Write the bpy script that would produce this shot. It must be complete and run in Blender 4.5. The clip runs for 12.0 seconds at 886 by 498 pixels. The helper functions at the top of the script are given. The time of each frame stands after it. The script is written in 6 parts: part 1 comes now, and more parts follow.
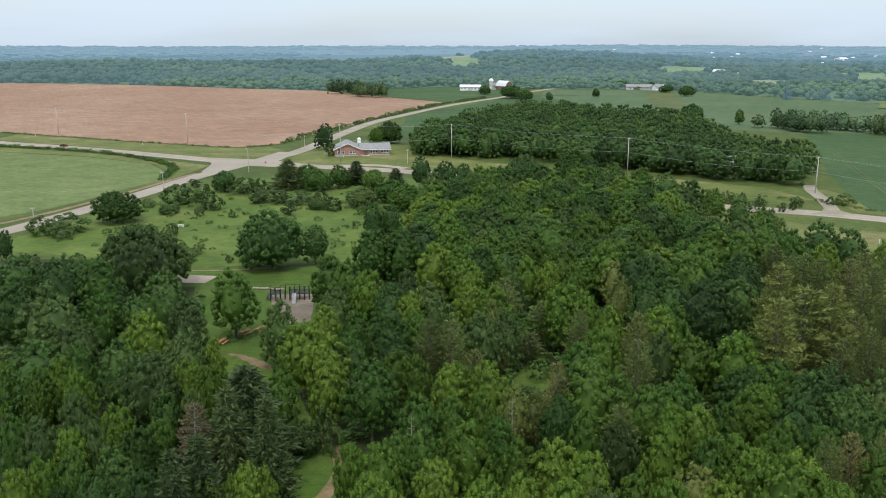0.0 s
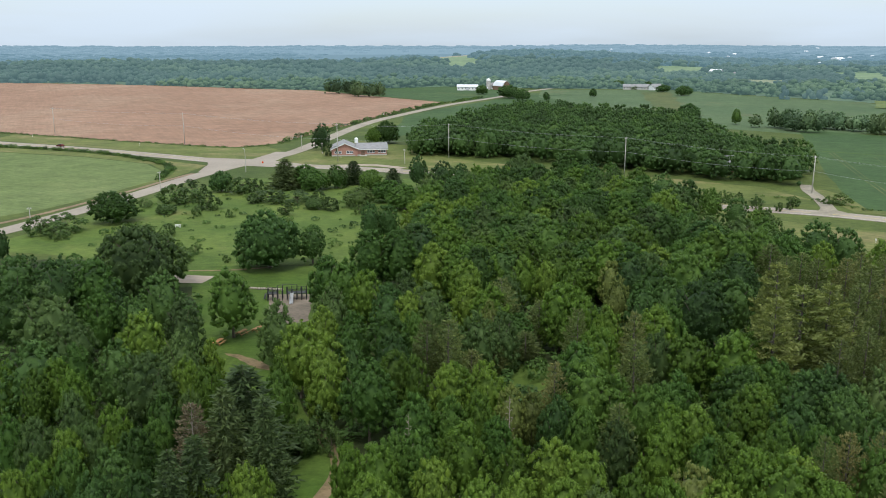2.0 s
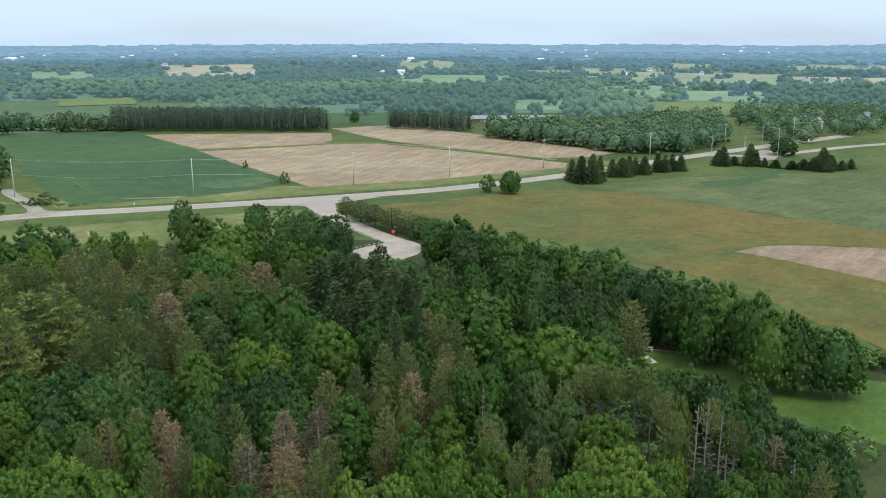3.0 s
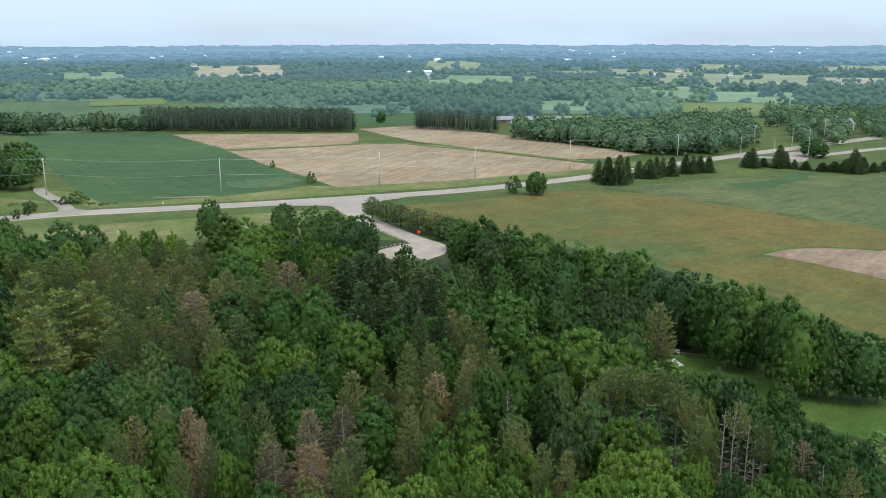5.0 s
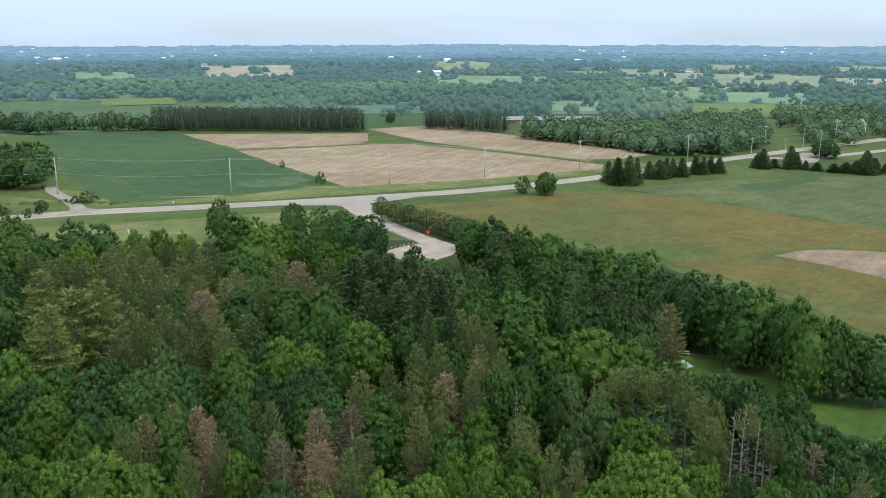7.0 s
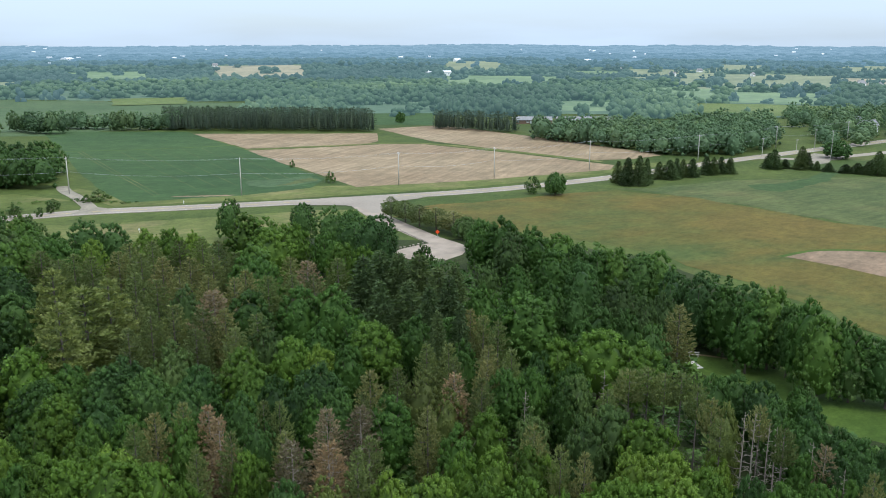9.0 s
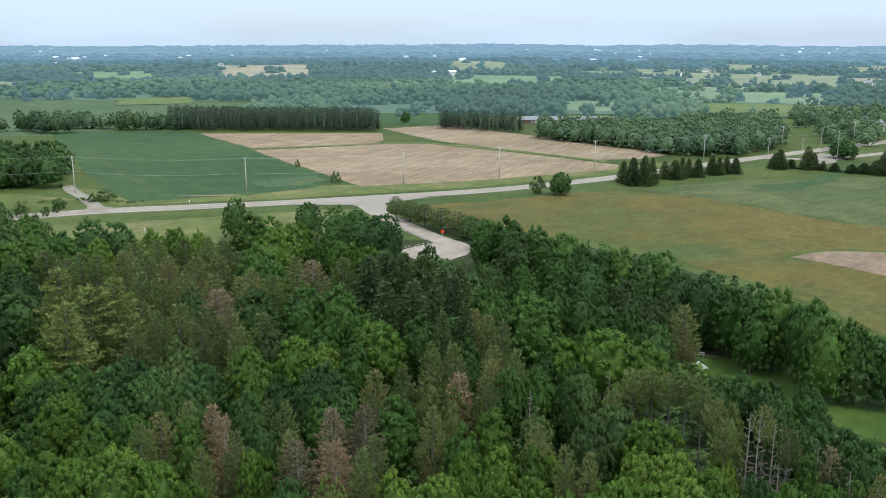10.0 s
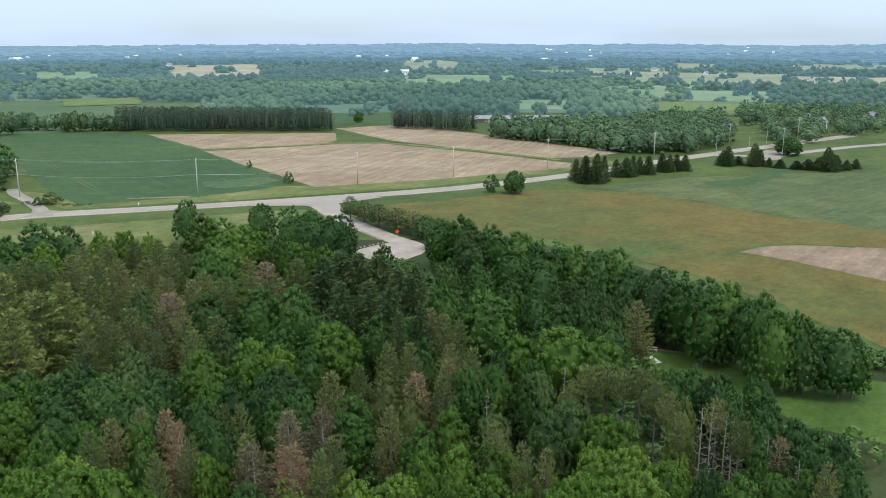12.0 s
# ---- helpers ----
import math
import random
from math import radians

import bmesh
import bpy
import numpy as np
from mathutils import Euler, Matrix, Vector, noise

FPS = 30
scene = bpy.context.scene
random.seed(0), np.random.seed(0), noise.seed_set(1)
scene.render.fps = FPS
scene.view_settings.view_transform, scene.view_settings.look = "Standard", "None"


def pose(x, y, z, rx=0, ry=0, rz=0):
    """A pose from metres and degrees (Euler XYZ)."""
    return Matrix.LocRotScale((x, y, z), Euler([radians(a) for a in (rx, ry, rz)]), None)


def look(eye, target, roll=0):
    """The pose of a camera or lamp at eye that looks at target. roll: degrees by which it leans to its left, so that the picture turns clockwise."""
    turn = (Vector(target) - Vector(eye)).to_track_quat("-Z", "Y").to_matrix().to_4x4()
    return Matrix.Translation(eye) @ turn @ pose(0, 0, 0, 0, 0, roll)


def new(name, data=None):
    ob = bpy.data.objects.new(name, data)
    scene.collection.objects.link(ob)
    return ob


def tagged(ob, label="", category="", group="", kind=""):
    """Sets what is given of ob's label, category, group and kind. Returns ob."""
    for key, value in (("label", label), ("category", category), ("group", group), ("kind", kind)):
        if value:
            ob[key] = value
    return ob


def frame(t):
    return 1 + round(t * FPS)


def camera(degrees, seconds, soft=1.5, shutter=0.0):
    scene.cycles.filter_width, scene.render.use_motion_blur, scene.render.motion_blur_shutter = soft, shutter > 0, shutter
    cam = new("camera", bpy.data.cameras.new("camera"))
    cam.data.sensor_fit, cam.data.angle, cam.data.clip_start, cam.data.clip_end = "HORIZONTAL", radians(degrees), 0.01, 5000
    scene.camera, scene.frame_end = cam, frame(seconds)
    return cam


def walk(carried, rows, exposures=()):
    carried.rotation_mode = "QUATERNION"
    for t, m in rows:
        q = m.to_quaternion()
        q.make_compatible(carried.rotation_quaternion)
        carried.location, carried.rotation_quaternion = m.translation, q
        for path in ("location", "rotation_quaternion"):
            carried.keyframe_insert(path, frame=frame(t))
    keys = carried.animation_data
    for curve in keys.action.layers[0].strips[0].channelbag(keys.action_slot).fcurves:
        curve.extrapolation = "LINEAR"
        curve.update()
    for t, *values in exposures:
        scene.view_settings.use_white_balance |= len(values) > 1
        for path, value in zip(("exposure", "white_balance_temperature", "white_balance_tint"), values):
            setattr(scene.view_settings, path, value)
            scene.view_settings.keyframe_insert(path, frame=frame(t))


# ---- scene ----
# ---------------------------------------------------------------- camera
cam = camera(55.57, 12.0, soft=0.95, shutter=0.06)
EYE = 52.0
PATH = [   # seconds, turn to the right, tilt, lean
    (0.0, 0.00, -13.64, -0.05),
    (0.5, -0.17, -13.64, -0.07),
    (1.0, -0.06, -13.64, -0.05),
    (1.5, 0.06, -13.64, -0.06),
    (2.0, 0.19, -13.65, -0.06),
    (2.1, 2.01, -13.64, 0.07),
    (2.2, 5.55, -13.66, -0.01),
    (2.3, 13.86, -13.64, 0.07),
    (2.4, 22.14, -13.65, 0.22),
    (2.5, 30.20, -13.61, 0.27),
    (2.6, 37.92, -13.59, 0.27),
    (2.7, 45.71, -13.59, 0.10),
    (2.8, 50.30, -13.75, 0.00),
    (2.9, 51.40, -13.72, 0.00),
    (3.2, 51.45, -13.70, -0.05),
    (4.3, 50.12, -13.62, -0.10),
    (4.5, 49.97, -13.66, -0.08),
    (5.0, 49.67, -13.67, -0.07),
    (5.5, 49.43, -13.65, -0.08),
    (6.0, 49.28, -13.64, -0.06),
    (6.5, 49.16, -13.66, -0.02),
    (7.0, 49.02, -13.66, -0.03),
    (9.0, 48.36, -13.66, -0.02),
    (9.5, 48.17, -13.67, -0.02),
    (10.0, 48.01, -13.68, -0.02),
    (10.5, 47.87, -13.69, -0.03),
    (11.0, 47.73, -13.65, -0.12),
    (11.5, 47.93, -13.67, -0.05),
    (12.0, 51.17, -13.72, -0.06),
]
walk(cam, [(t, pose(0, 0, EYE, 90 + pitch, -roll, -turn)) for t, turn, pitch, roll in PATH], [(0.0, 0.32, 6350, 10), (2.1, 0.32, 6350, 10), (2.8, 0.42, 5900, 9), (12.0, 0.42, 5900, 9)])

# ---------------------------------------------------------------- sky, sun
SUN_TURN, SUN_RISE = radians(185), radians(62)   # azimuth clockwise from +y, height
world = bpy.data.worlds.new("sky")
scene.world = world
world.use_nodes = True
wn, wl = world.node_tree.nodes, world.node_tree.links
wn.clear()
sky = wn.new("ShaderNodeTexSky")
sky.sky_type, sky.sun_disc = "NISHITA", False
sky.sun_elevation, sky.sun_rotation = SUN_RISE, SUN_TURN
sky.air_density, sky.dust_density, sky.ozone_density = 1.0, 1.5, 2.0
# thin broken cloud sheet: pale veil over the blue, by direction
wco = wn.new("ShaderNodeTexCoord")
wmap = wn.new("ShaderNodeMapping")
wmap.inputs["Scale"].default_value = (1.2, 1.2, 9.0)
wl.new(wco.outputs["Generated"], wmap.inputs["Vector"])
wno = wn.new("ShaderNodeTexNoise")
wno.inputs["Scale"].default_value, wno.inputs["Detail"].default_value = 2.2, 6
wl.new(wmap.outputs[0], wno.inputs["Vector"])
wra = wn.new("ShaderNodeValToRGB")
wra.color_ramp.elements[0].position, wra.color_ramp.elements[1].position = 0.36, 0.66
wra.color_ramp.elements[0].color, wra.color_ramp.elements[1].color = (0.6,) * 3 + (1,), (0.95,) * 3 + (1,)
wl.new(wno.outputs["Fac"], wra.inputs[0])
wmx = wn.new("ShaderNodeMix")
wmx.data_type = "RGBA"
wsep = wn.new("ShaderNodeSeparateXYZ")
wl.new(wco.outputs["Generated"], wsep.inputs[0])
wgr = wn.new("ShaderNodeValToRGB")
wgr.color_ramp.elements[0].position, wgr.color_ramp.elements[1].position = 0.0, 0.9
wgr.color_ramp.elements[0].color, wgr.color_ramp.elements[1].color = (0.36, 0.42, 0.482, 1), (0.92, 0.97, 1.0, 1)
wl.new(wsep.outputs["Z"], wgr.inputs[0])
wsc = wn.new("ShaderNodeVectorMath")
wsc.operation = "SCALE"
wsc.inputs["Scale"].default_value = 10.0
wl.new(wgr.outputs[0], wsc.inputs[0])
wl.new(wsc.outputs[0], wmx.inputs["B"])
wl.new(wra.outputs[0], wmx.inputs["Factor"])
wl.new(sky.outputs[0], wmx.inputs["A"])
wbg = wn.new("ShaderNodeBackground")
wbg.inputs["Strength"].default_value = 0.15
wl.new(wmx.outputs["Result"], wbg.inputs["Color"])
wou = wn.new("ShaderNodeOutputWorld")
wl.new(wbg.outputs[0], wou.inputs["Surface"])

sun = new("sun", bpy.data.lights.new("sun", "SUN"))
sun.data.energy, sun.data.angle, sun.data.color = 1.5, radians(16), (1.0, 0.95, 0.87)
sun_dir = Vector((math.sin(SUN_TURN) * math.cos(SUN_RISE), math.cos(SUN_TURN) * math.cos(SUN_RISE), math.sin(SUN_RISE)))
sun.matrix_world = look(sun_dir * 500, (0, 0, 0))

# ---------------------------------------------------------------- materials


def mat(name, rough=0.8, metal=0.0, spec=0.3):
    m = bpy.data.materials.new(name)
    m.use_nodes = True
    b = m.node_tree.nodes["Principled BSDF"]
    b.inputs["Roughness"].default_value, b.inputs["Metallic"].default_value = rough, metal
    b.inputs["Specular IOR Level"].default_value = spec
    return m, m.node_tree.nodes, m.node_tree.links, b


def noise_node(n, l, scale, detail=5, rough=0.55, stretch=None, turn=0.0, coord="Object"):
    co = n.new("ShaderNodeTexCoord")
    mp = n.new("ShaderNodeMapping")
    mp.inputs["Scale"].default_value = stretch or (1, 1, 1)
    mp.inputs["Rotation"].default_value = (0, 0, turn)
    tx = n.new("ShaderNodeTexNoise")
    tx.inputs["Scale"].default_value, tx.inputs["Detail"].default_value, tx.inputs["Roughness"].default_value = scale, detail, rough
    if turn:
        # turn first, then stretch
        mq = n.new("ShaderNodeMapping")
        mq.inputs["Rotation"].default_value = (0, 0, turn)
        mp.inputs["Rotation"].default_value = (0, 0, 0)
        l.new(co.outputs[coord], mq.inputs["Vector"])
        l.new(mq.outputs[0], mp.inputs["Vector"])
    else:
        l.new(co.outputs[coord], mp.inputs["Vector"])
    l.new(mp.outputs[0], tx.inputs["Vector"])
    return tx.outputs["Fac"]


def ramp(n, l, fac, stops):
    r = n.new("ShaderNodeValToRGB")
    e = r.color_ramp.elements
    while len(e) < len(stops):
        e.new(0.5)
    for k, (p, c) in zip(e, stops):
        k.position, k.color = p, (*c, 1)
    l.new(fac, r.inputs[0])
    return r.outputs[0]


def mixc(n, l, fac, a, b, mode="MIX"):
    x = n.new("ShaderNodeMix")
    x.data_type, x.blend_type = "RGBA", mode
    for s, v in (("Factor", fac), ("A", a), ("B", b)):
        if isinstance(v, (int, float)):
            x.inputs[s].default_value = v
        elif isinstance(v, tuple):
            x.inputs[s].default_value = (*v, 1)
        else:
            l.new(v, x.inputs[s])
    return x.outputs["Result"]


def bump(n, l, b, height, strength, distance):
    k = n.new("ShaderNodeBump")
    k.inputs["Strength"].default_value, k.inputs["Distance"].default_value = strength, distance
    l.new(height, k.inputs["Height"])
    l.new(k.outputs[0], b.inputs["Normal"])


def plain(name, colour, rough=0.7, metal=0.0, var=0.25, scale=3.0):
    """A surface with a base colour, broad stains and fine grain."""
    m, n, l, b = mat(name, rough, metal)
    lo, hi = tuple(c * (1 - var) for c in colour), tuple(min(1, c * (1 + var * 0.6)) for c in colour)
    c1 = ramp(n, l, noise_node(n, l, scale), [(0.3, lo), (0.7, hi)])
    g = noise_node(n, l, scale * 14, 3)
    c2 = mixc(n, l, 0.25, c1, ramp(n, l, g, [(0.3, lo), (0.7, hi)]))
    l.new(c2, b.inputs["Base Color"])
    bump(n, l, b, g, 0.2, 0.01)
    return m


def field_mat(name, low, high, patch=None, patch_at=(0.55, 0.7), rows=0.0, turn=0.0, broad=0.012, fine=1.6, depth=0.15, clumpy=0.55):
    """Grass or crop: broad drifts, streaks along the rows, blade grain, and patches of another colour."""
    m, n, l, b = mat(name, 0.9, 0, 0.15)
    c = ramp(n, l, noise_node(n, l, broad, 6, 0.6), [(0.32, low), (0.68, high)])
    if patch:
        f = ramp(n, l, noise_node(n, l, broad * 0.8, 8, 0.65, (1, 1.7, 1), turn + 0.4), [(patch_at[0], (0, 0, 0)), (patch_at[1], (1, 1, 1))])
        c = mixc(n, l, f, c, patch)
    if rows:
        s = noise_node(n, l, 1.0, 3, 0.6, (0.02, 0.45, 1), turn)
        c = mixc(n, l, rows, c, ramp(n, l, s, [(0.35, (0.35,) * 3), (0.65, (1.0,) * 3)]), "MULTIPLY")
    mid = noise_node(n, l, 0.09, 6, 0.7)
    c = mixc(n, l, 0.6, c, ramp(n, l, mid, [(0.32, (0.45, 0.5, 0.45)), (0.66, (1.05, 1.05, 1.0))]), "MULTIPLY")
    tuss = noise_node(n, l, fine * 0.2, 4, 0.75, (1, 1.6, 1), turn)
    c = mixc(n, l, clumpy, c, ramp(n, l, tuss, [(0.34, (0.5, 0.55, 0.5)), (0.6, (1.08, 1.06, 1.0))]), "MULTIPLY")
    g = noise_node(n, l, fine, 6, 0.7)
    c = mixc(n, l, 0.5, c, ramp(n, l, g, [(0.3, (0.5,) * 3), (0.7, (1.0,) * 3)]), "MULTIPLY")
    l.new(c, b.inputs["Base Color"])
    bump(n, l, b, g, 0.5, depth)
    return m


def leaf_mat(name, colour, warm, spread=0.4, joined=False, haze_glow=None, clump=0.75):
    """Foliage: each plant has its own tone, each leaf clump a slight one; some light passes through."""
    m, n, l, b = mat(name, 0.62, 0, 0.25)
    if joined:
        at = n.new("ShaderNodeAttribute")
        at.attribute_name = "tint"
        own = at.outputs["Fac"]
    else:
        own = n.new("ShaderNodeObjectInfo").outputs["Random"]
    isl = n.new("ShaderNodeNewGeometry").outputs["Random Per Island"]
    dark = tuple(c * (1 - spread) for c in colour)
    c = ramp(n, l, own, [(0.0, dark), (0.5, colour), (1.0, warm)])
    c = mixc(n, l, clump, c, ramp(n, l, isl, [(0.0, (0.6, 0.63, 0.6)), (0.75, (0.95, 0.96, 0.9)), (1.0, (1.35, 1.3, 1.1))]), "MULTIPLY")
    l.new(c, b.inputs["Base Color"])
    tr = n.new("ShaderNodeBsdfTranslucent")
    l.new(mixc(n, l, 1.0, c, (0.9, 1.0, 0.45), "MULTIPLY"), tr.inputs["Color"])
    ms = n.new("ShaderNodeMixShader")
    ms.inputs[0].default_value = 0.3
    l.new(b.outputs[0], ms.inputs[1])
    l.new(tr.outputs[0], ms.inputs[2])
    l.new(ms.outputs[0], n["Material Output"].inputs["Surface"])
    # even emission that imitates haze; the leaves give off no light
    if haze_glow:
        b.inputs["Emission Color"].default_value = (*haze_glow[:3], 1)
        b.inputs["Emission Strength"].default_value = haze_glow[3]
    return m


M = {}
M["wild"] = field_mat("rough_grass", (0.05, 0.085, 0.02), (0.12, 0.15, 0.038), (0.16, 0.15, 0.055), (0.58, 0.72))
M["meadow"] = field_mat("meadow_grass", (0.075, 0.13, 0.024), (0.15, 0.2, 0.045), (0.2, 0.2, 0.07), (0.6, 0.75), broad=0.03)
M["verge"] = field_mat("verge_grass", (0.11, 0.145, 0.036), (0.18, 0.195, 0.062), (0.27, 0.23, 0.11), (0.5, 0.68), broad=0.04)
M["lawn"] = field_mat("mown_lawn", (0.064, 0.118, 0.018), (0.1, 0.15, 0.03), broad=0.05, depth=0.05)
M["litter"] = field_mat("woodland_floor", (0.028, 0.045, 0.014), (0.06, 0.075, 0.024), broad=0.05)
M["plough"] = field_mat("ploughed_soil", (0.31, 0.18, 0.122), (0.39, 0.24, 0.168), (0.43, 0.3, 0.215), (0.5, 0.75), rows=0.2, turn=1.15, broad=0.006, clumpy=0.2)
M["wheat"] = field_mat("young_wheat", (0.14, 0.19, 0.062), (0.185, 0.235, 0.088), (0.22, 0.25, 0.1), rows=0.2, turn=0.5)
M["crop"] = field_mat("green_crop", (0.052, 0.105, 0.038), (0.078, 0.136, 0.046), (0.115, 0.15, 0.055), (0.58, 0.75), rows=0.25, turn=0.9)
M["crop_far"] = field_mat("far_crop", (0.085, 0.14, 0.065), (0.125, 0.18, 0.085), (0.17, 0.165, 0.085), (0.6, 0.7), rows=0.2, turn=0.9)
M["stubble"] = field_mat("tan_stubble", (0.33, 0.236, 0.15), (0.45, 0.34, 0.225), (0.25, 0.2, 0.1), (0.6, 0.75), rows=0.45, turn=-0.35, broad=0.02, clumpy=0.4)
M["hay"] = field_mat("hayfield", (0.112, 0.115, 0.027), (0.185, 0.13, 0.036), (0.09, 0.12, 0.033), (0.48, 0.64), broad=0.014)
M["lush"] = field_mat("lush_grass", (0.055, 0.1, 0.034), (0.085, 0.13, 0.044))
M["pasture"] = field_mat("pasture", (0.088, 0.125, 0.044), (0.145, 0.165, 0.062), (0.21, 0.19, 0.08), (0.55, 0.75), rows=0.3, turn=0.2, broad=0.02)
M["dirt"] = field_mat("bare_dirt", (0.28, 0.195, 0.135), (0.37, 0.265, 0.185), broad=0.06, rows=0.3)
M["track"] = field_mat("trodden_earth", (0.2, 0.15, 0.085), (0.28, 0.2, 0.12), broad=0.2)
M["mulch"] = field_mat("bark_mulch", (0.2, 0.16, 0.13), (0.27, 0.22, 0.18), broad=0.2)
M["gravel"] = field_mat("gravel", (0.3, 0.26, 0.21), (0.38, 0.335, 0.28), broad=0.1, fine=3)


def road_mat():
    m, n, l, b = mat("worn_asphalt", 0.85)
    c = ramp(n, l, noise_node(n, l, 0.05, 6, 0.6), [(0.3, (0.25, 0.213, 0.17)), (0.7, (0.325, 0.283, 0.228))])
    g = noise_node(n, l, 1.1, 6, 0.75)
    c = mixc(n, l, 0.45, c, ramp(n, l, g, [(0.32, (0.55,) * 3), (0.62, (1,) * 3)]), "MULTIPLY")
    l.new(c, b.inputs["Base Color"])
    bump(n, l, b, g, 0.3, 0.02)
    return m


M["road"] = road_mat()
M["lot"] = plain("worn_pale_paving", (0.32, 0.265, 0.21), 0.9, var=0.3, scale=0.25)
M["concrete"] = plain("concrete", (0.47, 0.45, 0.41), 0.85, var=0.15)
M["paint_yellow"] = plain("yellow_line", (0.55, 0.42, 0.12), 0.8, var=0.4, scale=0.6)
M["paint_white"] = plain("white_line", (0.62, 0.61, 0.58), 0.8, var=0.4, scale=0.6)
M["pole_wood"] = plain("weathered_pole", (0.48, 0.45, 0.4), 0.9, var=0.3, scale=1.2)
M["wire"] = plain("wire", (0.42, 0.43, 0.44), 0.5, 0.4)
M["white"] = plain("white_paint", (0.78, 0.78, 0.76), 0.6, var=0.1, scale=0.5)
M["grey_roof"] = plain("grey_shingle", (0.24, 0.24, 0.24), 0.95, var=0.25, scale=0.6)
M["tin"] = plain("pale_tin_roof", (0.66, 0.68, 0.7), 0.45, 0.3, var=0.12, scale=0.3)
M["brick"] = plain("red_brick", (0.4, 0.21, 0.16), 0.9, var=0.3, scale=1.5)
M["glass"] = plain("dark_window_glass", (0.05, 0.06, 0.07), 0.12, var=0.2)
M["barnwood"] = plain("brown_boards", (0.2, 0.13, 0.09), 0.9, var=0.35)
M["bark"] = plain("grey_bark", (0.13, 0.105, 0.08), 0.95, var=0.4, scale=2.0)
M["bark_pale"] = plain("bleached_wood", (0.28, 0.24, 0.195), 0.9, var=0.3, scale=2.0)
M["bark_pine"] = plain("pine_bark", (0.13, 0.112, 0.092), 0.95, var=0.35, scale=2.0)
M["table_wood"] = plain("stained_planks", (0.42, 0.22, 0.09), 0.75, var=0.25, scale=2)
M["black"] = plain("black_plastic", (0.03, 0.03, 0.035), 0.5, var=0.2)
M["grey_plastic"] = plain("grey_plastic", (0.5, 0.51, 0.52), 0.45, var=0.1)
M["orange"] = plain("orange_sheeting", (0.85, 0.09, 0.015), 0.5, var=0.06)
M["metal"] = plain("galvanised_steel", (0.45, 0.46, 0.46), 0.4, 0.8, var=0.15)
M["stone"] = plain("pale_boulder", (0.33, 0.29, 0.235), 0.9, var=0.35, scale=1.5)
M["tyre"] = plain("rubber", (0.02, 0.02, 0.02), 0.8)
M["carred"] = plain("maroon_car_paint", (0.12, 0.03, 0.025), 0.25, 0.2, var=0.1)

# foliage tones: colour at the middle of the range, and the brightest
LEAF = {
    "b": ((0.065, 0.138, 0.0235), (0.106, 0.188, 0.031)),      # maple, ash
    "d": ((0.059, 0.125, 0.03), (0.088, 0.163, 0.038)),    # dark oak
    "l": ((0.106, 0.192, 0.024), (0.16, 0.242, 0.034)),     # fresh light green
    "y": ((0.165, 0.205, 0.05), (0.2, 0.235, 0.062)),      # yellow-green
    "g": ((0.085, 0.145, 0.04), (0.118, 0.178, 0.05)),    # grey-green willow
    "u": ((0.075, 0.13, 0.033), (0.11, 0.17, 0.047)),      # shrub
    "s": ((0.078, 0.122, 0.044), (0.106, 0.142, 0.05)),      # spruce
    "w": ((0.185, 0.222, 0.066), (0.21, 0.24, 0.074)),     # white pine
    "p": ((0.15, 0.19, 0.062), (0.215, 0.205, 0.082)),    # thin brownish pine
    "x": ((0.235, 0.192, 0.122), (0.285, 0.19, 0.11)),      # dying pine
}
for k, (c, w) in LEAF.items():
    M["leaf_" + k] = leaf_mat("foliage_" + k, c, w)
M["leaf_wood"] = leaf_mat("woodland_foliage", (0.07, 0.138, 0.034), (0.122, 0.2, 0.046), 0.42, True, None, 0.6)
# mid-distance foliage: haze painted in as paler, bluer base colours than near leaves
M["leaf_plantation"] = leaf_mat("hazed_plantation_needles", (0.085, 0.118, 0.085), (0.105, 0.138, 0.094), 0.2, True)
M["leaf_mid"] = leaf_mat("hazed_mid_woodland", (0.082, 0.145, 0.064), (0.15, 0.21, 0.085), 0.34, True, None, 0.6)
M["leaf_back"] = leaf_mat("hazed_woodland", (0.138, 0.225, 0.115), (0.195, 0.28, 0.135), 0.25, True, None, 0.5)
# far woods: bluish emission and lowered base colour paint in haze, stronger with distance
M["leaf_edge"] = leaf_mat("hazed_farm_woodland", (0.066, 0.112, 0.052), (0.135, 0.19, 0.075), 0.38, True, (0.24, 0.42, 0.44, 0.23), 0.2)
M["leaf_far"] = leaf_mat("hazed_far_woodland", (0.036, 0.064, 0.042), (0.075, 0.11, 0.055), 0.35, True, (0.24, 0.42, 0.46, 0.34), 0.1)
M["leaf_distant"] = leaf_mat("hazed_distant_woodland", (0.03, 0.052, 0.044), (0.052, 0.082, 0.056), 0.3, True, (0.24, 0.43, 0.52, 0.46), 0.08)
M["leaf_horizon"] = leaf_mat("hazed_ridge", (0.02, 0.032, 0.034), (0.026, 0.04, 0.04), 0.2, True, (0.26, 0.45, 0.575, 0.67), 0.1)
M["leaf_skyline"] = leaf_mat("hazed_skyline", (0.01, 0.015, 0.017), (0.012, 0.018, 0.019), 0.15, True, (0.29, 0.46, 0.58, 0.86), 0.05)


# far ground covers: haze is painted on as pale bluish emission
def hazed_field_mat(name, low, high, haze_glow, strength):
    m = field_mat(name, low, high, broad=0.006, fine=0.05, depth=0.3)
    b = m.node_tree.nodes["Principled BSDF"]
    b.inputs["Emission Color"].default_value, b.inputs["Emission Strength"].default_value = (*haze_glow, 1), strength
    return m


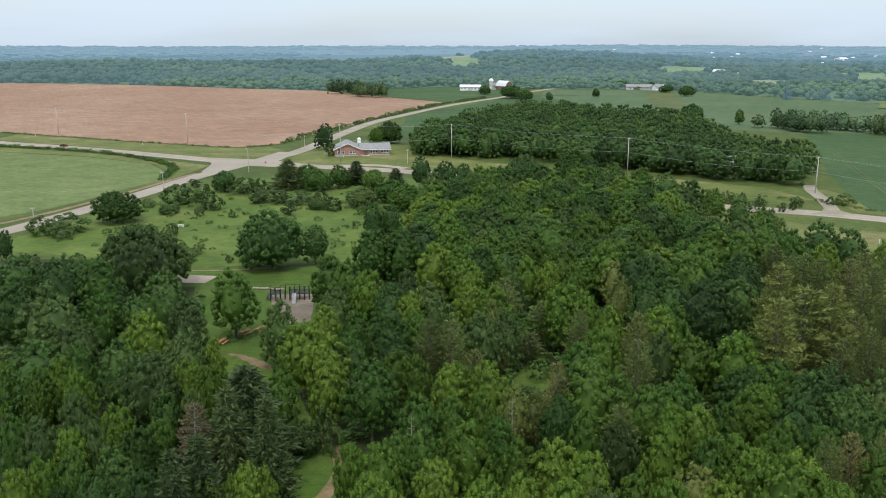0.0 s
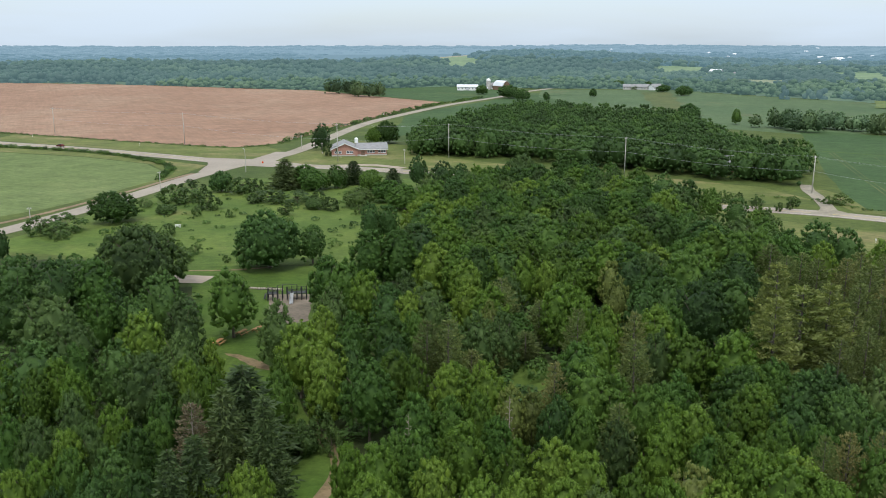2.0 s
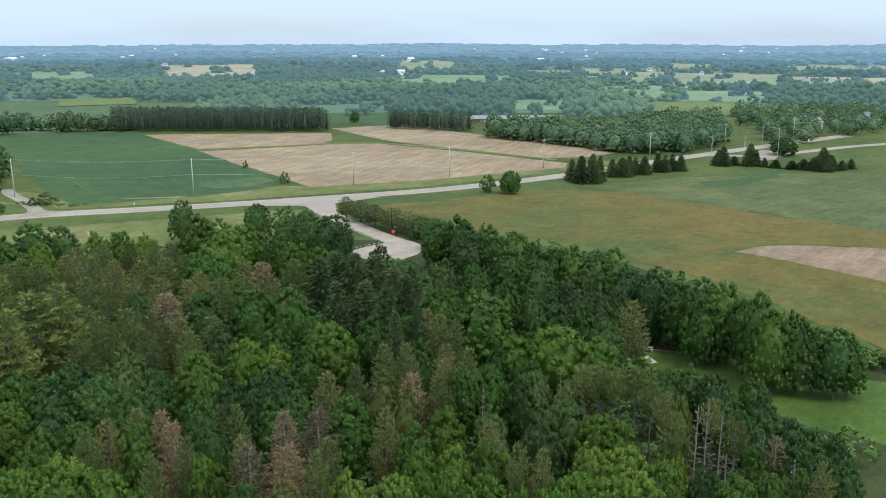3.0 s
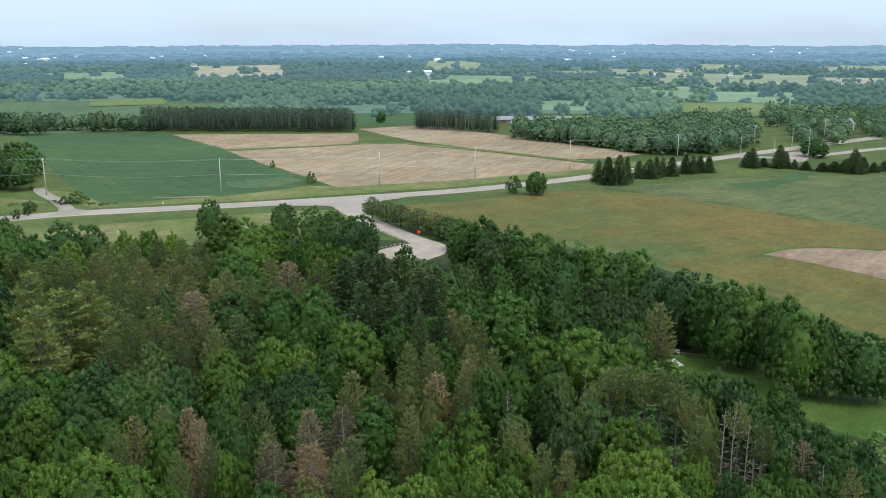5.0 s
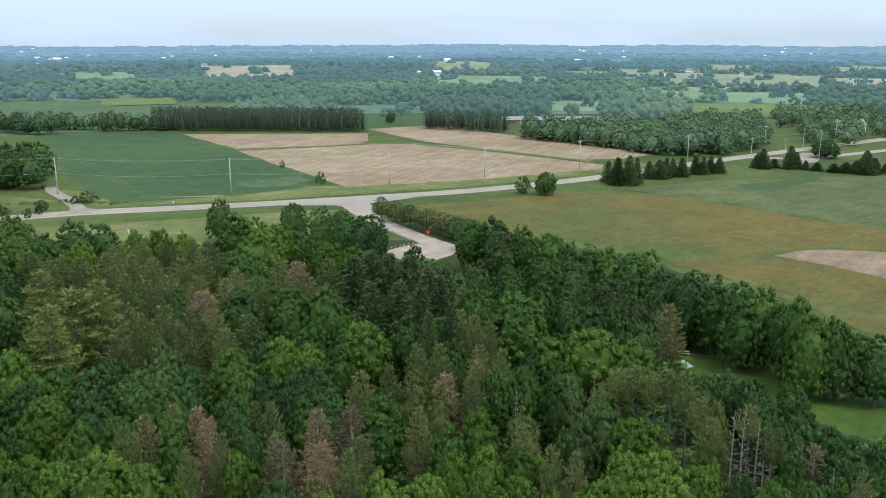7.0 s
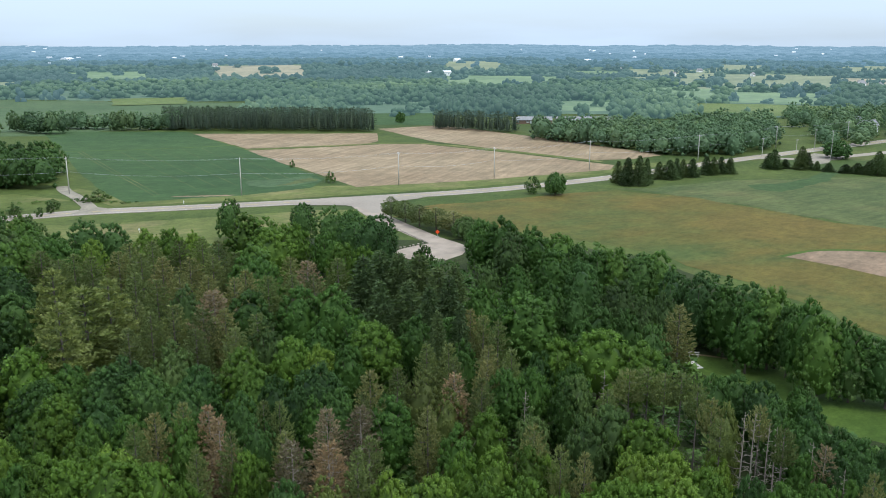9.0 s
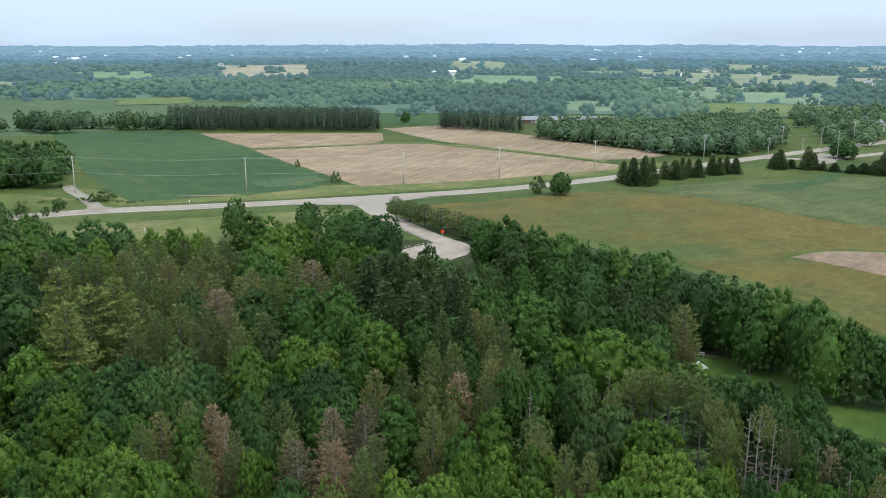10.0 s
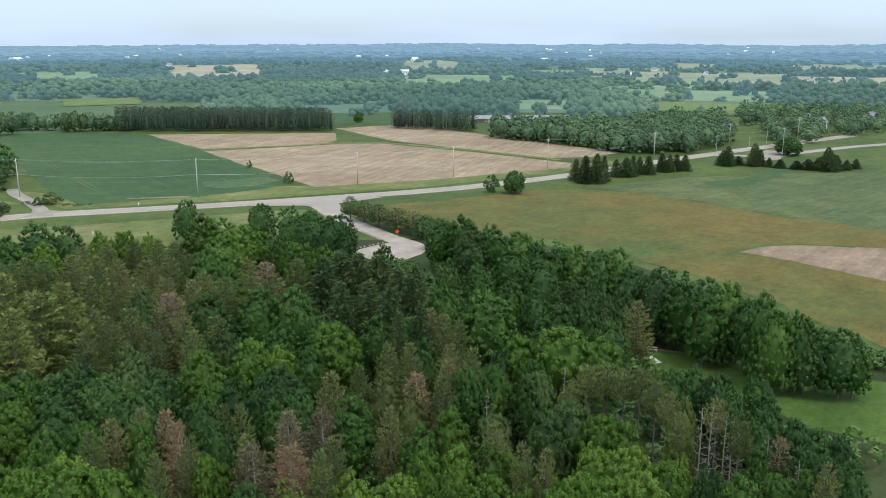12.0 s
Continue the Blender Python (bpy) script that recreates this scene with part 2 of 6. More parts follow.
M["horizon_floor"] = hazed_field_mat("hazed_land", (0.016, 0.024, 0.024), (0.024, 0.032, 0.03), (0.26, 0.45, 0.575), 0.48)
M["skyline_floor"] = hazed_field_mat("hazed_skyline_land", (0.008, 0.012, 0.012), (0.012, 0.016, 0.015), (0.29, 0.46, 0.58), 0.61)
M["far_floor"] = hazed_field_mat("hazed_pasture", (0.065, 0.105, 0.055), (0.105, 0.145, 0.075), (0.24, 0.42, 0.44), 0.16)
M["haze_green"] = hazed_field_mat("hazed_green_field", (0.145, 0.2, 0.09), (0.19, 0.24, 0.115), (0.24, 0.42, 0.44), 0.17)
M["haze_tan"] = hazed_field_mat("hazed_tan_field", (0.29, 0.235, 0.15), (0.36, 0.29, 0.19), (0.24, 0.42, 0.44), 0.19)
M["haze_olive"] = hazed_field_mat("hazed_olive_field", (0.2, 0.205, 0.11), (0.25, 0.25, 0.14), (0.24, 0.42, 0.44), 0.18)
M["haze_pale"] = hazed_field_mat("hazed_pale_field", (0.12, 0.15, 0.09), (0.16, 0.18, 0.115), (0.26, 0.43, 0.47), 0.36)

# ---------------------------------------------------------------- mesh helpers


def raw(name, verts, faces, material=None, smooth=False):
    """A mesh from vertex and face arrays (faces all of one size)."""
    v, f = np.asarray(verts, np.float32), np.asarray(faces, np.int32)
    me = bpy.data.meshes.new(name)
    k = f.shape[1]
    me.vertices.add(len(v))
    me.vertices.foreach_set("co", v.ravel())
    me.loops.add(f.size)
    me.loops.foreach_set("vertex_index", f.ravel())
    me.polygons.add(len(f))
    me.polygons.foreach_set("loop_start", np.arange(0, f.size, k, dtype=np.int32))
    if smooth:
        me.polygons.foreach_set("use_smooth", np.ones(len(f), bool))
    me.update(calc_edges=True)
    if material:
        me.materials.append(material)
    return me


def part(name, bm, material, parent=None, label="", smooth=False):
    """Links a bmesh as one mesh object, under a thing or a part."""
    me = bpy.data.meshes.new(name)
    bmesh.ops.recalc_face_normals(bm, faces=bm.faces)
    bm.to_mesh(me)
    bm.free()
    me.materials.append(material)
    if smooth:
        for p in me.polygons:
            p.use_smooth = True
    ob = new(name, me)
    if parent:
        ob.parent = parent
    if label:
        ob["label"] = label
    return ob


def box(bm, x0, y0, z0, x1, y1, z1, m=None):
    vs = [bm.verts.new((x, y, z)) for z in (z0, z1) for x, y in ((x0, y0), (x1, y0), (x1, y1), (x0, y1))]
    for q in ((3, 2, 1, 0), (4, 5, 6, 7), (0, 1, 5, 4), (1, 2, 6, 5), (2, 3, 7, 6), (3, 0, 4, 7)):
        bm.faces.new([vs[i] for i in q])
    if m:
        bmesh.ops.transform(bm, matrix=m, verts=vs)
    return vs


def tube(bm, path, radii, sides=7, cap=True):
    """A tapered tube along points."""
    rings = []
    for i, (p, r) in enumerate(zip(path, radii)):
        p = Vector(p)
        a, b = Vector(path[max(0, i - 1)]), Vector(path[min(len(path) - 1, i + 1)])
        d = (b - a).normalized()
        s = d.orthogonal().normalized() if abs(d.z) < 0.9 else Vector((1, 0, 0))
        s = (s - d * s.dot(d)).normalized()
        u = d.cross(s)
        rings.append([bm.verts.new(p + (s * math.cos(k * math.tau / sides) + u * math.sin(k * math.tau / sides)) * r) for k in range(sides)])
    for a, b in zip(rings, rings[1:]):
        for k in range(sides):
            bm.faces.new((a[k], a[(k + 1) % sides], b[(k + 1) % sides], b[k]))
    if cap:
        bm.faces.new(rings[0][::-1])
        bm.faces.new(rings[-1])


def empty(name, m, label, category, group="", kind=""):
    ob = new(name)
    ob.empty_display_size = 0.5
    ob.matrix_basis = m
    return tagged(ob, label, category, group, kind)


# ---------------------------------------------------------------- ground
def hump(x, y, cx, cy, rx, ry, turn=0.0):
    c, s = np.cos(turn), np.sin(turn)
    u, v = (x - cx) * c + (y - cy) * s, -(x - cx) * s + (y - cy) * c
    return np.exp(-((u / rx) ** 2 + (v / ry) ** 2))


def ground_z(x, y):
    """Flat farmland near by, low hills far off, rising to a ridge at the horizon."""
    x, y = np.asarray(x, float), np.asarray(y, float)
    d, a = np.hypot(x, y), np.arctan2(x, y)
    ridge = np.clip((d - 2600) / 2300, 0, 1) ** 1.5 * (45 + 2.0 * np.sin(a * 9) + 1.5 * np.sin(a * 23 + 1))
    roll = 4 * np.clip((d - 1300) / 1500, 0, 1) * np.sin(x * 0.0041 + 1) * np.sin(y * 0.0035)
    hill = 26 * hump(x, y, 170, 1950, 330, 420) + 14 * hump(x, y, 520, 2300, 420, 500) + 16 * hump(x, y, -560, 1560, 620, 300)
    hill = hill + 12 * hump(x, y, 1700, 1150, 350, 350) + 12 * hump(x, y, 1250, 1500, 500, 350)
    return ridge + roll + hill


def polar_sheet(name, a0, a1, d0, d1, na, nd, lift, material, edge=0.0):
    aa = np.linspace(radians(a0), radians(a1), na)
    dd = np.geomspace(d0, d1, nd)
    A, D = np.meshgrid(aa, dd)
    if edge:
        u = (np.log(D) - math.log(d0)) / math.log(d1 / d0)
        D = D * (1 + edge * (0.02 * np.sin(A * 47 + a0) + 0.015 * np.sin(A * 113 + d0)))
        A = A + edge * 0.012 * np.sin(u * 5 + a0 * 3) * (np.abs(2 * np.linspace(0, 1, na) - 1))[None, :]
    x, y = D * np.sin(A), D * np.cos(A)
    v = np.stack([x, y, ground_z(x, y) + lift], -1).reshape(-1, 3)
    i = np.arange(nd * na).reshape(nd, na)
    f = np.stack([i[:-1, :-1], i[1:, :-1], i[1:, 1:], i[:-1, 1:]], -1).reshape(-1, 4)
    return raw(name, v, f, material, True)


M["land"] = M["wild"]
tagged(new("ground", polar_sheet("ground", -180, 180, 3, 4980, 241, 230, 0, M["land"])), "green farmland and grass reaching to the horizon", "ground", kind="structure")


def wobble(pts, step, amount, seed):
    """Closed outline with intermediate points pushed a little, so that edges are not ruled."""
    rnd = random.Random(seed)
    out = []
    for (x0, y0), (x1, y1) in zip(pts, pts[1:] + pts[:1]):
        k = max(1, int(math.hypot(x1 - x0, y1 - y0) / step))
        for i in range(k):
            t = i / k
            e = amount if i else 0
            out.append((x0 + (x1 - x0) * t + rnd.uniform(-e, e), y0 + (y1 - y0) * t + rnd.uniform(-e, e)))
    return out


def sheet(name, pts, lift, material, label, category, step=12, amount=0.6):
    bm = bmesh.new()
    vs = [bm.verts.new((x, y, float(ground_z(x, y)) + lift)) for x, y in wobble(pts, step, amount, len(name) + len(pts))]
    f = bm.faces.new(vs)
    f.normal_update()
    if f.normal.z < 0:
        f.normal_flip()
    bmesh.ops.triangulate(bm, faces=[f])
    me = bpy.data.meshes.new(name)
    bm.to_mesh(me)
    bm.free()
    me.materials.append(material)
    return tagged(new(name, me), label, category, kind="structure")


def smooth_line(pts, n=8):
    """Catmull-Rom through plan points."""
    p = [pts[0]] + list(pts) + [pts[-1]]
    out = []
    for i in range(1, len(p) - 2):
        a, b, c, d = (np.array(q, float) for q in p[i - 1:i + 3])
        for t in np.arange(n) / n:
            out.append(0.5 * (2 * b + (c - a) * t + (2 * a - 5 * b + 4 * c - d) * t * t + (3 * b - a - 3 * c + d) * t ** 3))
    out.append(np.array(pts[-1], float))
    return out


def ribbon(name, line, width, lift, material, label, category, offset=0.0, thick=0.0):
    """A strip along a plan line; with a thickness it has real edges."""
    line = np.array(line)
    t = np.gradient(line, axis=0)
    t /= np.linalg.norm(t, axis=1)[:, None]
    nrm = np.stack([t[:, 1], -t[:, 0]], 1)
    L, R = line + nrm * (offset - width / 2), line + nrm * (offset + width / 2)
    bm = bmesh.new()
    rows = []
    for a, b in zip(L, R):
        za, zb = float(ground_z(*a)), float(ground_z(*b))
        rows.append([bm.verts.new((*a, za + lift - thick)), bm.verts.new((*a, za + lift)), bm.verts.new((*b, zb + lift)), bm.verts.new((*b, zb + lift - thick))])
    for p, q in zip(rows, rows[1:]):
        for k in ((0, 1, 2) if thick else (1,)):
            bm.faces.new((p[k], q[k], q[k + 1], p[k + 1]))
    me = bpy.data.meshes.new(name)
    bmesh.ops.recalc_face_normals(bm, faces=bm.faces)
    bm.to_mesh(me)
    bm.free()
    me.materials.append(material)
    return tagged(new(name, me), label, category, kind="structure")


# fields
sheet("field_ploughed", [(-603, 1166), (-393, 1114), (-148, 999), (3, 789), (-37, 653), (-67, 541), (-88, 458), (-107, 440), (-136, 451), (-270, 517), (-620, 720), (-1000, 1000)], 0.06, M["plough"], "bare reddish-brown ploughed field beside the highway", "field", 25, 1.2)
sheet("field_wheat", [(-221, 420), (-172, 402), (-132, 377), (-114, 348), (-113, 330), (-118, 308), (-129, 270), (-140, 254), (-210, 200), (-420, 330), (-420, 500)], 0.06, M["wheat"], "pale green young grain field inside the road bend", "field", 12, 0.6)
sheet("field_green_north", [(-150, 1010), (6, 796), (55, 850), (90, 950), (60, 1075), (-120, 1080)], 0.05, M["crop"], "green crop field beyond the ploughed field", "field", 25, 1)
sheet("field_green_roadside", [(-26, 640), (20, 757), (70, 860), (100, 950), (150, 900), (110, 760), (60, 660), (0, 540), (-30, 480)], 0.05, M["crop"], "green crop field beside the country road", "field", 20, 1)
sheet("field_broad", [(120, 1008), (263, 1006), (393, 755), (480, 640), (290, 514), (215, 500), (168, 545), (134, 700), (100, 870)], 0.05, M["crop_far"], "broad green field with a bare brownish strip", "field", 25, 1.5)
sheet("field_dark_crop", [(225, 530), (284, 463), (262, 392), (254, 362), (217, 256), (200, 243.5), (172, 249), (158, 257), (138, 266), (143.5, 293), (160, 347), (175, 387), (199, 455)], 0.06, M["crop"], "dark green crop field with pale wheel tracks", "field", 14, 0.6)
sheet("field_stubble_back", [(279, 449), (354, 368), (325, 337), (306, 331), (256, 363)], 0.06, M["stubble"], "tan stubble field before the pine plantation", "field", 12, 0.8)
sheet("field_stubble_front", [(251, 356), (290, 336), (317, 325), (331, 309), (332, 250), (328, 190), (315, 184), (261, 205), (212, 232), (218, 252)], 0.06, M["stubble"], "wide tan stubble field beside the highway", "field", 12, 0.8)
sheet("field_stubble_side", [(374, 388), (421, 373), (403, 294), (385, 225), (375, 190), (352, 194), (336, 206), (340, 260), (345, 316), (356, 345)], 0.06, M["stubble"], "tan stubble field before the far woods", "field", 12, 0.8)
sheet("field_hay", [(181, 182), (200, 187), (236, 171), (271, 156), (275, 126), (266, 88), (262, 57), (250, 0), (190, -60), (135, -30), (152, 15), (162, 33), (176, 60), (192, 95), (192, 120), (190, 150)], 0.06, M["hay"], "olive-gold hayfield ripening beside the woods", "field", 9, 2.5)
sheet("field_pasture", [(272, 157), (325, 128), (376, 84), (420, 20), (300, -40), (252, 0), (263, 57), (267, 88), (275, 126)], 0.05, M["pasture"], "green pasture with dry yellowish drifts", "field", 7, 3.0)
sheet("field_bare_patch", [(209.9, 72.9), (220.7, 69.6), (226.8, 64.3), (230.9, 58.5), (234.6, 50.2), (238.3, 41.9), (202.1, 31.5), (205.3, 43.2), (208.5, 54.9), (209.9, 63.2), (210.6, 70.3)], 0.09, M["dirt"], "bare tan earth plot in the hayfield", "field", 4, 0.5)
ribbon("plot_rim", smooth_line([(209.9, 72.9), (220.7, 69.6), (226.8, 64.3), (230.9, 58.5), (234.6, 50.2)]), 1.6, 0.1, M["lawn"], "dark uncut grass rim of the bare plot", "grass")
sheet("meadow", [(-122, 215), (-104, 280), (-96, 305), (-76, 335), (-40, 345), (-8, 330), (-6, 240), (-22, 200), (-60, 193), (-87, 205)], 0.05, M["meadow"], "bright green rough meadow with scattered shrubs", "meadow", 10, 1)
sheet("park_lawn", [(-62, 197), (-24, 197), (-22, 120), (-8, 85), (-24, 80), (-44, 130), (-48, 160)], 0.06, M["lawn"], "mown green park lawn between the trees", "lawn", 6, 0.6)
sheet("fairway_lawn", [(128, 66), (134, 50), (141, 20), (143, -30), (122, -30), (117, 15), (116, 28), (121, 40), (124, 56)], 0.06, M["lawn"], "mown green fairway strip between the woods", "lawn", 6, 0.5)
sheet("roadside_verge", [(-20, 362), (60, 318), (98, 276), (103, 250), (118, 238), (172, 208), (185, 196), (172, 172), (140, 180), (95, 200), (60, 260), (-5, 330)], 0.04, M["verge"], "mown roadside verge", "grass", 10, 0.8)
sheet("school_yard", [(-78, 386), (-60, 372), (-30, 366), (-2, 356), (60, 330), (96, 290), (128, 285), (120, 312), (95, 330), (25, 378), (0, 400), (-10, 440), (-45, 470), (-62, 440)], 0.05, M["verge"], "mown grass round the brick building", "grass", 10, 0.8)
sheet("north_verge", [(132, 262), (150, 252), (176, 233), (200, 220), (232, 203), (262, 192), (300, 180), (345, 172), (345, 186), (316, 186), (262, 207), (214, 235), (202, 246), (172, 251), (146, 278), (141, 305), (137, 306), (134, 285)], 0.05, M["verge"], "mown verge between highway and fields", "grass", 10, 0.6)
sheet("west_verge", [(-255, 476), (-190, 445), (-137, 414), (-95, 388), (-84, 395), (-80, 425), (-92, 444), (-107, 440), (-137, 450), (-255, 508)], 0.05, M["verge"], "mown verge before the ploughed field", "grass", 10, 0.6)
sheet("corner_verge", [(-250, 448), (-190, 424), (-140, 397), (-104, 372), (-106, 350), (-112, 318), (-115, 320), (-112, 348), (-131, 378), (-172, 404), (-225, 424)], 0.05, M["verge"], "grass corner between road and grain field", "grass", 10, 0.6)
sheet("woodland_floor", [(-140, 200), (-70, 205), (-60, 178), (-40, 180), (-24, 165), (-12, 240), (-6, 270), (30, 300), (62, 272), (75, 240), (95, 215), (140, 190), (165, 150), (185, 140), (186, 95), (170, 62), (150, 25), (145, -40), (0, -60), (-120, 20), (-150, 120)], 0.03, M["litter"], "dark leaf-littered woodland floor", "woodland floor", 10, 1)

# roads
HIGHWAY = smooth_line([(-520, 590), (-360, 517), (-243, 462), (-189, 436), (-135, 406), (-90, 380), (-50, 366), (-9, 349), (45, 312), (85, 276), (105, 267), (123, 259), (147, 243), (174, 225.5), (196, 213), (231, 194), (261, 182.5), (298, 172), (350, 162.5), (393, 154), (450, 141), (530, 122)])
COUNTRY = smooth_line([(-140, 205), (-126.5, 234.5), (-119.8, 255.5), (-109, 294.6), (-101, 335), (-92, 366), (-82, 392), (-72, 425), (-62, 500), (-51, 572), (-35, 632), (8, 759), (62, 876), (93, 960), (134, 1034)])
ribbon("road_highway", HIGHWAY, np.interp(np.array(HIGHWAY)[:, :1], [-100, 60, 240], [10.8, 9.6, 8.4]), 0.12, M["road"], "two-lane highway of pale worn asphalt", "road", thick=0.2)
ribbon("road_country", COUNTRY, 8.0, 0.115, M["road"], "narrow country road of pale worn asphalt", "road", thick=0.2)
for off in (-0.12, 0.12):
    ribbon("centre_line", HIGHWAY, 0.12, 0.128, M["paint_yellow"], "faded yellow centre line on the highway", "road marking", off)
for off in (-3.6, 3.6):
    ribbon("edge_line", HIGHWAY, 0.12, 0.128, M["paint_white"], "faded white edge line on the highway", "road marking", off)
sheet("junction_west", [(-112, 398), (-104, 376), (-102, 352), (-96, 350), (-86, 370), (-66, 364), (-62, 376), (-76, 386), (-72, 420), (-82, 420), (-88, 392)], 0.132, M["road"], "widened asphalt of the road junction", "road", 3, 0.1)
sheet("junction_park", [(172, 221), (184, 207), (184, 197), (180, 190), (186, 190), (194, 201), (212, 197), (205, 211), (190, 222)], 0.132, M["road"], "flared asphalt mouth of the park road", "road", 3, 0.1)
ribbon("park_road", smooth_line([(189, 206), (183, 195), (177.5, 183), (172.5, 170), (166, 152)]), 6.4, 0.125, M["lot"], "short pale park entrance road", "road", thick=0.15)
sheet("parking_lot", [(147, 149.5), (155, 150), (162, 149), (163.5, 153.5), (169.3, 151), (166, 138), (158, 134), (151, 133.5), (146, 141)], 0.13, M["lot"], "pale cracked car park with dark patches", "car park", 3, 0.2)
ribbon("driveway", smooth_line([(139, 316), (134.7, 303.4), (132.5, 291.8), (128.9, 277.8), (124.9, 264.2), (121.8, 256.4)]), 4.6, 0.126, M["gravel"], "pale gravel driveway", "driveway", thick=0.1)
sheet("driveway_mouth", [(115.1, 260.2), (120.5, 263.5), (126.3, 273.1), (129.9, 275.1), (127.7, 265.3), (129.4, 258.9), (122, 259.5)], 0.133, M["gravel"], "flared gravel driveway mouth", "driveway", 3, 0.1)
ribbon("school_drive", smooth_line([(-62, 364), (-48, 370), (-30, 372), (-16, 362)]), 5.0, 0.11, M["lot"], "pale loop drive before the brick building", "driveway")

# ---------------------------------------------------------------- trees
RNG = np.random.default_rng(7)


def unit(n, rng):
    v = rng.normal(size=(n, 3))
    return v / np.linalg.norm(v, axis=1)[:, None]


def cards(centre, normal, size, rng, aspect=0.8, bend=0.25):
    """Leaf clumps: one small triangle each, turned any way about its normal."""
    n = len(centre)
    normal = normal / np.linalg.norm(normal, axis=1)[:, None]
    s = np.cross(normal, unit(n, rng))
    s /= np.linalg.norm(s, axis=1)[:, None] + 1e-9
    u = np.cross(normal, s)
    a = size[:, None]
    p = np.stack([centre - s * a - u * a * aspect * 0.5, centre + s * a - u * a * aspect * 0.5, centre + u * a * aspect + normal * a * bend], 1)
    return p.reshape(-1, 3), np.arange(3 * n).reshape(n, 3)


def tufts(foot, way, size, rng, slim=0.3):
    """Needle tufts: slim triangles pointing along a way."""
    n = len(foot)
    way = way / np.linalg.norm(way, axis=1)[:, None]
    s = np.cross(way, unit(n, rng))
    s /= np.linalg.norm(s, axis=1)[:, None] + 1e-9
    a = size[:, None]
    p = np.stack([foot - s * a * slim, foot + s * a * slim, foot + way * a * 1.5], 1)
    return p.reshape(-1, 3), np.arange(3 * n).reshape(n, 3)


def join(pieces):
    vs, fs, k = [], [], 0
    for v, f in pieces:
        vs.append(v)
        fs.append(f + k)
        k += len(v)
    return np.concatenate(vs), np.concatenate(fs)


def blob(n_lat, n_lon, rng, rough=0.14):
    """A lumpy closed ball of triangles, radius about one."""
    la = np.linspace(-math.pi / 2 * 0.97, math.pi / 2 * 0.97, n_lat)
    lo = np.linspace(0, math.tau, n_lon, endpoint=False)
    A, B = np.meshgrid(la, lo, indexing="ij")
    r = 1 + rng.uniform(-rough, rough, A.shape)
    v = np.stack([r * np.cos(A) * np.cos(B), r * np.cos(A) * np.sin(B), r * np.sin(A)], -1).reshape(-1, 3)
    i = np.arange(n_lat * n_lon).reshape(n_lat, n_lon)
    j = np.roll(i, -1, 1)
    a, b, c, d = i[:-1].ravel(), j[:-1].ravel(), j[1:].ravel(), i[1:].ravel()
    return v, np.concatenate([np.stack([a, b, c], 1), np.stack([a, c, d], 1)])


def broad_crown(rng, lobes=38, per=95, size=0.3, h=13.0, r=4.0, low=0.05, egg=1.0, ball=(4, 5), lump=(0.2, 0.34), fat=0.8, rough=0.3, plump=1.0, even=0.14, inner=0):
    """Crown of many rounded boughs covered in leaf clumps; dark gaps stay between the boughs."""
    cz, hz = h * (1 + low) / 2, h * (1 - low) / 2
    pieces = []
    g = np.arange(lobes) + 0.5
    ph, th = np.arccos(1 - 1.8 * g / lobes), math.pi * (1 + 5 ** 0.5) * g
    stretch = 1 + rng.uniform(-0.16, 0.16, 2)
    for i in range(lobes):
        d = np.array([math.sin(ph[i]) * math.cos(th[i]), math.sin(ph[i]) * math.sin(th[i]), math.cos(ph[i])])
        d += rng.normal(0, even, 3)
        lr = r * rng.uniform(*lump)
        reach = rng.uniform(1 - even * 1.3, 1 + even * 0.6)
        taper = (1 - 0.42 * egg * max(0, d[2]) ** 1.5) * reach
        c = np.array([d[0] * stretch[0] * (r - lr * 0.7) * taper, d[1] * stretch[1] * (r - lr * 0.7) * taper, cz + d[2] * (hz - lr * 0.8)])
        sq = np.array([1, 1, rng.uniform(0.9, 1.3)])
        out = d / np.linalg.norm(d)
        q = unit(per, rng)
        q = q + out * 0.7 + np.array([0, 0, 0.5])
        q /= np.linalg.norm(q, axis=1)[:, None]
        p = c + q * sq * lr * rng.uniform(0.72, 1.16, (per, 1))
        pieces.append(cards(p, q + unit(per, rng) * 0.85 + np.array([0, 0, 0.2]), plump * size * rng.uniform(0.6, 1.35, per), rng))
        if inner:
            q = unit(inner, rng)
            pieces.append(cards(c + q * lr * rng.uniform(0.1, 0.55, (inner, 1)), q + out, lr * 0.36 * rng.uniform(0.8, 1.3, inner), rng))
        if ball:
            v, f = blob(*ball, rng, rough)
            pieces.append((v * sq * lr * fat + c, f))
    return join(pieces)


def waves(rng, n, lo, hi):
    return unit(n, rng) * rng.uniform(lo, hi, (n, 1)), rng.uniform(0, math.tau, n)


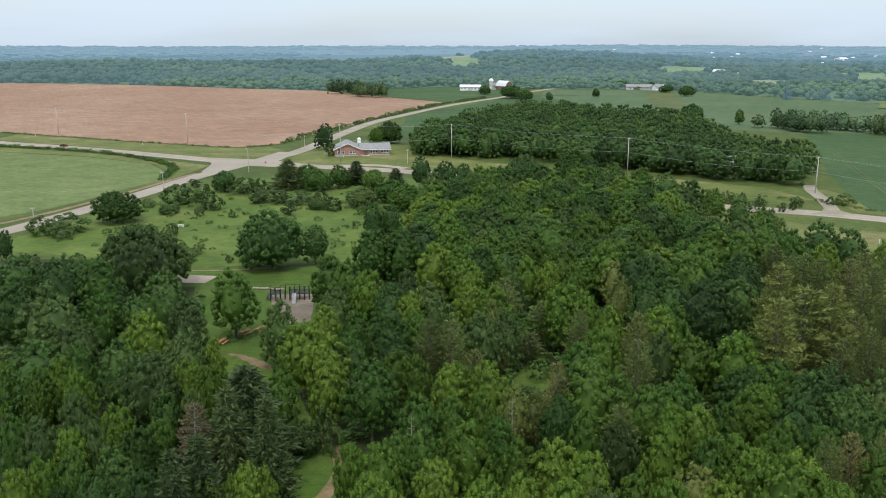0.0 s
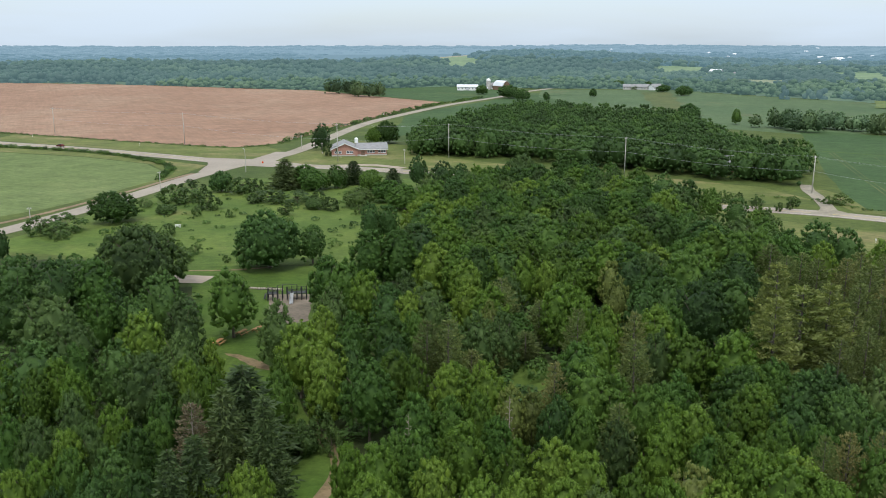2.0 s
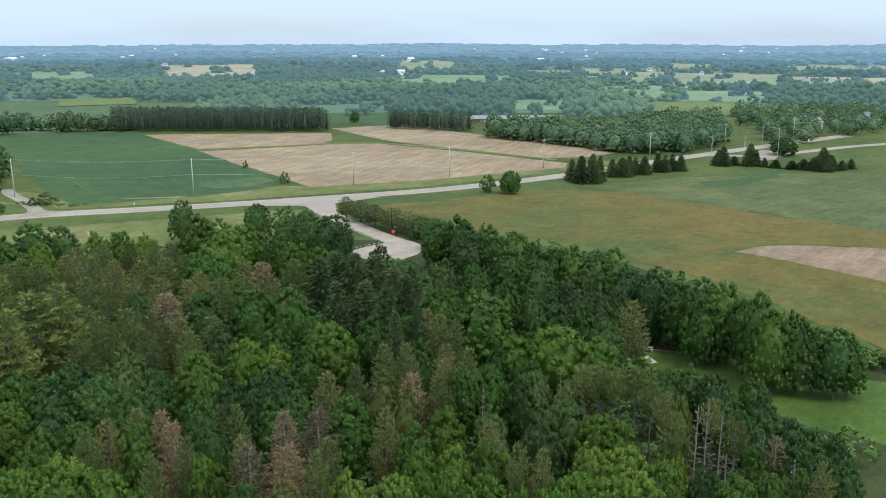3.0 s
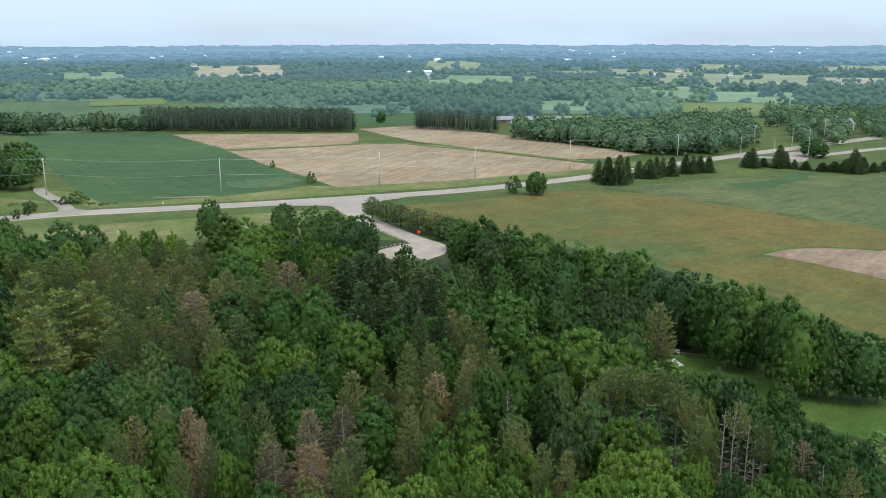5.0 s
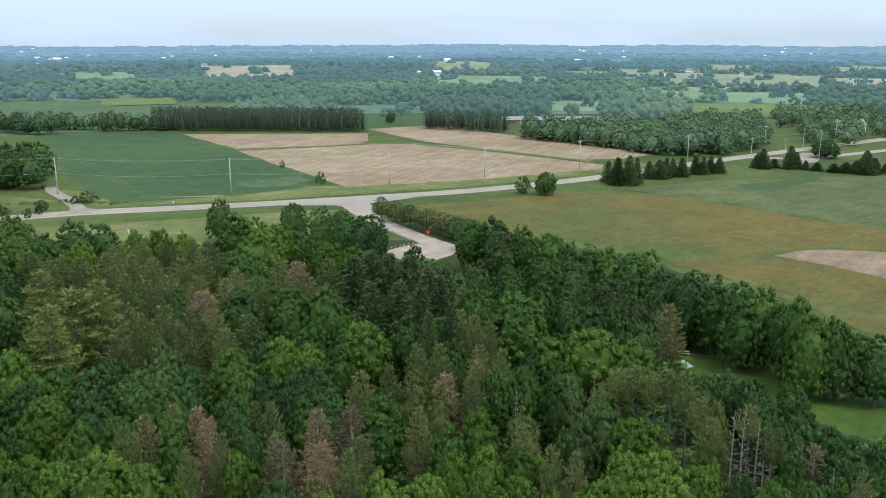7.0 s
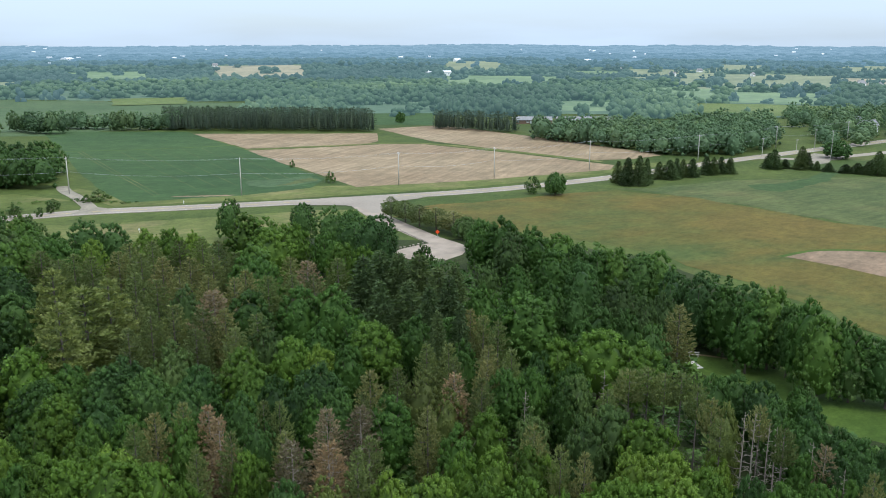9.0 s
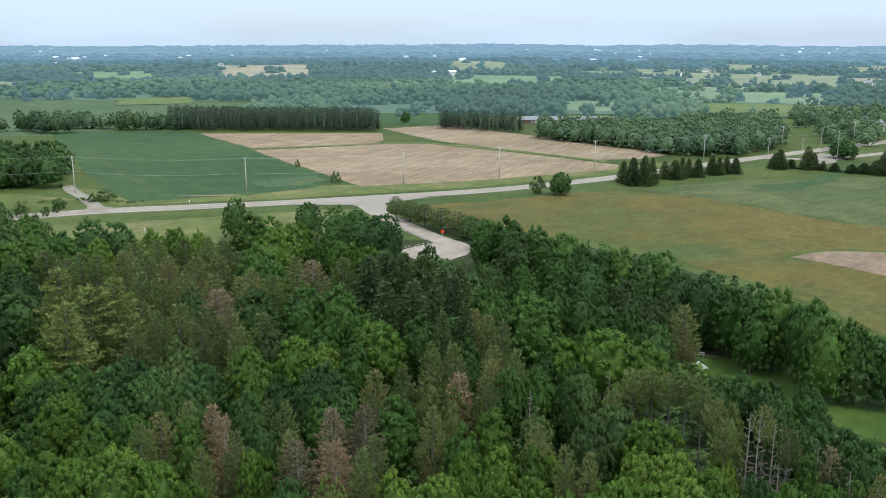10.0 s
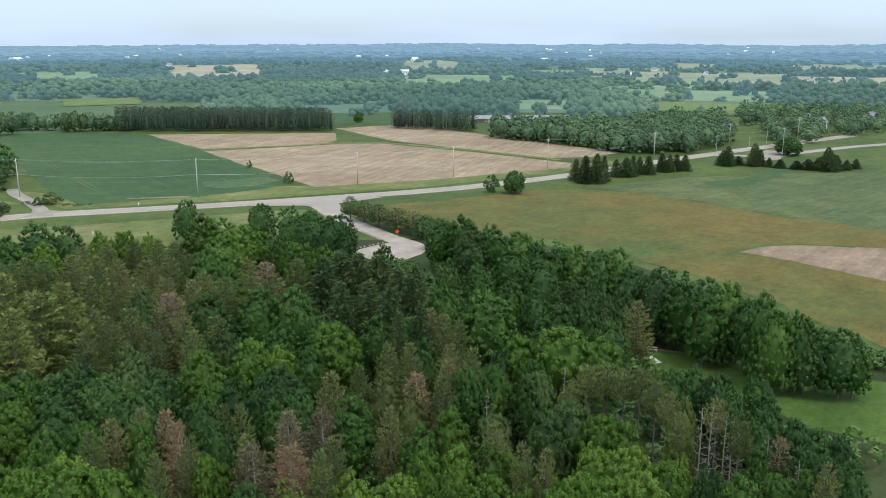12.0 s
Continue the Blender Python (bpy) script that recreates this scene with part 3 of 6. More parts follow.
def dome_crown(rng, h=12.0, r=4.0, low=0.05, puffs=150, per=25, size=0.15, lump=(0.115, 0.185), depth=0.2, loose=0.5, egg=0.22, mesh=(8, 12)):
    """Rounded crown: a billowing dome, set all over with puffs of small leaf sprays of uneven size."""
    cz, hz = h * (low + 1) / 2, h * (1 - low) / 2
    lobes = [waves(rng, 7, 1.6, 3.2), waves(rng, 5, 4.5, 7.5)]
    stretch = 1 + rng.uniform(-0.1, 0.1, 2)

    def swell(d, k):
        w, p = lobes[k]
        return np.cos(d @ w.T + p).sum(1) / math.sqrt(len(p))

    def skin(d):
        rad = 1.05 + 0.11 * swell(d, 0) - depth * np.minimum(np.abs(swell(d, 1)), 1.3)
        taper = 1 - egg * np.clip(d[:, 2], 0, 1) ** 1.6
        return np.stack([d[:, 0] * r * rad * taper * stretch[0], d[:, 1] * r * rad * taper * stretch[1], cz + d[:, 2] * hz * rad], 1)

    g = np.arange(puffs) + 0.5
    ph, th = np.arccos(1 - 1.72 * g / puffs), math.pi * (1 + 5 ** 0.5) * g
    d = np.stack([np.sin(ph) * np.cos(th), np.sin(ph) * np.sin(th), np.cos(ph)], 1) + rng.normal(0, 0.07, (puffs, 3))
    d /= np.linalg.norm(d, axis=1)[:, None]
    out = d * np.array([1 / r, 1 / r, 1 / hz])
    out /= np.linalg.norm(out, axis=1)[:, None]
    lr = r * rng.uniform(*lump, puffs) * rng.choice([0.75, 1.0, 1.0, 1.3], puffs)
    c = skin(d) + out * (lr * rng.uniform(-0.5, 0.35, puffs))[:, None]
    solid = []
    for ci, li in zip(c, lr):
        v, f = blob(3, 5, rng, 0.3)
        solid.append((v * li * 0.74 + ci, f))
    out, c, lr = np.repeat(out, per, 0), np.repeat(c, per, 0), np.repeat(lr, per)
    q = unit(puffs * per, rng) + out * 0.8 + np.array([0, 0, 0.3])
    q /= np.linalg.norm(q, axis=1)[:, None]
    p = c + q * (lr * rng.uniform(0.68, 1.2, puffs * per))[:, None]
    leaf = cards(p, q + unit(len(p), rng) * loose, size * rng.uniform(0.6, 1.4, len(p)), rng)
    v, f = blob(*mesh, rng, 0.04)
    v, f = join([leaf, ((skin(v) - np.array([0, 0, cz])) * 0.74 + np.array([0, 0, cz]), f)] + solid)
    wide, high = np.percentile(np.hypot(v[:, 0], v[:, 1]), 98), v[:, 2].max()
    return v * np.array([r / wide, r / wide, h / high]), f


def conifer_crown(rng, h=14.0, r=3.6, tiers=17, low=0.08, droop=0.32, per=11, size=0.42, needle=9, gap=0.0, up=0.0, power=0.9, heart=True, slim=0.34, fan=0.24, lift=None):
    """Whorls of boughs along the stem; each bough is a spray of needle tufts that point out and up."""
    pieces = []
    for t in range(tiers):
        f = (t + 0.5) / tiers
        z = h * (low + (0.99 - low) * f)
        ln = r * (1 - f) ** power + 0.2
        if up and f < 0.3:
            ln *= 0.55 + 1.5 * f
        nb = max(4, int(per * (1 - 0.5 * f)))
        a0 = rng.uniform(0, math.tau)
        for b in range(nb):
            if rng.random() < gap:
                continue
            a = a0 + math.tau * b / nb + rng.uniform(-0.3, 0.3)
            l2 = ln * rng.uniform(0.65, 1.15)
            k = max(4, int(needle * (0.4 + 0.6 * (1 - f))))
            s = np.sqrt(np.linspace(0.04, 1, k))
            side = rng.normal(0, fan, k) * l2 * (1.15 - s)
            ca, sa = math.cos(a), math.sin(a)
            x = s * l2
            zz = z - droop * x + (droop * 0.55 + up) * x * s + rng.normal(0, 0.12, k)
            p = np.stack([x * ca - side * sa, x * sa + side * ca, zz], 1)
            way = np.stack([np.full(k, ca), np.full(k, sa), np.full(k, 0.55 + up * 2 - droop if lift is None else lift)], 1) + unit(k, rng) * 0.75
            pieces.append(tufts(p, way, size * rng.uniform(0.7, 1.35, k), rng, slim))
    pieces.append(tufts(np.tile([0, 0, h * 0.97], (5, 1)) + rng.normal(0, 0.08, (5, 3)), np.array([[0, 0, 1.0]] * 5) + unit(5, rng) * 0.4, np.full(5, size), rng, slim))
    if heart:
        v, f = blob(6, 6, rng)
        v = v.copy()
        zc = (v[:, 2] + 1) / 2
        v[:, 0] *= r * 0.42 * (1 - zc * 0.9)
        v[:, 1] *= r * 0.42 * (1 - zc * 0.9)
        v[:, 2] = h * (low + 0.03 + (0.88 - low) * zc)
        pieces.append((v, f))
    return join(pieces)


def limbs(bm, rng, h, base, reach, count, rise, top=0.62, sides=6):
    lean = rng.normal(0, 0.25, 2)
    pts = [(lean[0] * t * t, lean[1] * t * t, h * t) for t in (-0.02, 0.05, 0.25, 0.45, top)]
    tube(bm, pts, [base * 1.35, base, base * 0.8, base * 0.6, base * 0.3], sides + 1)
    for i in range(count):
        a = math.tau * i / count + rng.uniform(-0.4, 0.4)
        z0 = h * rng.uniform(0.2, 0.5)
        l = reach * rng.uniform(0.6, 0.95)
        tube(bm, [(lean[0] * 0.1, lean[1] * 0.1, z0), (math.cos(a) * l * 0.45, math.sin(a) * l * 0.45, z0 + rise * 0.4), (math.cos(a) * l, math.sin(a) * l, z0 + rise)], [base * 0.5, base * 0.34, base * 0.12], 5)


def trunk_mesh(name, rng, h, base, reach, count, rise, material, top=0.62):
    bm = bmesh.new()
    limbs(bm, rng, h, base, reach, count, rise, top)
    me = bpy.data.meshes.new(name)
    bm.to_mesh(me)
    bm.free()
    me.materials.append(material)
    return me


def stem_mesh(name, rng, h, base, branches, reach, lo, material, droop=0.15, twig=True):
    """A straight conifer stem with bare side branches."""
    bm = bmesh.new()
    w = rng.normal(0, 0.12, 2)
    tube(bm, [(0, 0, -0.3), (w[0] * 0.3, w[1] * 0.3, h * 0.3), (w[0], w[1], h * 0.65), (w[0] * 0.6, w[1] * 0.6, h)], [base * 1.25, base, base * 0.65, 0.03], 7)
    for i in range(branches):
        t = lo + (0.98 - lo) * (i + 0.5) / branches
        z = h * t
        a = i * 2.4 + rng.uniform(-0.3, 0.3)
        l = reach * (1.1 - t) / (1.1 - lo) * rng.uniform(0.6, 1.1) + 0.3
        e = np.array([math.cos(a) * l, math.sin(a) * l, z - droop * l + rng.uniform(0, 0.3)])
        mid = (e[0] * 0.5, e[1] * 0.5, z - droop * l * 0.2)
        tube(bm, [(0, 0, z), mid, tuple(e)], [base * 0.26, base * 0.18, 0.02], 4)
        if twig:
            for s in (-1, 1):
                c = a + s * 0.7
                tube(bm, [mid, (mid[0] + math.cos(c) * l * 0.4, mid[1] + math.sin(c) * l * 0.4, mid[2] + 0.1)], [base * 0.12, 0.015], 3)
    me = bpy.data.meshes.new(name)
    bm.to_mesh(me)
    bm.free()
    me.materials.append(material)
    return me


PROTO = {}     # kind -> list of (trunk mesh, crown mesh or None, height, radius)


def add_proto(kind, h, r, trunk, crown_vf):
    crown = raw("crown", *crown_vf, M["leaf_" + kind]) if crown_vf is not None else None
    PROTO.setdefault(kind, []).append((trunk, crown, h, r))


DOME = {    # how each kind's crown is built
    "b": (6, dict(size=0.155)),
    "d": (5, dict(puffs=185, per=21, size=0.14, lump=(0.095, 0.15), depth=0.17, egg=0.12)),
    "l": (6, dict(puffs=140, per=26, size=0.165, lump=(0.12, 0.19), depth=0.24)),
    "g": (4, dict(puffs=150, per=26, size=0.14, depth=0.28, loose=0.7, egg=0.3)),
    "y": (3, dict(puffs=190, per=20, size=0.125, lump=(0.085, 0.13), depth=0.22, egg=0.28)),
}
for kind, (variants, kw) in DOME.items():
    for i in range(variants):
        rng = np.random.default_rng(100 + ord(kind) * 10 + i)
        low = 0.04 + 0.05 * (i % 3)
        add_proto(kind, 12.0, 4.0, trunk_mesh("trunk", rng, 12.0, 0.22, 3.0, 6, 4.0, M["bark"]), dome_crown(rng, low=low, **kw))
        kw2 = dict(kw, low=0.0, per=15, size=kw["size"] * 1.25)
        PROTO.setdefault(kind + "_back", []).append((PROTO[kind][-1][0], raw("crown", *dome_crown(rng, **kw2), M["leaf_" + kind]), 12.0, 4.0))
for kind, n in (("b", 2), ("d", 2), ("g", 1), ("l", 1)):      # spreading trees of the open ground
    for i in range(n):
        rng = np.random.default_rng(700 + ord(kind) * 10 + i)
        PROTO.setdefault(kind + "_wide", []).append((trunk_mesh("trunk", rng, 10.0, 0.28, 4.6, 7, 3.0, M["bark"]), raw("crown", *dome_crown(rng, 10.0, 6.0, -0.02, 210, 17, 0.2, (0.09, 0.145), 0.2, 0.55, 0.08), M["leaf_" + kind]), 10.0, 6.0))
for i in range(3):
    rng = np.random.default_rng(40 + i)
    add_proto("u", 3.0, 2.0, trunk_mesh("trunk", rng, 3.0, 0.06, 1.4, 5, 1.2, M["bark"]), broad_crown(rng, 16, 70, 0.16, 3.0, 2.0, -0.1, 0.4, ball=None, inner=8))
for i in range(3):
    rng = np.random.default_rng(50 + i)
    add_proto("s", 14.0, 2.6, stem_mesh("trunk", rng, 14.0, 0.2, 6, 1.0, 0.1, M["bark_pine"], twig=False), conifer_crown(rng, 14.0, 3.6, 22, 0.04, 0.46, 17, 0.4, 22, power=0.72))
for i in range(2):
    rng = np.random.default_rng(60 + i)
    add_proto("w", 17.0, 5.2, stem_mesh("trunk", rng, 17.0, 0.26, 16, 3.0, 0.2, M["bark_pine"], -0.05), conifer_crown(rng, 17.0, 5.6, 12, 0.1, 0.02, 11, 0.4, 120, 0.05, 0.1, 0.5, False, 0.42, 0.3, 0.3))
for i in range(4):
    rng = np.random.default_rng(70 + i)
    add_proto("p", 13.0, 3.0, stem_mesh("trunk", rng, 13.0, 0.16, 8, 2.2, 0.35, M["bark_pine"], 0.05), conifer_crown(rng, 13.0, 3.3, 15, 0.2, 0.0, 12, 0.24, 42, 0.05, 0.16, 0.48, False, 0.42))
for i in range(3):
    rng = np.random.default_rng(75 + i)
    PROTO.setdefault("pb", []).append((stem_mesh("trunk", rng, 14.0, 0.15, 20, 1.6, 0.25, M["bark_pine"], 0.05), raw("crown", *conifer_crown(rng, 14.0, 2.8, 6, 0.7, 0.0, 12, 0.24, 40, 0.08, 0.16, 0.5, False, 0.42), M["leaf_p"]), 14.0, 2.6))
for i in range(3):
    rng = np.random.default_rng(80 + i)
    add_proto("x", 13.0, 3.0, stem_mesh("trunk", rng, 13.0, 0.14, 30, 2.7, 0.12, M["bark_pale"], 0.1), conifer_crown(rng, 13.0, 3.3, 16, 0.16, 0.05, 13, 0.24, 40, 0.1, 0.12, 0.5, False, 0.4))
for i in range(3):
    rng = np.random.default_rng(90 + i)
    add_proto("k", 12.0, 2.2, stem_mesh("trunk", rng, 12.0, 0.13, 24, 1.8, 0.35, M["bark_pale"], -0.1), None)

KIND = {
    "b": ("maple_tree", "mid-green broadleaf tree with a full rounded crown", "tree"),
    "d": ("oak_tree", "dark green broadleaf tree with a dense crown", "tree"),
    "l": ("ash_tree", "fresh light green broadleaf tree in full leaf", "tree"),
    "y": ("basswood_tree", "yellowish-green broadleaf tree in blossom", "tree"),
    "g": ("willow_tree", "grey-green broadleaf tree with fine leaves", "tree"),
    "u": ("shrub", "low rounded green shrub in the grass", "shrub"),
    "s": ("spruce_tree", "dark green spruce with drooping layered boughs", "tree"),
    "w": ("white_pine", "tall white pine with wide layered boughs", "tree"),
    "p": ("pine_tree", "thin brownish-green pine with sparse needles", "tree"),
    "pb": ("pine_tree", "tall pine with a bare trunk and a thin brownish top", "tree"),
    "x": ("dying_pine", "dying pine with rusty needles and bare twigs", "tree"),
    "k": ("dead_tree", "bare bleached dead tree trunk with broken branches", "dead tree"),
}
COUNT = {}
STEMS = []


def plant(kind, x, y, h, r, group=""):
    """One tree: an empty at its foot with a trunk and a crown under it."""
    i = COUNT[kind] = COUNT.get(kind, 0) + 1
    shapes = PROTO[kind]
    if r > 0.48 * h and kind + "_wide" in PROTO:
        shapes = PROTO[kind + "_wide"]
    elif kind + "_back" in PROTO and math.hypot(x, y) > 118:
        shapes = PROTO[kind + "_back"]
    STEMS.append((x, y))
    trunk, crown, ph, pr = shapes[i % len(shapes)]
    name, label, category = KIND[kind]
    r = max(r, 0.12 * h)
    thing = empty(name, pose(x, y, float(ground_z(x, y)), 0, 0, (i * 137.5) % 360), label, category, group)
    thing.scale = (r / pr, r / pr, h / ph)
    t = new("trunk", trunk)
    t.parent = thing
    if crown:
        c = new("crown", crown)
        c.parent = thing
    return thing


for x, y, h, r in [(197.1, 563.4, 11, 4), (-28.6, 456.9, 13, 6.9), (-50.7, 314.2, 9, 5.4), (-38.6, 311.1, 9, 4.3), (-46.3, 306.2, 8, 5.8), (45.5, 305.5, 14, 5.4), (-25.6, 306, 8, 4.7), (58.1, 281.2, 14, 5.5), (-18, 282.1, 8, 5.8), (-98.2, 249.4, 10, 7.7), (76.3, 256.9, 12, 4.7), (-11.6, 267.7, 9, 6.4), (80.4, 245.8, 11, 4.2), (86, 222.3, 10, 4.1), (77.3, 182.1, 12.5, 4.1), (114.3, 156.7, 13.9, 5.2), (149.8, 120.9, 12.3, 4), (74.2, 175.7, 13, 6.5), (150.6, 114.9, 14.2, 5.5), (120.9, 143.4, 11.9, 3.6), (149, 105.9, 13.3, 4.7), (148.8, 98.2, 13.1, 4.6), (-15.1, 177.3, 13.8, 5.1), (-9, 177.4, 13.8, 5.1)]:
    plant("b", x, y, h, r)
for x, y, h, r in [(126, 118.2, 11.3, 3.1), (144.9, 91.1, 12.4, 4), (97.5, 138.3, 13.5, 4.9), (149.4, 75.5, 12.8, 4.3), (-65.5, 153.8, 13.5, 4.8), (143.2, 86, 12.3, 3.9), (145.1, 82.2, 12.8, 4.3), (48.8, 158.4, 14.1, 5.3), (7.5, 165.3, 12.7, 4.3), (92.9, 134.2, 12.7, 4.2), (134.7, 90.8, 13.2, 4.6), (-22.6, 160.1, 12.4, 4), (93.4, 128.8, 13.1, 4.5), (-18.7, 156.5, 12.8, 4.3), (-73.6, 137.9, 12.5, 4), (39.7, 148.8, 13.1, 4.6), (49.4, 145.6, 13.1, 4.6), (123.5, 90.8, 11.9, 3.6), (-37.8, 145.6, 13.7, 5.1), (-58.3, 136.9, 12.2, 3.9), (135.5, 61.4, 9.8, 3), (133.9, 64.8, 3.9, 2.9), (134.4, 55.7, 9.2, 3.4), (133.5, 54.6, 13.1, 3.8)]:
    plant("b", x, y, h, r)
for x, y, h, r in [(117.2, 79.6, 12, 3.7), (109.5, 87.7, 12.2, 3.8), (132.3, 46.5, 14.6, 4.3), (85.1, 108.4, 13, 4.5), (78.2, 112.9, 13, 4.5), (128.2, 48.5, 12.6, 3.6), (13.2, 135.8, 8, 3.6), (37.3, 131, 12.1, 3.7), (88.6, 103.4, 13.2, 4.6), (127.4, 38.7, 15.3, 3.8), (129.3, 30.7, 10.8, 3.4), (130.2, 26, 9.8, 3), (127.7, 33.7, 13.2, 3.6), (104.5, 79.7, 11.7, 3.5), (115, 63.1, 11.3, 3.1), (124.8, 36.1, 14.1, 3.6), (111.5, 65.5, 12.2, 3.8), (105.2, 75.2, 13.9, 5.2), (-14.3, 128.1, 11.2, 3.1), (-4.1, 127.1, 11.4, 3.2), (-52.8, 114.4, 10.7, 2.7), (106.9, 65.9, 11.1, 3), (-8.3, 124.9, 12.3, 4), (93, 81.7, 11.5, 3.3)]:
    plant("b", x, y, h, r)
for x, y, h, r in [(83.2, 91.5, 11.9, 3.6), (78.2, 94.9, 11.5, 3.3), (88.8, 84.9, 11.9, 3.6), (114.3, 35.2, 6, 1.9), (44.9, 106, 11.4, 3.2), (87.4, 73.6, 11.2, 3), (74.7, 84.4, 11.2, 3), (19.4, 111, 12.1, 3.7), (43.5, 103.2, 11.3, 3.1), (38.7, 100.9, 12.4, 4), (61.4, 87.6, 10.6, 2.6), (30.7, 101.9, 11.5, 3.3), (89.6, 56.7, 11, 2.9), (-21.7, 103.6, 10.8, 2.7), (-51, 91.9, 10.1, 2.1), (16.9, 103.4, 11.1, 3), (85.5, 60.1, 10.9, 2.8), (22.4, 101.3, 11.3, 3.1), (19.4, 101.9, 12.8, 4.3), (-9.5, 103.1, 12.4, 4), (-34.6, 97.2, 10.7, 2.7), (81.7, 61.8, 11.3, 3.1), (27.9, 97.8, 11.3, 3.1), (85.1, 54.5, 10.8, 2.7)]:
    plant("b", x, y, h, r)
for x, y, h, r in [(25.7, 97.5, 11.2, 3.1), (33.9, 94, 10.5, 2.4), (39.3, 88.9, 10.7, 2.7), (43, 86.9, 10.7, 2.6), (-33.6, 90.7, 10.1, 2.1), (60.7, 75.3, 10.7, 2.6), (92.1, 29.1, 10.7, 2.6), (1.1, 95.6, 10.7, 2.6), (-2.9, 95.1, 11.3, 3.1), (16.9, 93, 10.3, 2.3), (-34.3, 86.4, 10.8, 2.7), (64.9, 66.4, 12.1, 3.8), (46.1, 80.2, 11, 2.9), (-40.3, 83, 10.1, 2.2), (29.5, 84.9, 10.7, 2.6), (6.3, 89.6, 10.5, 2.5), (85.4, 24.9, 10.5, 2.5), (66.4, 56.7, 10.9, 2.8), (83.8, 20, 10.1, 2.2), (-5.1, 85.5, 10.5, 2.5), (-2.7, 85.5, 11.1, 3), (80.7, 21.7, 10.3, 2.3), (77.5, 24.6, 10.8, 2.7)]:
    plant("b", x, y, h, r)
for x, y, h, r in [(222.1, 1065, 9, 8.8), (250.6, 1031.5, 9, 7.1), (250.4, 957.2, 9, 8.7), (253, 888.4, 11, 9.3), (45, 917.6, 11, 7.4), (156.1, 870.9, 9, 4.5), (68.2, 852.6, 14, 12.7), (79.5, 822.1, 11, 8.3), (100.6, 808.1, 9, 4.1), (172.8, 590.2, 13, 9.3), (413.4, 406.4, 8, 3.9), (416.6, 123.5, 9, 7.6), (-60.7, 429.4, 14, 5.3), (-79.8, 303.5, 8, 5.1), (-8.1, 308.5, 13, 4.2), (247.4, 166.4, 8.5, 4.7), (51.5, 292.8, 14, 5.4), (0.2, 293, 13, 5.5), (7, 285.7, 13, 4.4), (70.9, 264.5, 13, 5.2), (82.7, 230.7, 11, 4.3), (148.4, 184.8, 9, 4), (128.7, 192.9, 12, 3.5), (-108.3, 202.1, 8, 2.4)]:
    plant("d", x, y, h, r)
for x, y, h, r in [(139, 173.5, 11.5, 3.3), (-14.2, 220.8, 11, 3.4), (-18.5, 218.9, 12, 3.4), (143.3, 159.9, 11, 6.6), (164.9, 133.2, 9, 4.4), (136, 158.7, 13.1, 4.5), (143.9, 150, 11, 5), (85.8, 185.2, 13.9, 5.2), (-44.5, 197.4, 13, 4.8), (-31.3, 199.4, 10, 4.2), (134.4, 148.7, 12.9, 4.4), (89.3, 179.3, 13.5, 4.9), (-40.7, 194.5, 15, 8.2), (132.5, 139.8, 13.3, 4.7), (131.9, 135, 11.9, 3.6), (-4.9, 182.5, 14, 5.3), (-80.6, 154.3, 13.7, 5), (-73.3, 154.6, 13.6, 5), (58.8, 158.3, 12.8, 4.4), (145.3, 77.2, 12.7, 4.2), (36.9, 158.9, 13.3, 4.7), (130.9, 81, 13, 4.5), (-50.5, 145.3, 13, 4.5), (-57.4, 142, 11.8, 3.5)]:
    plant("d", x, y, h, r)
for x, y, h, r in [(51.5, 141.8, 12.9, 4.4), (40.8, 144, 12.3, 3.9), (134.6, 64.7, 13.3, 4), (133.5, 59.7, 14.2, 4), (36, 140.8, 12.1, 3.8), (-51.7, 135.8, 11.5, 3.3), (119.8, 75.8, 10.9, 2.8), (43.8, 134.6, 14.1, 5.3), (-9.3, 141.2, 12, 3.7), (131.4, 49, 14.8, 3.9), (130.8, 42.8, 12.8, 3.3), (128.5, 27.5, 11.7, 3.5), (111.4, 56.5, 11.1, 3), (-56.4, 109.8, 13, 4.5), (-46.9, 113.2, 11.7, 3.4), (-7, 117.1, 11.1, 3), (-13.4, 115.3, 10.9, 2.8), (92.2, 63.9, 10.4, 2.4), (49.2, 99.3, 12.7, 4.3), (47, 99.7, 12.4, 4), (101.6, 39.1, 11.1, 2.9), (99.6, 41.3, 10.7, 2.6), (55.3, 92.1, 11.9, 3.6), (49.5, 94.3, 12.2, 3.8)]:
    plant("d", x, y, h, r)
for x, y, h, r in [(100.2, 35.6, 11.4, 3.2), (100.9, 29.4, 10.2, 2.3), (60.8, 82.9, 11, 2.9), (96.9, 32.7, 10.9, 2.8), (64.7, 78.9, 12.7, 4.2), (41.9, 92.3, 11.7, 3.4), (50.5, 87.3, 11.7, 3.4), (55.1, 82.3, 10.8, 2.7), (60.4, 78.2, 10.9, 2.8), (63.7, 74.4, 10.9, 2.8), (94.3, 24.2, 10.7, 2.7), (14.2, 95.2, 10.7, 2.6), (92.2, 27.4, 11.1, 3), (92.9, 19.1, 10.8, 2.7), (91.4, 21.6, 11.3, 3.1), (52.6, 75.6, 10.7, 2.7), (86.5, 22.5, 10.9, 2.8), (87.2, 16.7, 10.6, 2.6), (-34.8, 81.2, 10.9, 2.8), (85.7, 18.9, 11.2, 3), (-35.4, 77.4, 10.5, 2.5), (-38.2, 75.2, 9.9, 2), (-30.7, 77.9, 10.3, 2.4), (77.5, 27.3, 10.4, 2.4)]:
    plant("d", x, y, h, r)
for x, y, h, r in [(46.3, 62.4, 10.3, 2.3)]:
    plant("d", x, y, h, r)
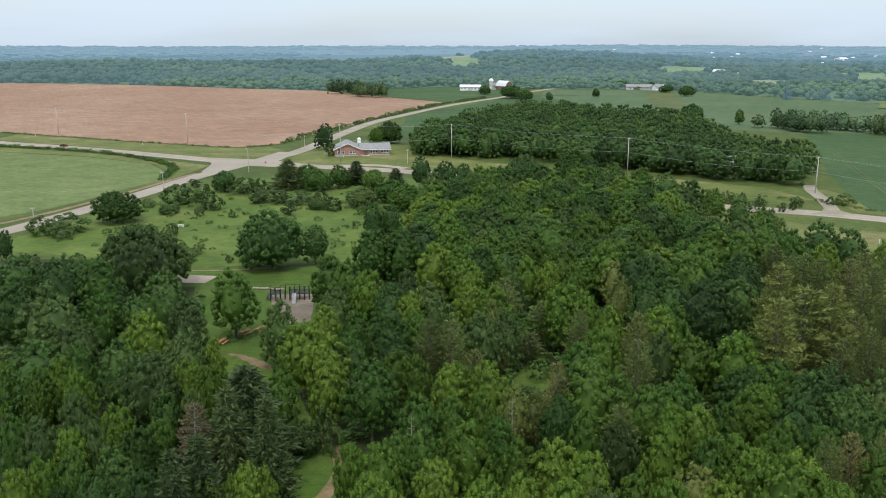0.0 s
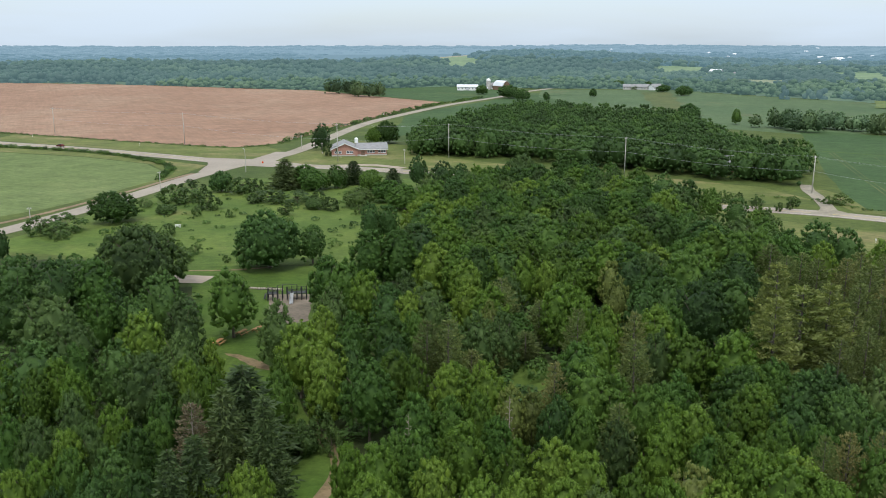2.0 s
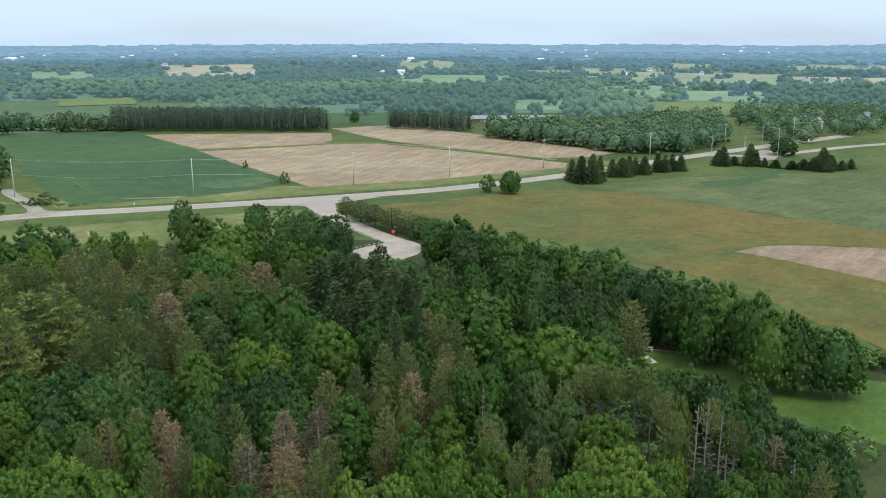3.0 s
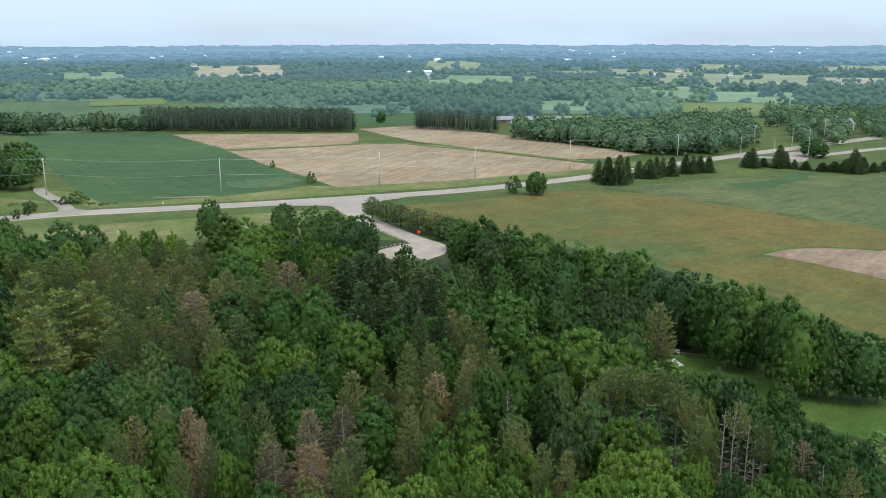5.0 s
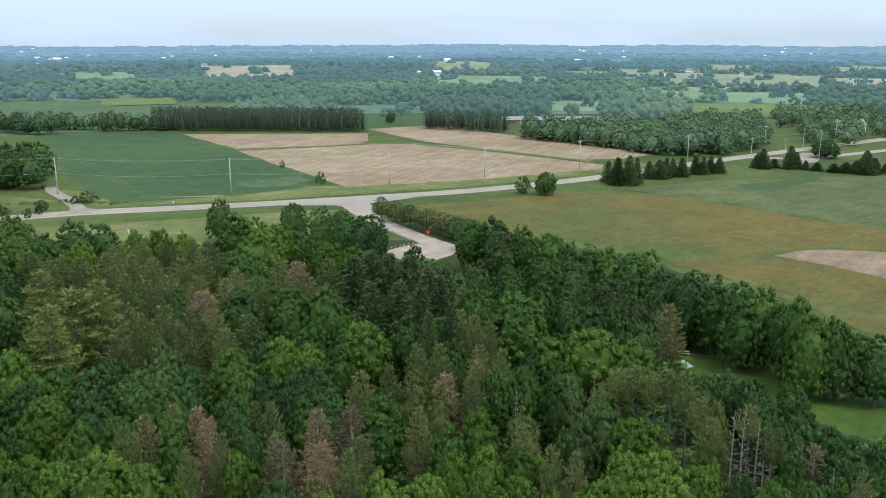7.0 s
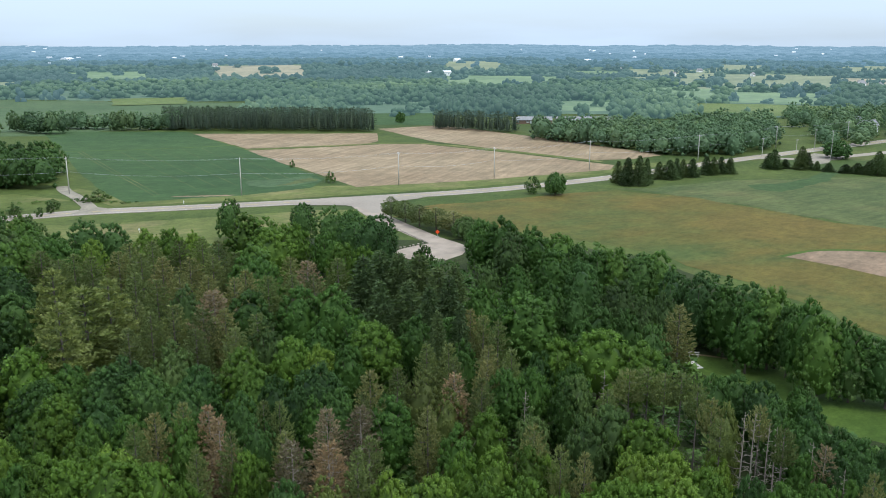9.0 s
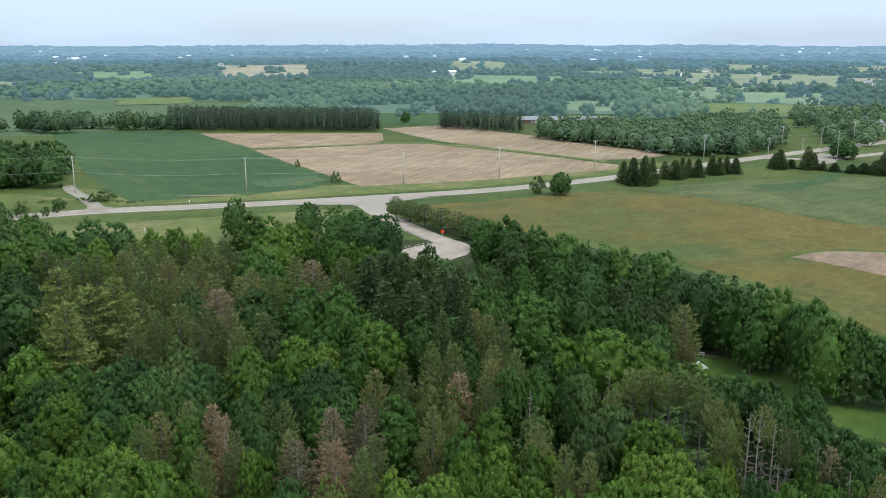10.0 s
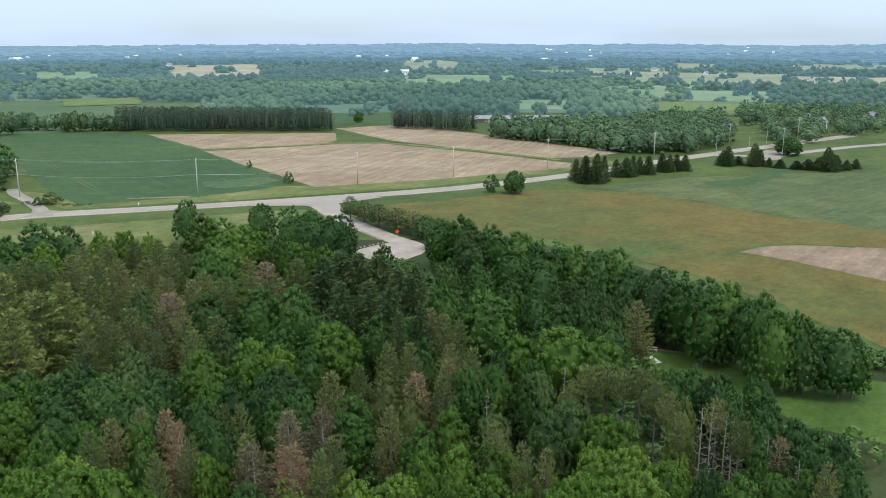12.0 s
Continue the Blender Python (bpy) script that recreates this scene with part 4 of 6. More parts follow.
for x, y, h, r in [(-35.7, 449.2, 10, 4.6), (65.5, 275.9, 13, 5), (94, 173.4, 12.1, 3.8), (112.5, 161, 14.6, 5.8), (95.8, 166.9, 12.8, 4.3), (81.3, 173.8, 11.7, 3.5), (99.1, 162.1, 12.3, 3.9), (116.5, 149.4, 13.2, 4.6), (32, 182.2, 13.6, 5), (110.1, 147.5, 13.6, 5), (112.4, 127.8, 12.6, 4.2), (114.6, 123.3, 12.3, 3.9), (9.6, 167.3, 11.7, 3.5), (-1.6, 167, 13.1, 4.5), (2.4, 165.3, 12.7, 4.3), (16.5, 162.8, 11.6, 3.4), (21, 158.7, 11.3, 3.1), (24.7, 156.2, 11.5, 3.3), (4.8, 157.8, 12.3, 3.9), (-14, 150.2, 11.8, 3.5), (4.9, 146.7, 11.2, 3.1), (8.6, 140.5, 12, 3.7), (20.9, 138.4, 12.9, 4.4), (20.5, 137.6, 8, 3.1)]:
    plant("l", x, y, h, r)
for x, y, h, r in [(-5.4, 138.7, 11.5, 3.3), (23.6, 136, 11.9, 3.6), (27.1, 130.1, 11.3, 3.1), (34.6, 127.4, 12.3, 3.9), (-46.4, 123.5, 12.6, 4.1), (-19.4, 130.2, 11.3, 3.1), (46.1, 117.1, 11.8, 3.5), (-60, 109.2, 10.1, 2.2), (-34.3, 118.1, 10.1, 2.1), (41.9, 113.6, 12.9, 4.4), (-53, 108.6, 10.6, 2.6), (-21.1, 118.7, 12.4, 4), (35.9, 114.8, 12.2, 3.8), (23.1, 117.6, 11.9, 3.6), (-54.3, 105.1, 10.4, 2.4), (80.1, 85.1, 13, 4.5), (70.7, 91.9, 11.7, 3.5), (-16.5, 113.8, 12, 3.7), (-35.1, 109.4, 10.5, 2.5), (72.9, 88.4, 10.8, 2.8), (-48.5, 103.8, 10.7, 2.6), (95.6, 62.4, 11.8, 3.5), (98.1, 57.7, 13.6, 5), (-22.6, 110.5, 10, 2.1)]:
    plant("l", x, y, h, r)
for x, y, h, r in [(99.5, 52.9, 12.8, 4.3), (62.7, 92.9, 12.2, 3.9), (40.8, 103.4, 12, 3.7), (-31.4, 106.5, 10.4, 2.4), (-6.6, 110.1, 11.1, 3), (-3.8, 109.9, 10.7, 2.7), (-15.9, 106.5, 10.8, 2.8), (2, 105.8, 11.1, 3), (5.9, 105.4, 11.3, 3.1), (0.8, 104.8, 11.1, 3), (39, 96, 11.8, 3.5), (38.8, 95.6, 11.1, 2.9), (-39.3, 93.9, 10.5, 2.5), (35.3, 94, 11, 2.9), (4.6, 96.9, 10.7, 2.6), (-42.2, 87.1, 10.2, 2.3), (30.2, 91.9, 10.9, 2.8), (27.2, 91.9, 11.2, 3), (-42.8, 81.6, 10.1, 2.2), (35.4, 84.4, 10.9, 2.8), (71.5, 56.5, 11, 2.9), (80.4, 41.5, 11.3, 3.1), (-44.2, 78.4, 10.1, 2.1), (81, 39.1, 11.1, 3)]:
    plant("l", x, y, h, r)
for x, y, h, r in [(24.4, 86.3, 10.7, 2.6), (31.6, 83.8, 11.3, 3.1), (31.4, 83.5, 10.9, 2.8), (34.3, 79.6, 10.8, 2.7), (32.8, 80.1, 11.2, 3), (2.4, 86.5, 11.7, 3.5), (80.2, 32.1, 10.1, 2.2), (1.2, 86, 10.1, 2.2), (35.9, 77.8, 12.3, 3.9), (47.2, 70.1, 10.1, 2.1), (-10.1, 83.8, 10.2, 2.2), (8.3, 83.4, 10.8, 2.7), (74.1, 38.7, 11, 2.9), (35, 75.8, 12.6, 4.2), (12.1, 82.4, 11.5, 3.3), (47.9, 68.1, 9.7, 1.9), (-7, 82.3, 11, 2.9), (68.6, 45.9, 9.9, 2), (-26.5, 77.8, 10.4, 2.4), (67, 47.6, 10.9, 2.8), (-18.7, 79.8, 9.6, 1.7), (15.2, 80.5, 11, 2.9), (37.7, 72.7, 11.5, 3.3), (64.5, 50.2, 11, 2.9)]:
    plant("l", x, y, h, r)
for x, y, h, r in [(-22.2, 78.5, 9.4, 1.6), (73.7, 34.7, 12.1, 3.7), (62.1, 52.6, 10.4, 2.4), (-20.5, 78.7, 10.3, 2.3), (74.9, 30.9, 11, 2.8), (-24.1, 77.3, 9.7, 1.8), (28, 74.7, 10.9, 2.8), (19.7, 77.2, 10.6, 2.6), (39.2, 68.9, 10.4, 2.4), (-0.7, 79, 10.8, 2.7), (22.6, 75.2, 10.6, 2.6), (53.9, 55, 10.7, 2.6), (67.4, 36.9, 11.2, 3.1), (7.9, 76.1, 10.8, 2.7), (69.7, 30.9, 11.9, 3.6), (67.9, 34.1, 11.3, 3.1), (12, 75, 10.8, 2.7), (-6.9, 75.5, 11.3, 3.1), (65, 38, 10.8, 2.7), (61.3, 43.5, 11.2, 3), (58.6, 47, 11.2, 3), (3.7, 75, 10.9, 2.8), (55.6, 50.2, 11.1, 3), (62.5, 40.2, 10.2, 2.2)]:
    plant("l", x, y, h, r)
for x, y, h, r in [(29, 305.6, 14, 7.3), (-87.3, 262.6, 3, 3.8), (-26.8, 273.9, 7, 5.6), (-41.1, 269.2, 4, 3.3), (173.6, 145.4, 6.6, 4.7), (81.9, 205.4, 12.7, 4.2), (-65, 177.2, 15, 10.7), (-62.9, 169.9, 17, 9.8), (144, 108, 13.2, 4.6), (126.8, 100.9, 10.8, 2.7), (-6.7, 150.2, 11.8, 3.5), (12.2, 148.8, 11.8, 3.5), (74.7, 126.2, 12.2, 3.8), (-64.7, 131.6, 14.7, 5.9), (126.6, 70.8, 12.4, 4), (128.3, 63.3, 11.6, 3.4), (-19.3, 141.1, 12, 3.7), (133.5, 45.6, 10, 3.9), (-2.1, 139.6, 12.5, 4.1), (123.2, 64.9, 12, 3.6), (-42.3, 131.4, 12.5, 4.1), (-56.9, 123.5, 12.4, 4), (-26.9, 131.2, 12, 3.7), (127.3, 32.3, 9, 3.3)]:
    plant("g", x, y, h, r)
for x, y, h, r in [(9.7, 127.8, 11.6, 3.4), (73.3, 102, 11.5, 3.3), (5.8, 124.7, 12, 3.7), (-38.3, 116.1, 12.2, 3.9), (32.1, 117.4, 11.9, 3.6), (58.3, 102.6, 12.1, 3.7), (-39.4, 105.5, 12.5, 4.1), (-45.8, 96.9, 10.8, 2.7), (-32, 98.7, 9.9, 2), (-18.1, 100.5, 5, 2.1), (86.5, 54.1, 11, 2.9), (-47, 89.9, 10.7, 2.6), (-40.5, 89.3, 10.2, 2.3), (76.5, 53.6, 10.3, 2.3), (80.9, 45.5, 11.4, 3.2), (20.3, 88.5, 10.7, 2.6), (76.9, 46.2, 11, 2.8), (15.5, 75.6, 10.4, 2.4)]:
    plant("g", x, y, h, r)
for x, y, h, r in [(33.7, 158.5, 11.3, 3.2), (32.3, 147.9, 11.1, 3), (8.4, 136.3, 10.3, 2.3), (73.4, 68.8, 11.8, 3.5), (8.9, 98.5, 10.8, 2.7), (11.5, 98.2, 10.3, 2.3), (73.1, 64.4, 10.7, 2.7), (85, 33.5, 14, 2.2), (26.1, 77.8, 11, 2.9), (48.3, 58.8, 10.8, 2.7)]:
    plant("y", x, y, h, r)
for x, y, h, r in [(388, 86.5, 4.3, 1.8), (381.9, 88.7, 4.3, 1.8), (368.8, 129.9, 3.9, 2.2), (371.3, 121.5, 7.2, 2.2), (378.8, 92.3, 6.4, 2.6), (369.7, 123.4, 9.9, 2.9), (370.5, 117.2, 4.1, 1.5), (364.3, 135.1, 6.6, 2.6), (370.2, 112.4, 3.8, 2.2), (374.2, 97.7, 5.6, 2.9), (372.9, 101.8, 4.5, 2.6), (371.5, 105.9, 3.7, 2.6), (362.2, 132.3, 8.7, 2.7), (373.1, 94.1, 10, 3.2), (337.4, 141.1, 6.8, 2.2), (335, 143.9, 7.2, 2), (330, 144.9, 7.4, 2), (328.1, 147.2, 7.8, 2.4), (318.7, 148.8, 7.7, 2.5), (316.3, 151.6, 7.3, 2), (311.8, 152.3, 8.2, 2), (307.3, 153, 7.8, 2.9), (304.7, 156.1, 7.1, 2.2), (286.6, 164.1, 8.4, 2.2)]:
    plant("s", x, y, h, r)
for x, y, h, r in [(291.3, 154.4, 9.9, 2), (285.8, 154.6, 11.4, 2.8), (283, 157.9, 10.6, 2.8), (-33.3, 320.4, 9, 4.1), (-57.8, 310.9, 11, 5.1), (-16.6, 292.6, 10, 4), (108.4, 112.4, 14, 3.8), (109, 108.1, 14, 3.6), (111, 104.5, 14, 3.8), (103.3, 111.6, 14, 3.5), (109.5, 94.5, 14, 2.6), (106.2, 95.6, 14, 3.2), (103.2, 90.4, 14, 2.7), (93.3, 96.9, 14, 3.2), (96.4, 93.3, 14, 3.3), (96.1, 88.4, 14, 2.7), (92.3, 78.6, 14, 1.9), (87.6, 79, 14, 2), (-24.4, 96.6, 14, 4.8), (-24.9, 89.6, 14, 2.8), (-19.8, 87.2, 14, 2.4), (-24.9, 77.6, 14, 2.7), (-26.5, 74.5, 14, 2.3)]:
    plant("s", x, y, h, r)
for x, y, h, r in [(55.8, 134.2, 17, 4.5), (58.9, 121.6, 17, 4.5), (54.3, 120.6, 17, 6.3), (48, 114.8, 17, 4.5)]:
    plant("w", x, y, h, r)
for x, y, h, r in [(178.4, 179.9, 7, 3.3), (178, 173.4, 6.6, 4.2), (176.1, 165.8, 6.6, 4.1), (175.4, 158.5, 6.6, 4.9), (174.8, 151.5, 6.6, 4.8), (87.9, 160.3, 12, 3.5), (96.2, 154.4, 12, 3.3), (83.5, 161.5, 12, 3.5), (68.3, 168.4, 12, 3.7), (91.7, 155.7, 12, 3.3), (97.1, 149.5, 12, 3.4), (71.6, 161, 12, 3.4), (78.5, 156.5, 12, 3.6), (67.6, 158.9, 12, 3.3), (72.7, 156.3, 12, 3.3), (80.2, 151, 12, 3.9), (93.6, 138.6, 12, 3.2), (81.8, 145.5, 12, 3.2), (89.4, 140, 12, 3.2), (85.3, 141.4, 12, 3.4), (98.5, 127.2, 12, 3.1), (103.8, 119.7, 12, 3.3), (72.1, 138.4, 12, 3.5), (67, 138.6, 12, 3)]:
    plant("p", x, y, h, r)
for x, y, h, r in [(77.3, 132.2, 12, 3.2), (86.9, 125.5, 12, 3.2), (80.2, 127.5, 12, 3.1), (72.7, 131.8, 12, 2.9), (87.2, 119.3, 12, 3.1), (90.4, 116.6, 12, 2.9), (82.3, 122.4, 12, 3.4), (92.9, 113.7, 12, 2.9), (10.8, 143, 12, 3.4), (17.2, 138.9, 9, 3.3), (63.5, 122.7, 12, 3.2), (66.7, 116.6, 12, 3.1), (14.1, 131.7, 6, 3), (119.8, 56.4, 12, 3.1), (62.2, 115.4, 12, 3), (68.6, 111.3, 12, 3.3), (70.8, 108.6, 12, 2.9), (30.1, 123.6, 12, 2.7), (21.4, 125, 12, 2.7), (72.8, 102.9, 12, 2.9), (8.6, 125.7, 6, 2.5), (96, 79.7, 12, 2.5), (56, 110.7, 12, 2.8), (95.1, 76.4, 12, 2.4)]:
    plant("p", x, y, h, r)
for x, y, h, r in [(62.3, 103.3, 12, 2.9), (4.8, 120.5, 7, 2.6), (66.7, 100, 12, 2.7), (1.2, 119.7, 12, 3.2), (-2, 119.6, 12, 2.9), (94.5, 73, 12, 2.4), (27.3, 110.8, 12, 3), (82.4, 72.2, 12, 2.2), (80.1, 74.3, 12, 2.2), (85.6, 67.8, 12, 2.2), (86.2, 64.3, 12, 2.2), (14.9, 102.4, 12, 2.2), (80.9, 64.2, 12, 2.4), (78.1, 67.5, 12, 2.2), (71.2, 71, 12, 2.2), (68.3, 73.1, 12, 2.4), (75.7, 60.9, 12, 2.1), (83, 47.5, 12, 2.3), (47.1, 82.1, 12, 1.9), (43.5, 81.9, 12, 2.2), (53.7, 75.6, 12, 1.8), (62.6, 68.1, 12, 1.5), (54.9, 74.1, 12, 1.8), (20.5, 89.4, 12, 2.5)]:
    plant("p", x, y, h, r)
for x, y, h, r in [(40.5, 81, 12, 2), (65.2, 60.4, 12, 2), (46.4, 71.6, 12, 1.9), (69.2, 48.4, 12, 2.1), (50.4, 67.3, 12, 2.1), (82.2, 17.6, 12, 1.9), (41.9, 71, 12, 1.7), (55.4, 59.6, 12, 2.3), (67.2, 43.5, 12, 1.8), (67.5, 40.9, 12, 1.8), (52.6, 58.5, 12, 2)]:
    plant("p", x, y, h, r)
for x, y, h, r in [(88, 45, 14, 2.3), (88.9, 41, 14, 2.1), (85.8, 46.2, 14, 2.2), (87.6, 42.6, 14, 2.2), (86.6, 37.9, 14, 1.9), (86, 30.4, 14, 1.2), (84.1, 35.1, 14, 1.7), (82.1, 26.4, 14, 1.4), (79.9, 32.2, 14, 1.5)]:
    plant("pb", x, y, h, r)
for x, y, h, r in [(98.8, 122.4, 12, 3.7), (75.3, 118.8, 12, 4.4), (74.6, 64.4, 12, 2.7), (-28.7, 89.8, 12, 2.9), (48.6, 79.3, 12, 2.3), (47.8, 75.8, 12, 2.2), (60, 66.1, 12, 2.7), (57.1, 68.4, 12, 2.6), (85.3, 23.1, 12, 1.8), (49.3, 65, 12, 2.9), (51.9, 61.9, 12, 2.9)]:
    plant("x", x, y, h, r)
for x, y, h, r in [(90.2, 52.2, 11, 1.3), (78.5, 56.1, 11, 1.3), (8.2, 93.7, 11, 1.2), (87.2, 25, 11, 0.9), (84.6, 28.7, 13, 1.2), (83.9, 30, 14, 0.7), (-3.7, 89, 11, 1.2), (83.4, 31.1, 14, 0.9), (84.1, 27.7, 13, 0.7), (84.2, 27.1, 12, 1), (83.2, 20.7, 11, 0.8), (52.3, 61.9, 11, 1.4)]:
    plant("k", x, y, h, r)
for x, y, h, r in [(229.1, 1007.2, 4, 4.2), (-53.2, 404.6, 6, 3.6), (228.9, 291.5, 3, 1.1), (212.4, 247.2, 4, 2), (-71.6, 298.6, 6, 5.2), (133.5, 276.4, 3.5, 3.6), (-65.5, 298.3, 5, 3.1), (129.3, 276.5, 2.5, 1.7), (21.7, 302.1, 6, 4.1), (-86.3, 289.7, 6, 5.1), (244.4, 174.1, 6, 2.8), (101.8, 281.6, 3, 1.5), (116.9, 273.9, 3, 2.5), (106, 277.2, 2, 2.6), (98.2, 279.4, 3, 1.6), (95.2, 279.3, 4, 2), (-83.3, 282.4, 4, 2.4), (-89.2, 280.1, 6, 6), (113, 266.7, 3, 1.2), (-97.4, 272.7, 3, 2.4), (-58.4, 282.3, 4, 5.9), (86.8, 273.7, 5, 2), (-62.7, 280.1, 3, 2.5), (90.1, 271.9, 3, 1.4)]:
    plant("u", x, y, h, r)
for x, y, h, r in [(101.9, 266.5, 4, 1.7), (108.2, 263.7, 3, 1.4), (-48.4, 280, 4, 5.8), (-41.1, 280, 4, 2.9), (87.9, 268.4, 5, 3.8), (-75.8, 269.1, 5, 3.8), (-72.7, 267.1, 2.5, 0.9), (-29.8, 275.1, 2.5, 1.5), (-35.3, 267.1, 4, 2.8), (-76.1, 257.8, 3, 1.7), (-48.6, 259.9, 3.5, 2.3), (-65.4, 255.6, 2.5, 1.1), (-25.5, 259.5, 3, 1.6), (-107.5, 236.5, 5, 5.3), (-112.9, 232.5, 5, 4.4), (144.9, 213.2, 6, 1.8), (-105.9, 227, 4, 3.4), (-76.6, 231.5, 3, 2.1), (-62.9, 210, 2.5, 1.9), (-52.5, 200, 2, 1), (117.2, 35.5, 5, 1.8), (-16, 102.9, 5, 1.9), (-17.8, 100.3, 5, 2.3), (-14.3, 100.6, 4, 1.5)]:
    plant("u", x, y, h, r)


# ---------------------------------------------------------------- woods as a whole
def inside(px, py, poly):
    poly = np.array(poly, float)
    x0, y0 = poly[:, 0], poly[:, 1]
    x1, y1 = np.roll(x0, -1), np.roll(y0, -1)
    hit = np.zeros(len(px), bool)
    for a, b, c, d in zip(x0, y0, x1, y1):
        if b != d:
            hit ^= ((b > py) != (d > py)) & (px < (c - a) * (py - b) / (d - b) + a)
    return hit


def fill(poly, gap, rng):
    """Plan points spread over an outline, at least roughly a gap apart."""
    p = np.array(poly, float)
    x, y = np.meshgrid(np.arange(p[:, 0].min(), p[:, 0].max() + gap, gap), np.arange(p[:, 1].min(), p[:, 1].max() + gap, gap * 0.87))
    x = x + (np.arange(x.shape[0])[:, None] % 2) * gap / 2
    x, y = (x + rng.uniform(-0.32, 0.32, x.shape) * gap).ravel(), (y + rng.uniform(-0.32, 0.32, y.shape) * gap).ravel()
    k = inside(x, y, poly)
    return x[k], y[k]


def wood(name, x, y, h, r, protos, material, label, category="woods", rng=RNG, kind="stuff", tint=(0.0, 1.0), drift=0.0):
    """Many trees as one mesh; each keeps a tone of its own."""
    vs, fs, ts, k = [], [], [], 0
    z = ground_z(x, y)
    for i in range(len(x)):
        v, f, ph, pr = protos[int(rng.integers(len(protos)))]
        a = rng.uniform(0, math.tau)
        c, s = math.cos(a) * r[i] / pr, math.sin(a) * r[i] / pr
        w = np.empty_like(v)
        w[:, 0], w[:, 1], w[:, 2] = v[:, 0] * c - v[:, 1] * s + x[i], v[:, 0] * s + v[:, 1] * c + y[i], v[:, 2] * h[i] / ph + z[i]
        vs.append(w)
        fs.append(f + k)
        k += len(v)
        own = rng.uniform(*tint)
        if drift:       # neighbouring trees are of like kinds
            own = (1 - drift) * own + drift * (0.5 + 0.3 * math.sin(x[i] * 0.011 + 2 * math.sin(y[i] * 0.009)) + 0.25 * math.sin(y[i] * 0.017 - x[i] * 0.007 + 1))
        ts.append(np.full(len(v), min(1.0, max(0.0, own)), np.float32))
    me = raw(name, np.concatenate(vs), np.concatenate(fs), material, True)
    me.attributes.new("tint", "FLOAT", "POINT").data.foreach_set("value", np.concatenate(ts))
    return tagged(new(name, me), label, category, kind=kind)


def protos_of(n, seed, fn, h, r):
    out = []
    for i in range(n):
        v, f = fn(np.random.default_rng(seed + i))
        out.append((v, f, h, r))
    return out


ROADSIDE = protos_of(7, 390, lambda g: dome_crown(g, 13.0, 4.4, -0.05, 48, 11, 0.26, (0.17, 0.26), 0.24, 0.6, 0.2, (6, 8)), 13.0, 4.4)
NEEDLE = protos_of(4, 320, lambda g: conifer_crown(g, 14.0, 2.6, 9, 0.06, 0.12, 6, 0.62, 5, 0, 0.1, 0.45), 14.0, 2.6)
FAR = protos_of(7, 340, lambda g: broad_crown(g, 5, 5, 0.7, 13.0, 7.0, -0.6, 0.4, (4, 6), (0.5, 0.64), 1.0, 0.1), 13.0, 7.0)
EDGE = protos_of(9, 345, lambda g: broad_crown(g, 7, 6, 0.7, 13.0, 7.0, -0.7, 0.3, (4, 6), (0.42, 0.56), 1.0, 0.12), 13.0, 7.0)
RIDGE = protos_of(5, 350, lambda g: broad_crown(g, 3, 1, 0.4, 13.0, 7.0, -0.5, 0.3, (4, 6), (0.6, 0.75), 0.97, 0.08), 13.0, 7.0)
SHRUB = protos_of(3, 360, lambda g: broad_crown(g, 7, 26, 0.3, 2.2, 1.9, 0.0, 0.3, None, (0.3, 0.5)), 2.2, 1.9)


def stand(name, poly, gap, hlo, hhi, rlo, rhi, protos, material, label, seed, tint=(0.0, 1.0), holes=()):
    rng = np.random.default_rng(seed)
    x, y = fill(poly, gap, rng)
    for hx, hy, hr in holes:
        k = np.hypot(x - hx, y - hy) > hr
        x, y = x[k], y[k]
    return wood(name, x, y, rng.uniform(hlo, hhi, len(x)), rng.uniform(rlo, rhi, len(x)), protos, material, label, rng=rng, tint=tint)


stand("roadside_woods", [(-14, 405), (29, 391), (73, 361), (100, 338), (127, 312), (143, 320), (156, 361), (137, 390), (160, 520), (110, 592), (62, 636), (15, 540), (-14, 450)], 9.0, 10.0, 15.0, 5.4, 7.4, ROADSIDE, M["leaf_wood"], "dense dark green broadleaf woods beside the highway", 11, (0.0, 0.72), holes=((120, 352, 8), (115, 338, 4)))
rng = np.random.default_rng(12)
px, py = fill([(-6, 268), (28, 300), (60, 268), (72, 245), (64, 205), (82, 203), (70, 175), (56, 158), (36, 160), (14, 165), (-4, 176), (-9, 190)], 8.0, rng)
taken = np.array(STEMS)
for x, y in zip(px, py):
    if np.hypot(taken[:, 0] - x, taken[:, 1] - y).min() > 4.5:
        plant("dbbblbgl"[int(rng.integers(8))], round(float(x), 1), round(float(y), 1), float(rng.uniform(10.5, 14.5)), float(rng.uniform(4.4, 6.2)), "park woods")
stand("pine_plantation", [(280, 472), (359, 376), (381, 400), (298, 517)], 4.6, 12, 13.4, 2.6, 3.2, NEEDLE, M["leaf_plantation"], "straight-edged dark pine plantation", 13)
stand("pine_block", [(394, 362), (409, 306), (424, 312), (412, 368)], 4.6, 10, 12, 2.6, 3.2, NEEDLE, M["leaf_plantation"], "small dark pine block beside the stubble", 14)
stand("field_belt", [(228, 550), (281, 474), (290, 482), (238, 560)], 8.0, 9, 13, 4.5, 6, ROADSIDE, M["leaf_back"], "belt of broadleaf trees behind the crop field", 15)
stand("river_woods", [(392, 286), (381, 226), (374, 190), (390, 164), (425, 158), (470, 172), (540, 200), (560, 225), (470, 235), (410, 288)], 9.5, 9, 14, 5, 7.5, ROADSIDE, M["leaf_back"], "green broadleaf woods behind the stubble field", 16)
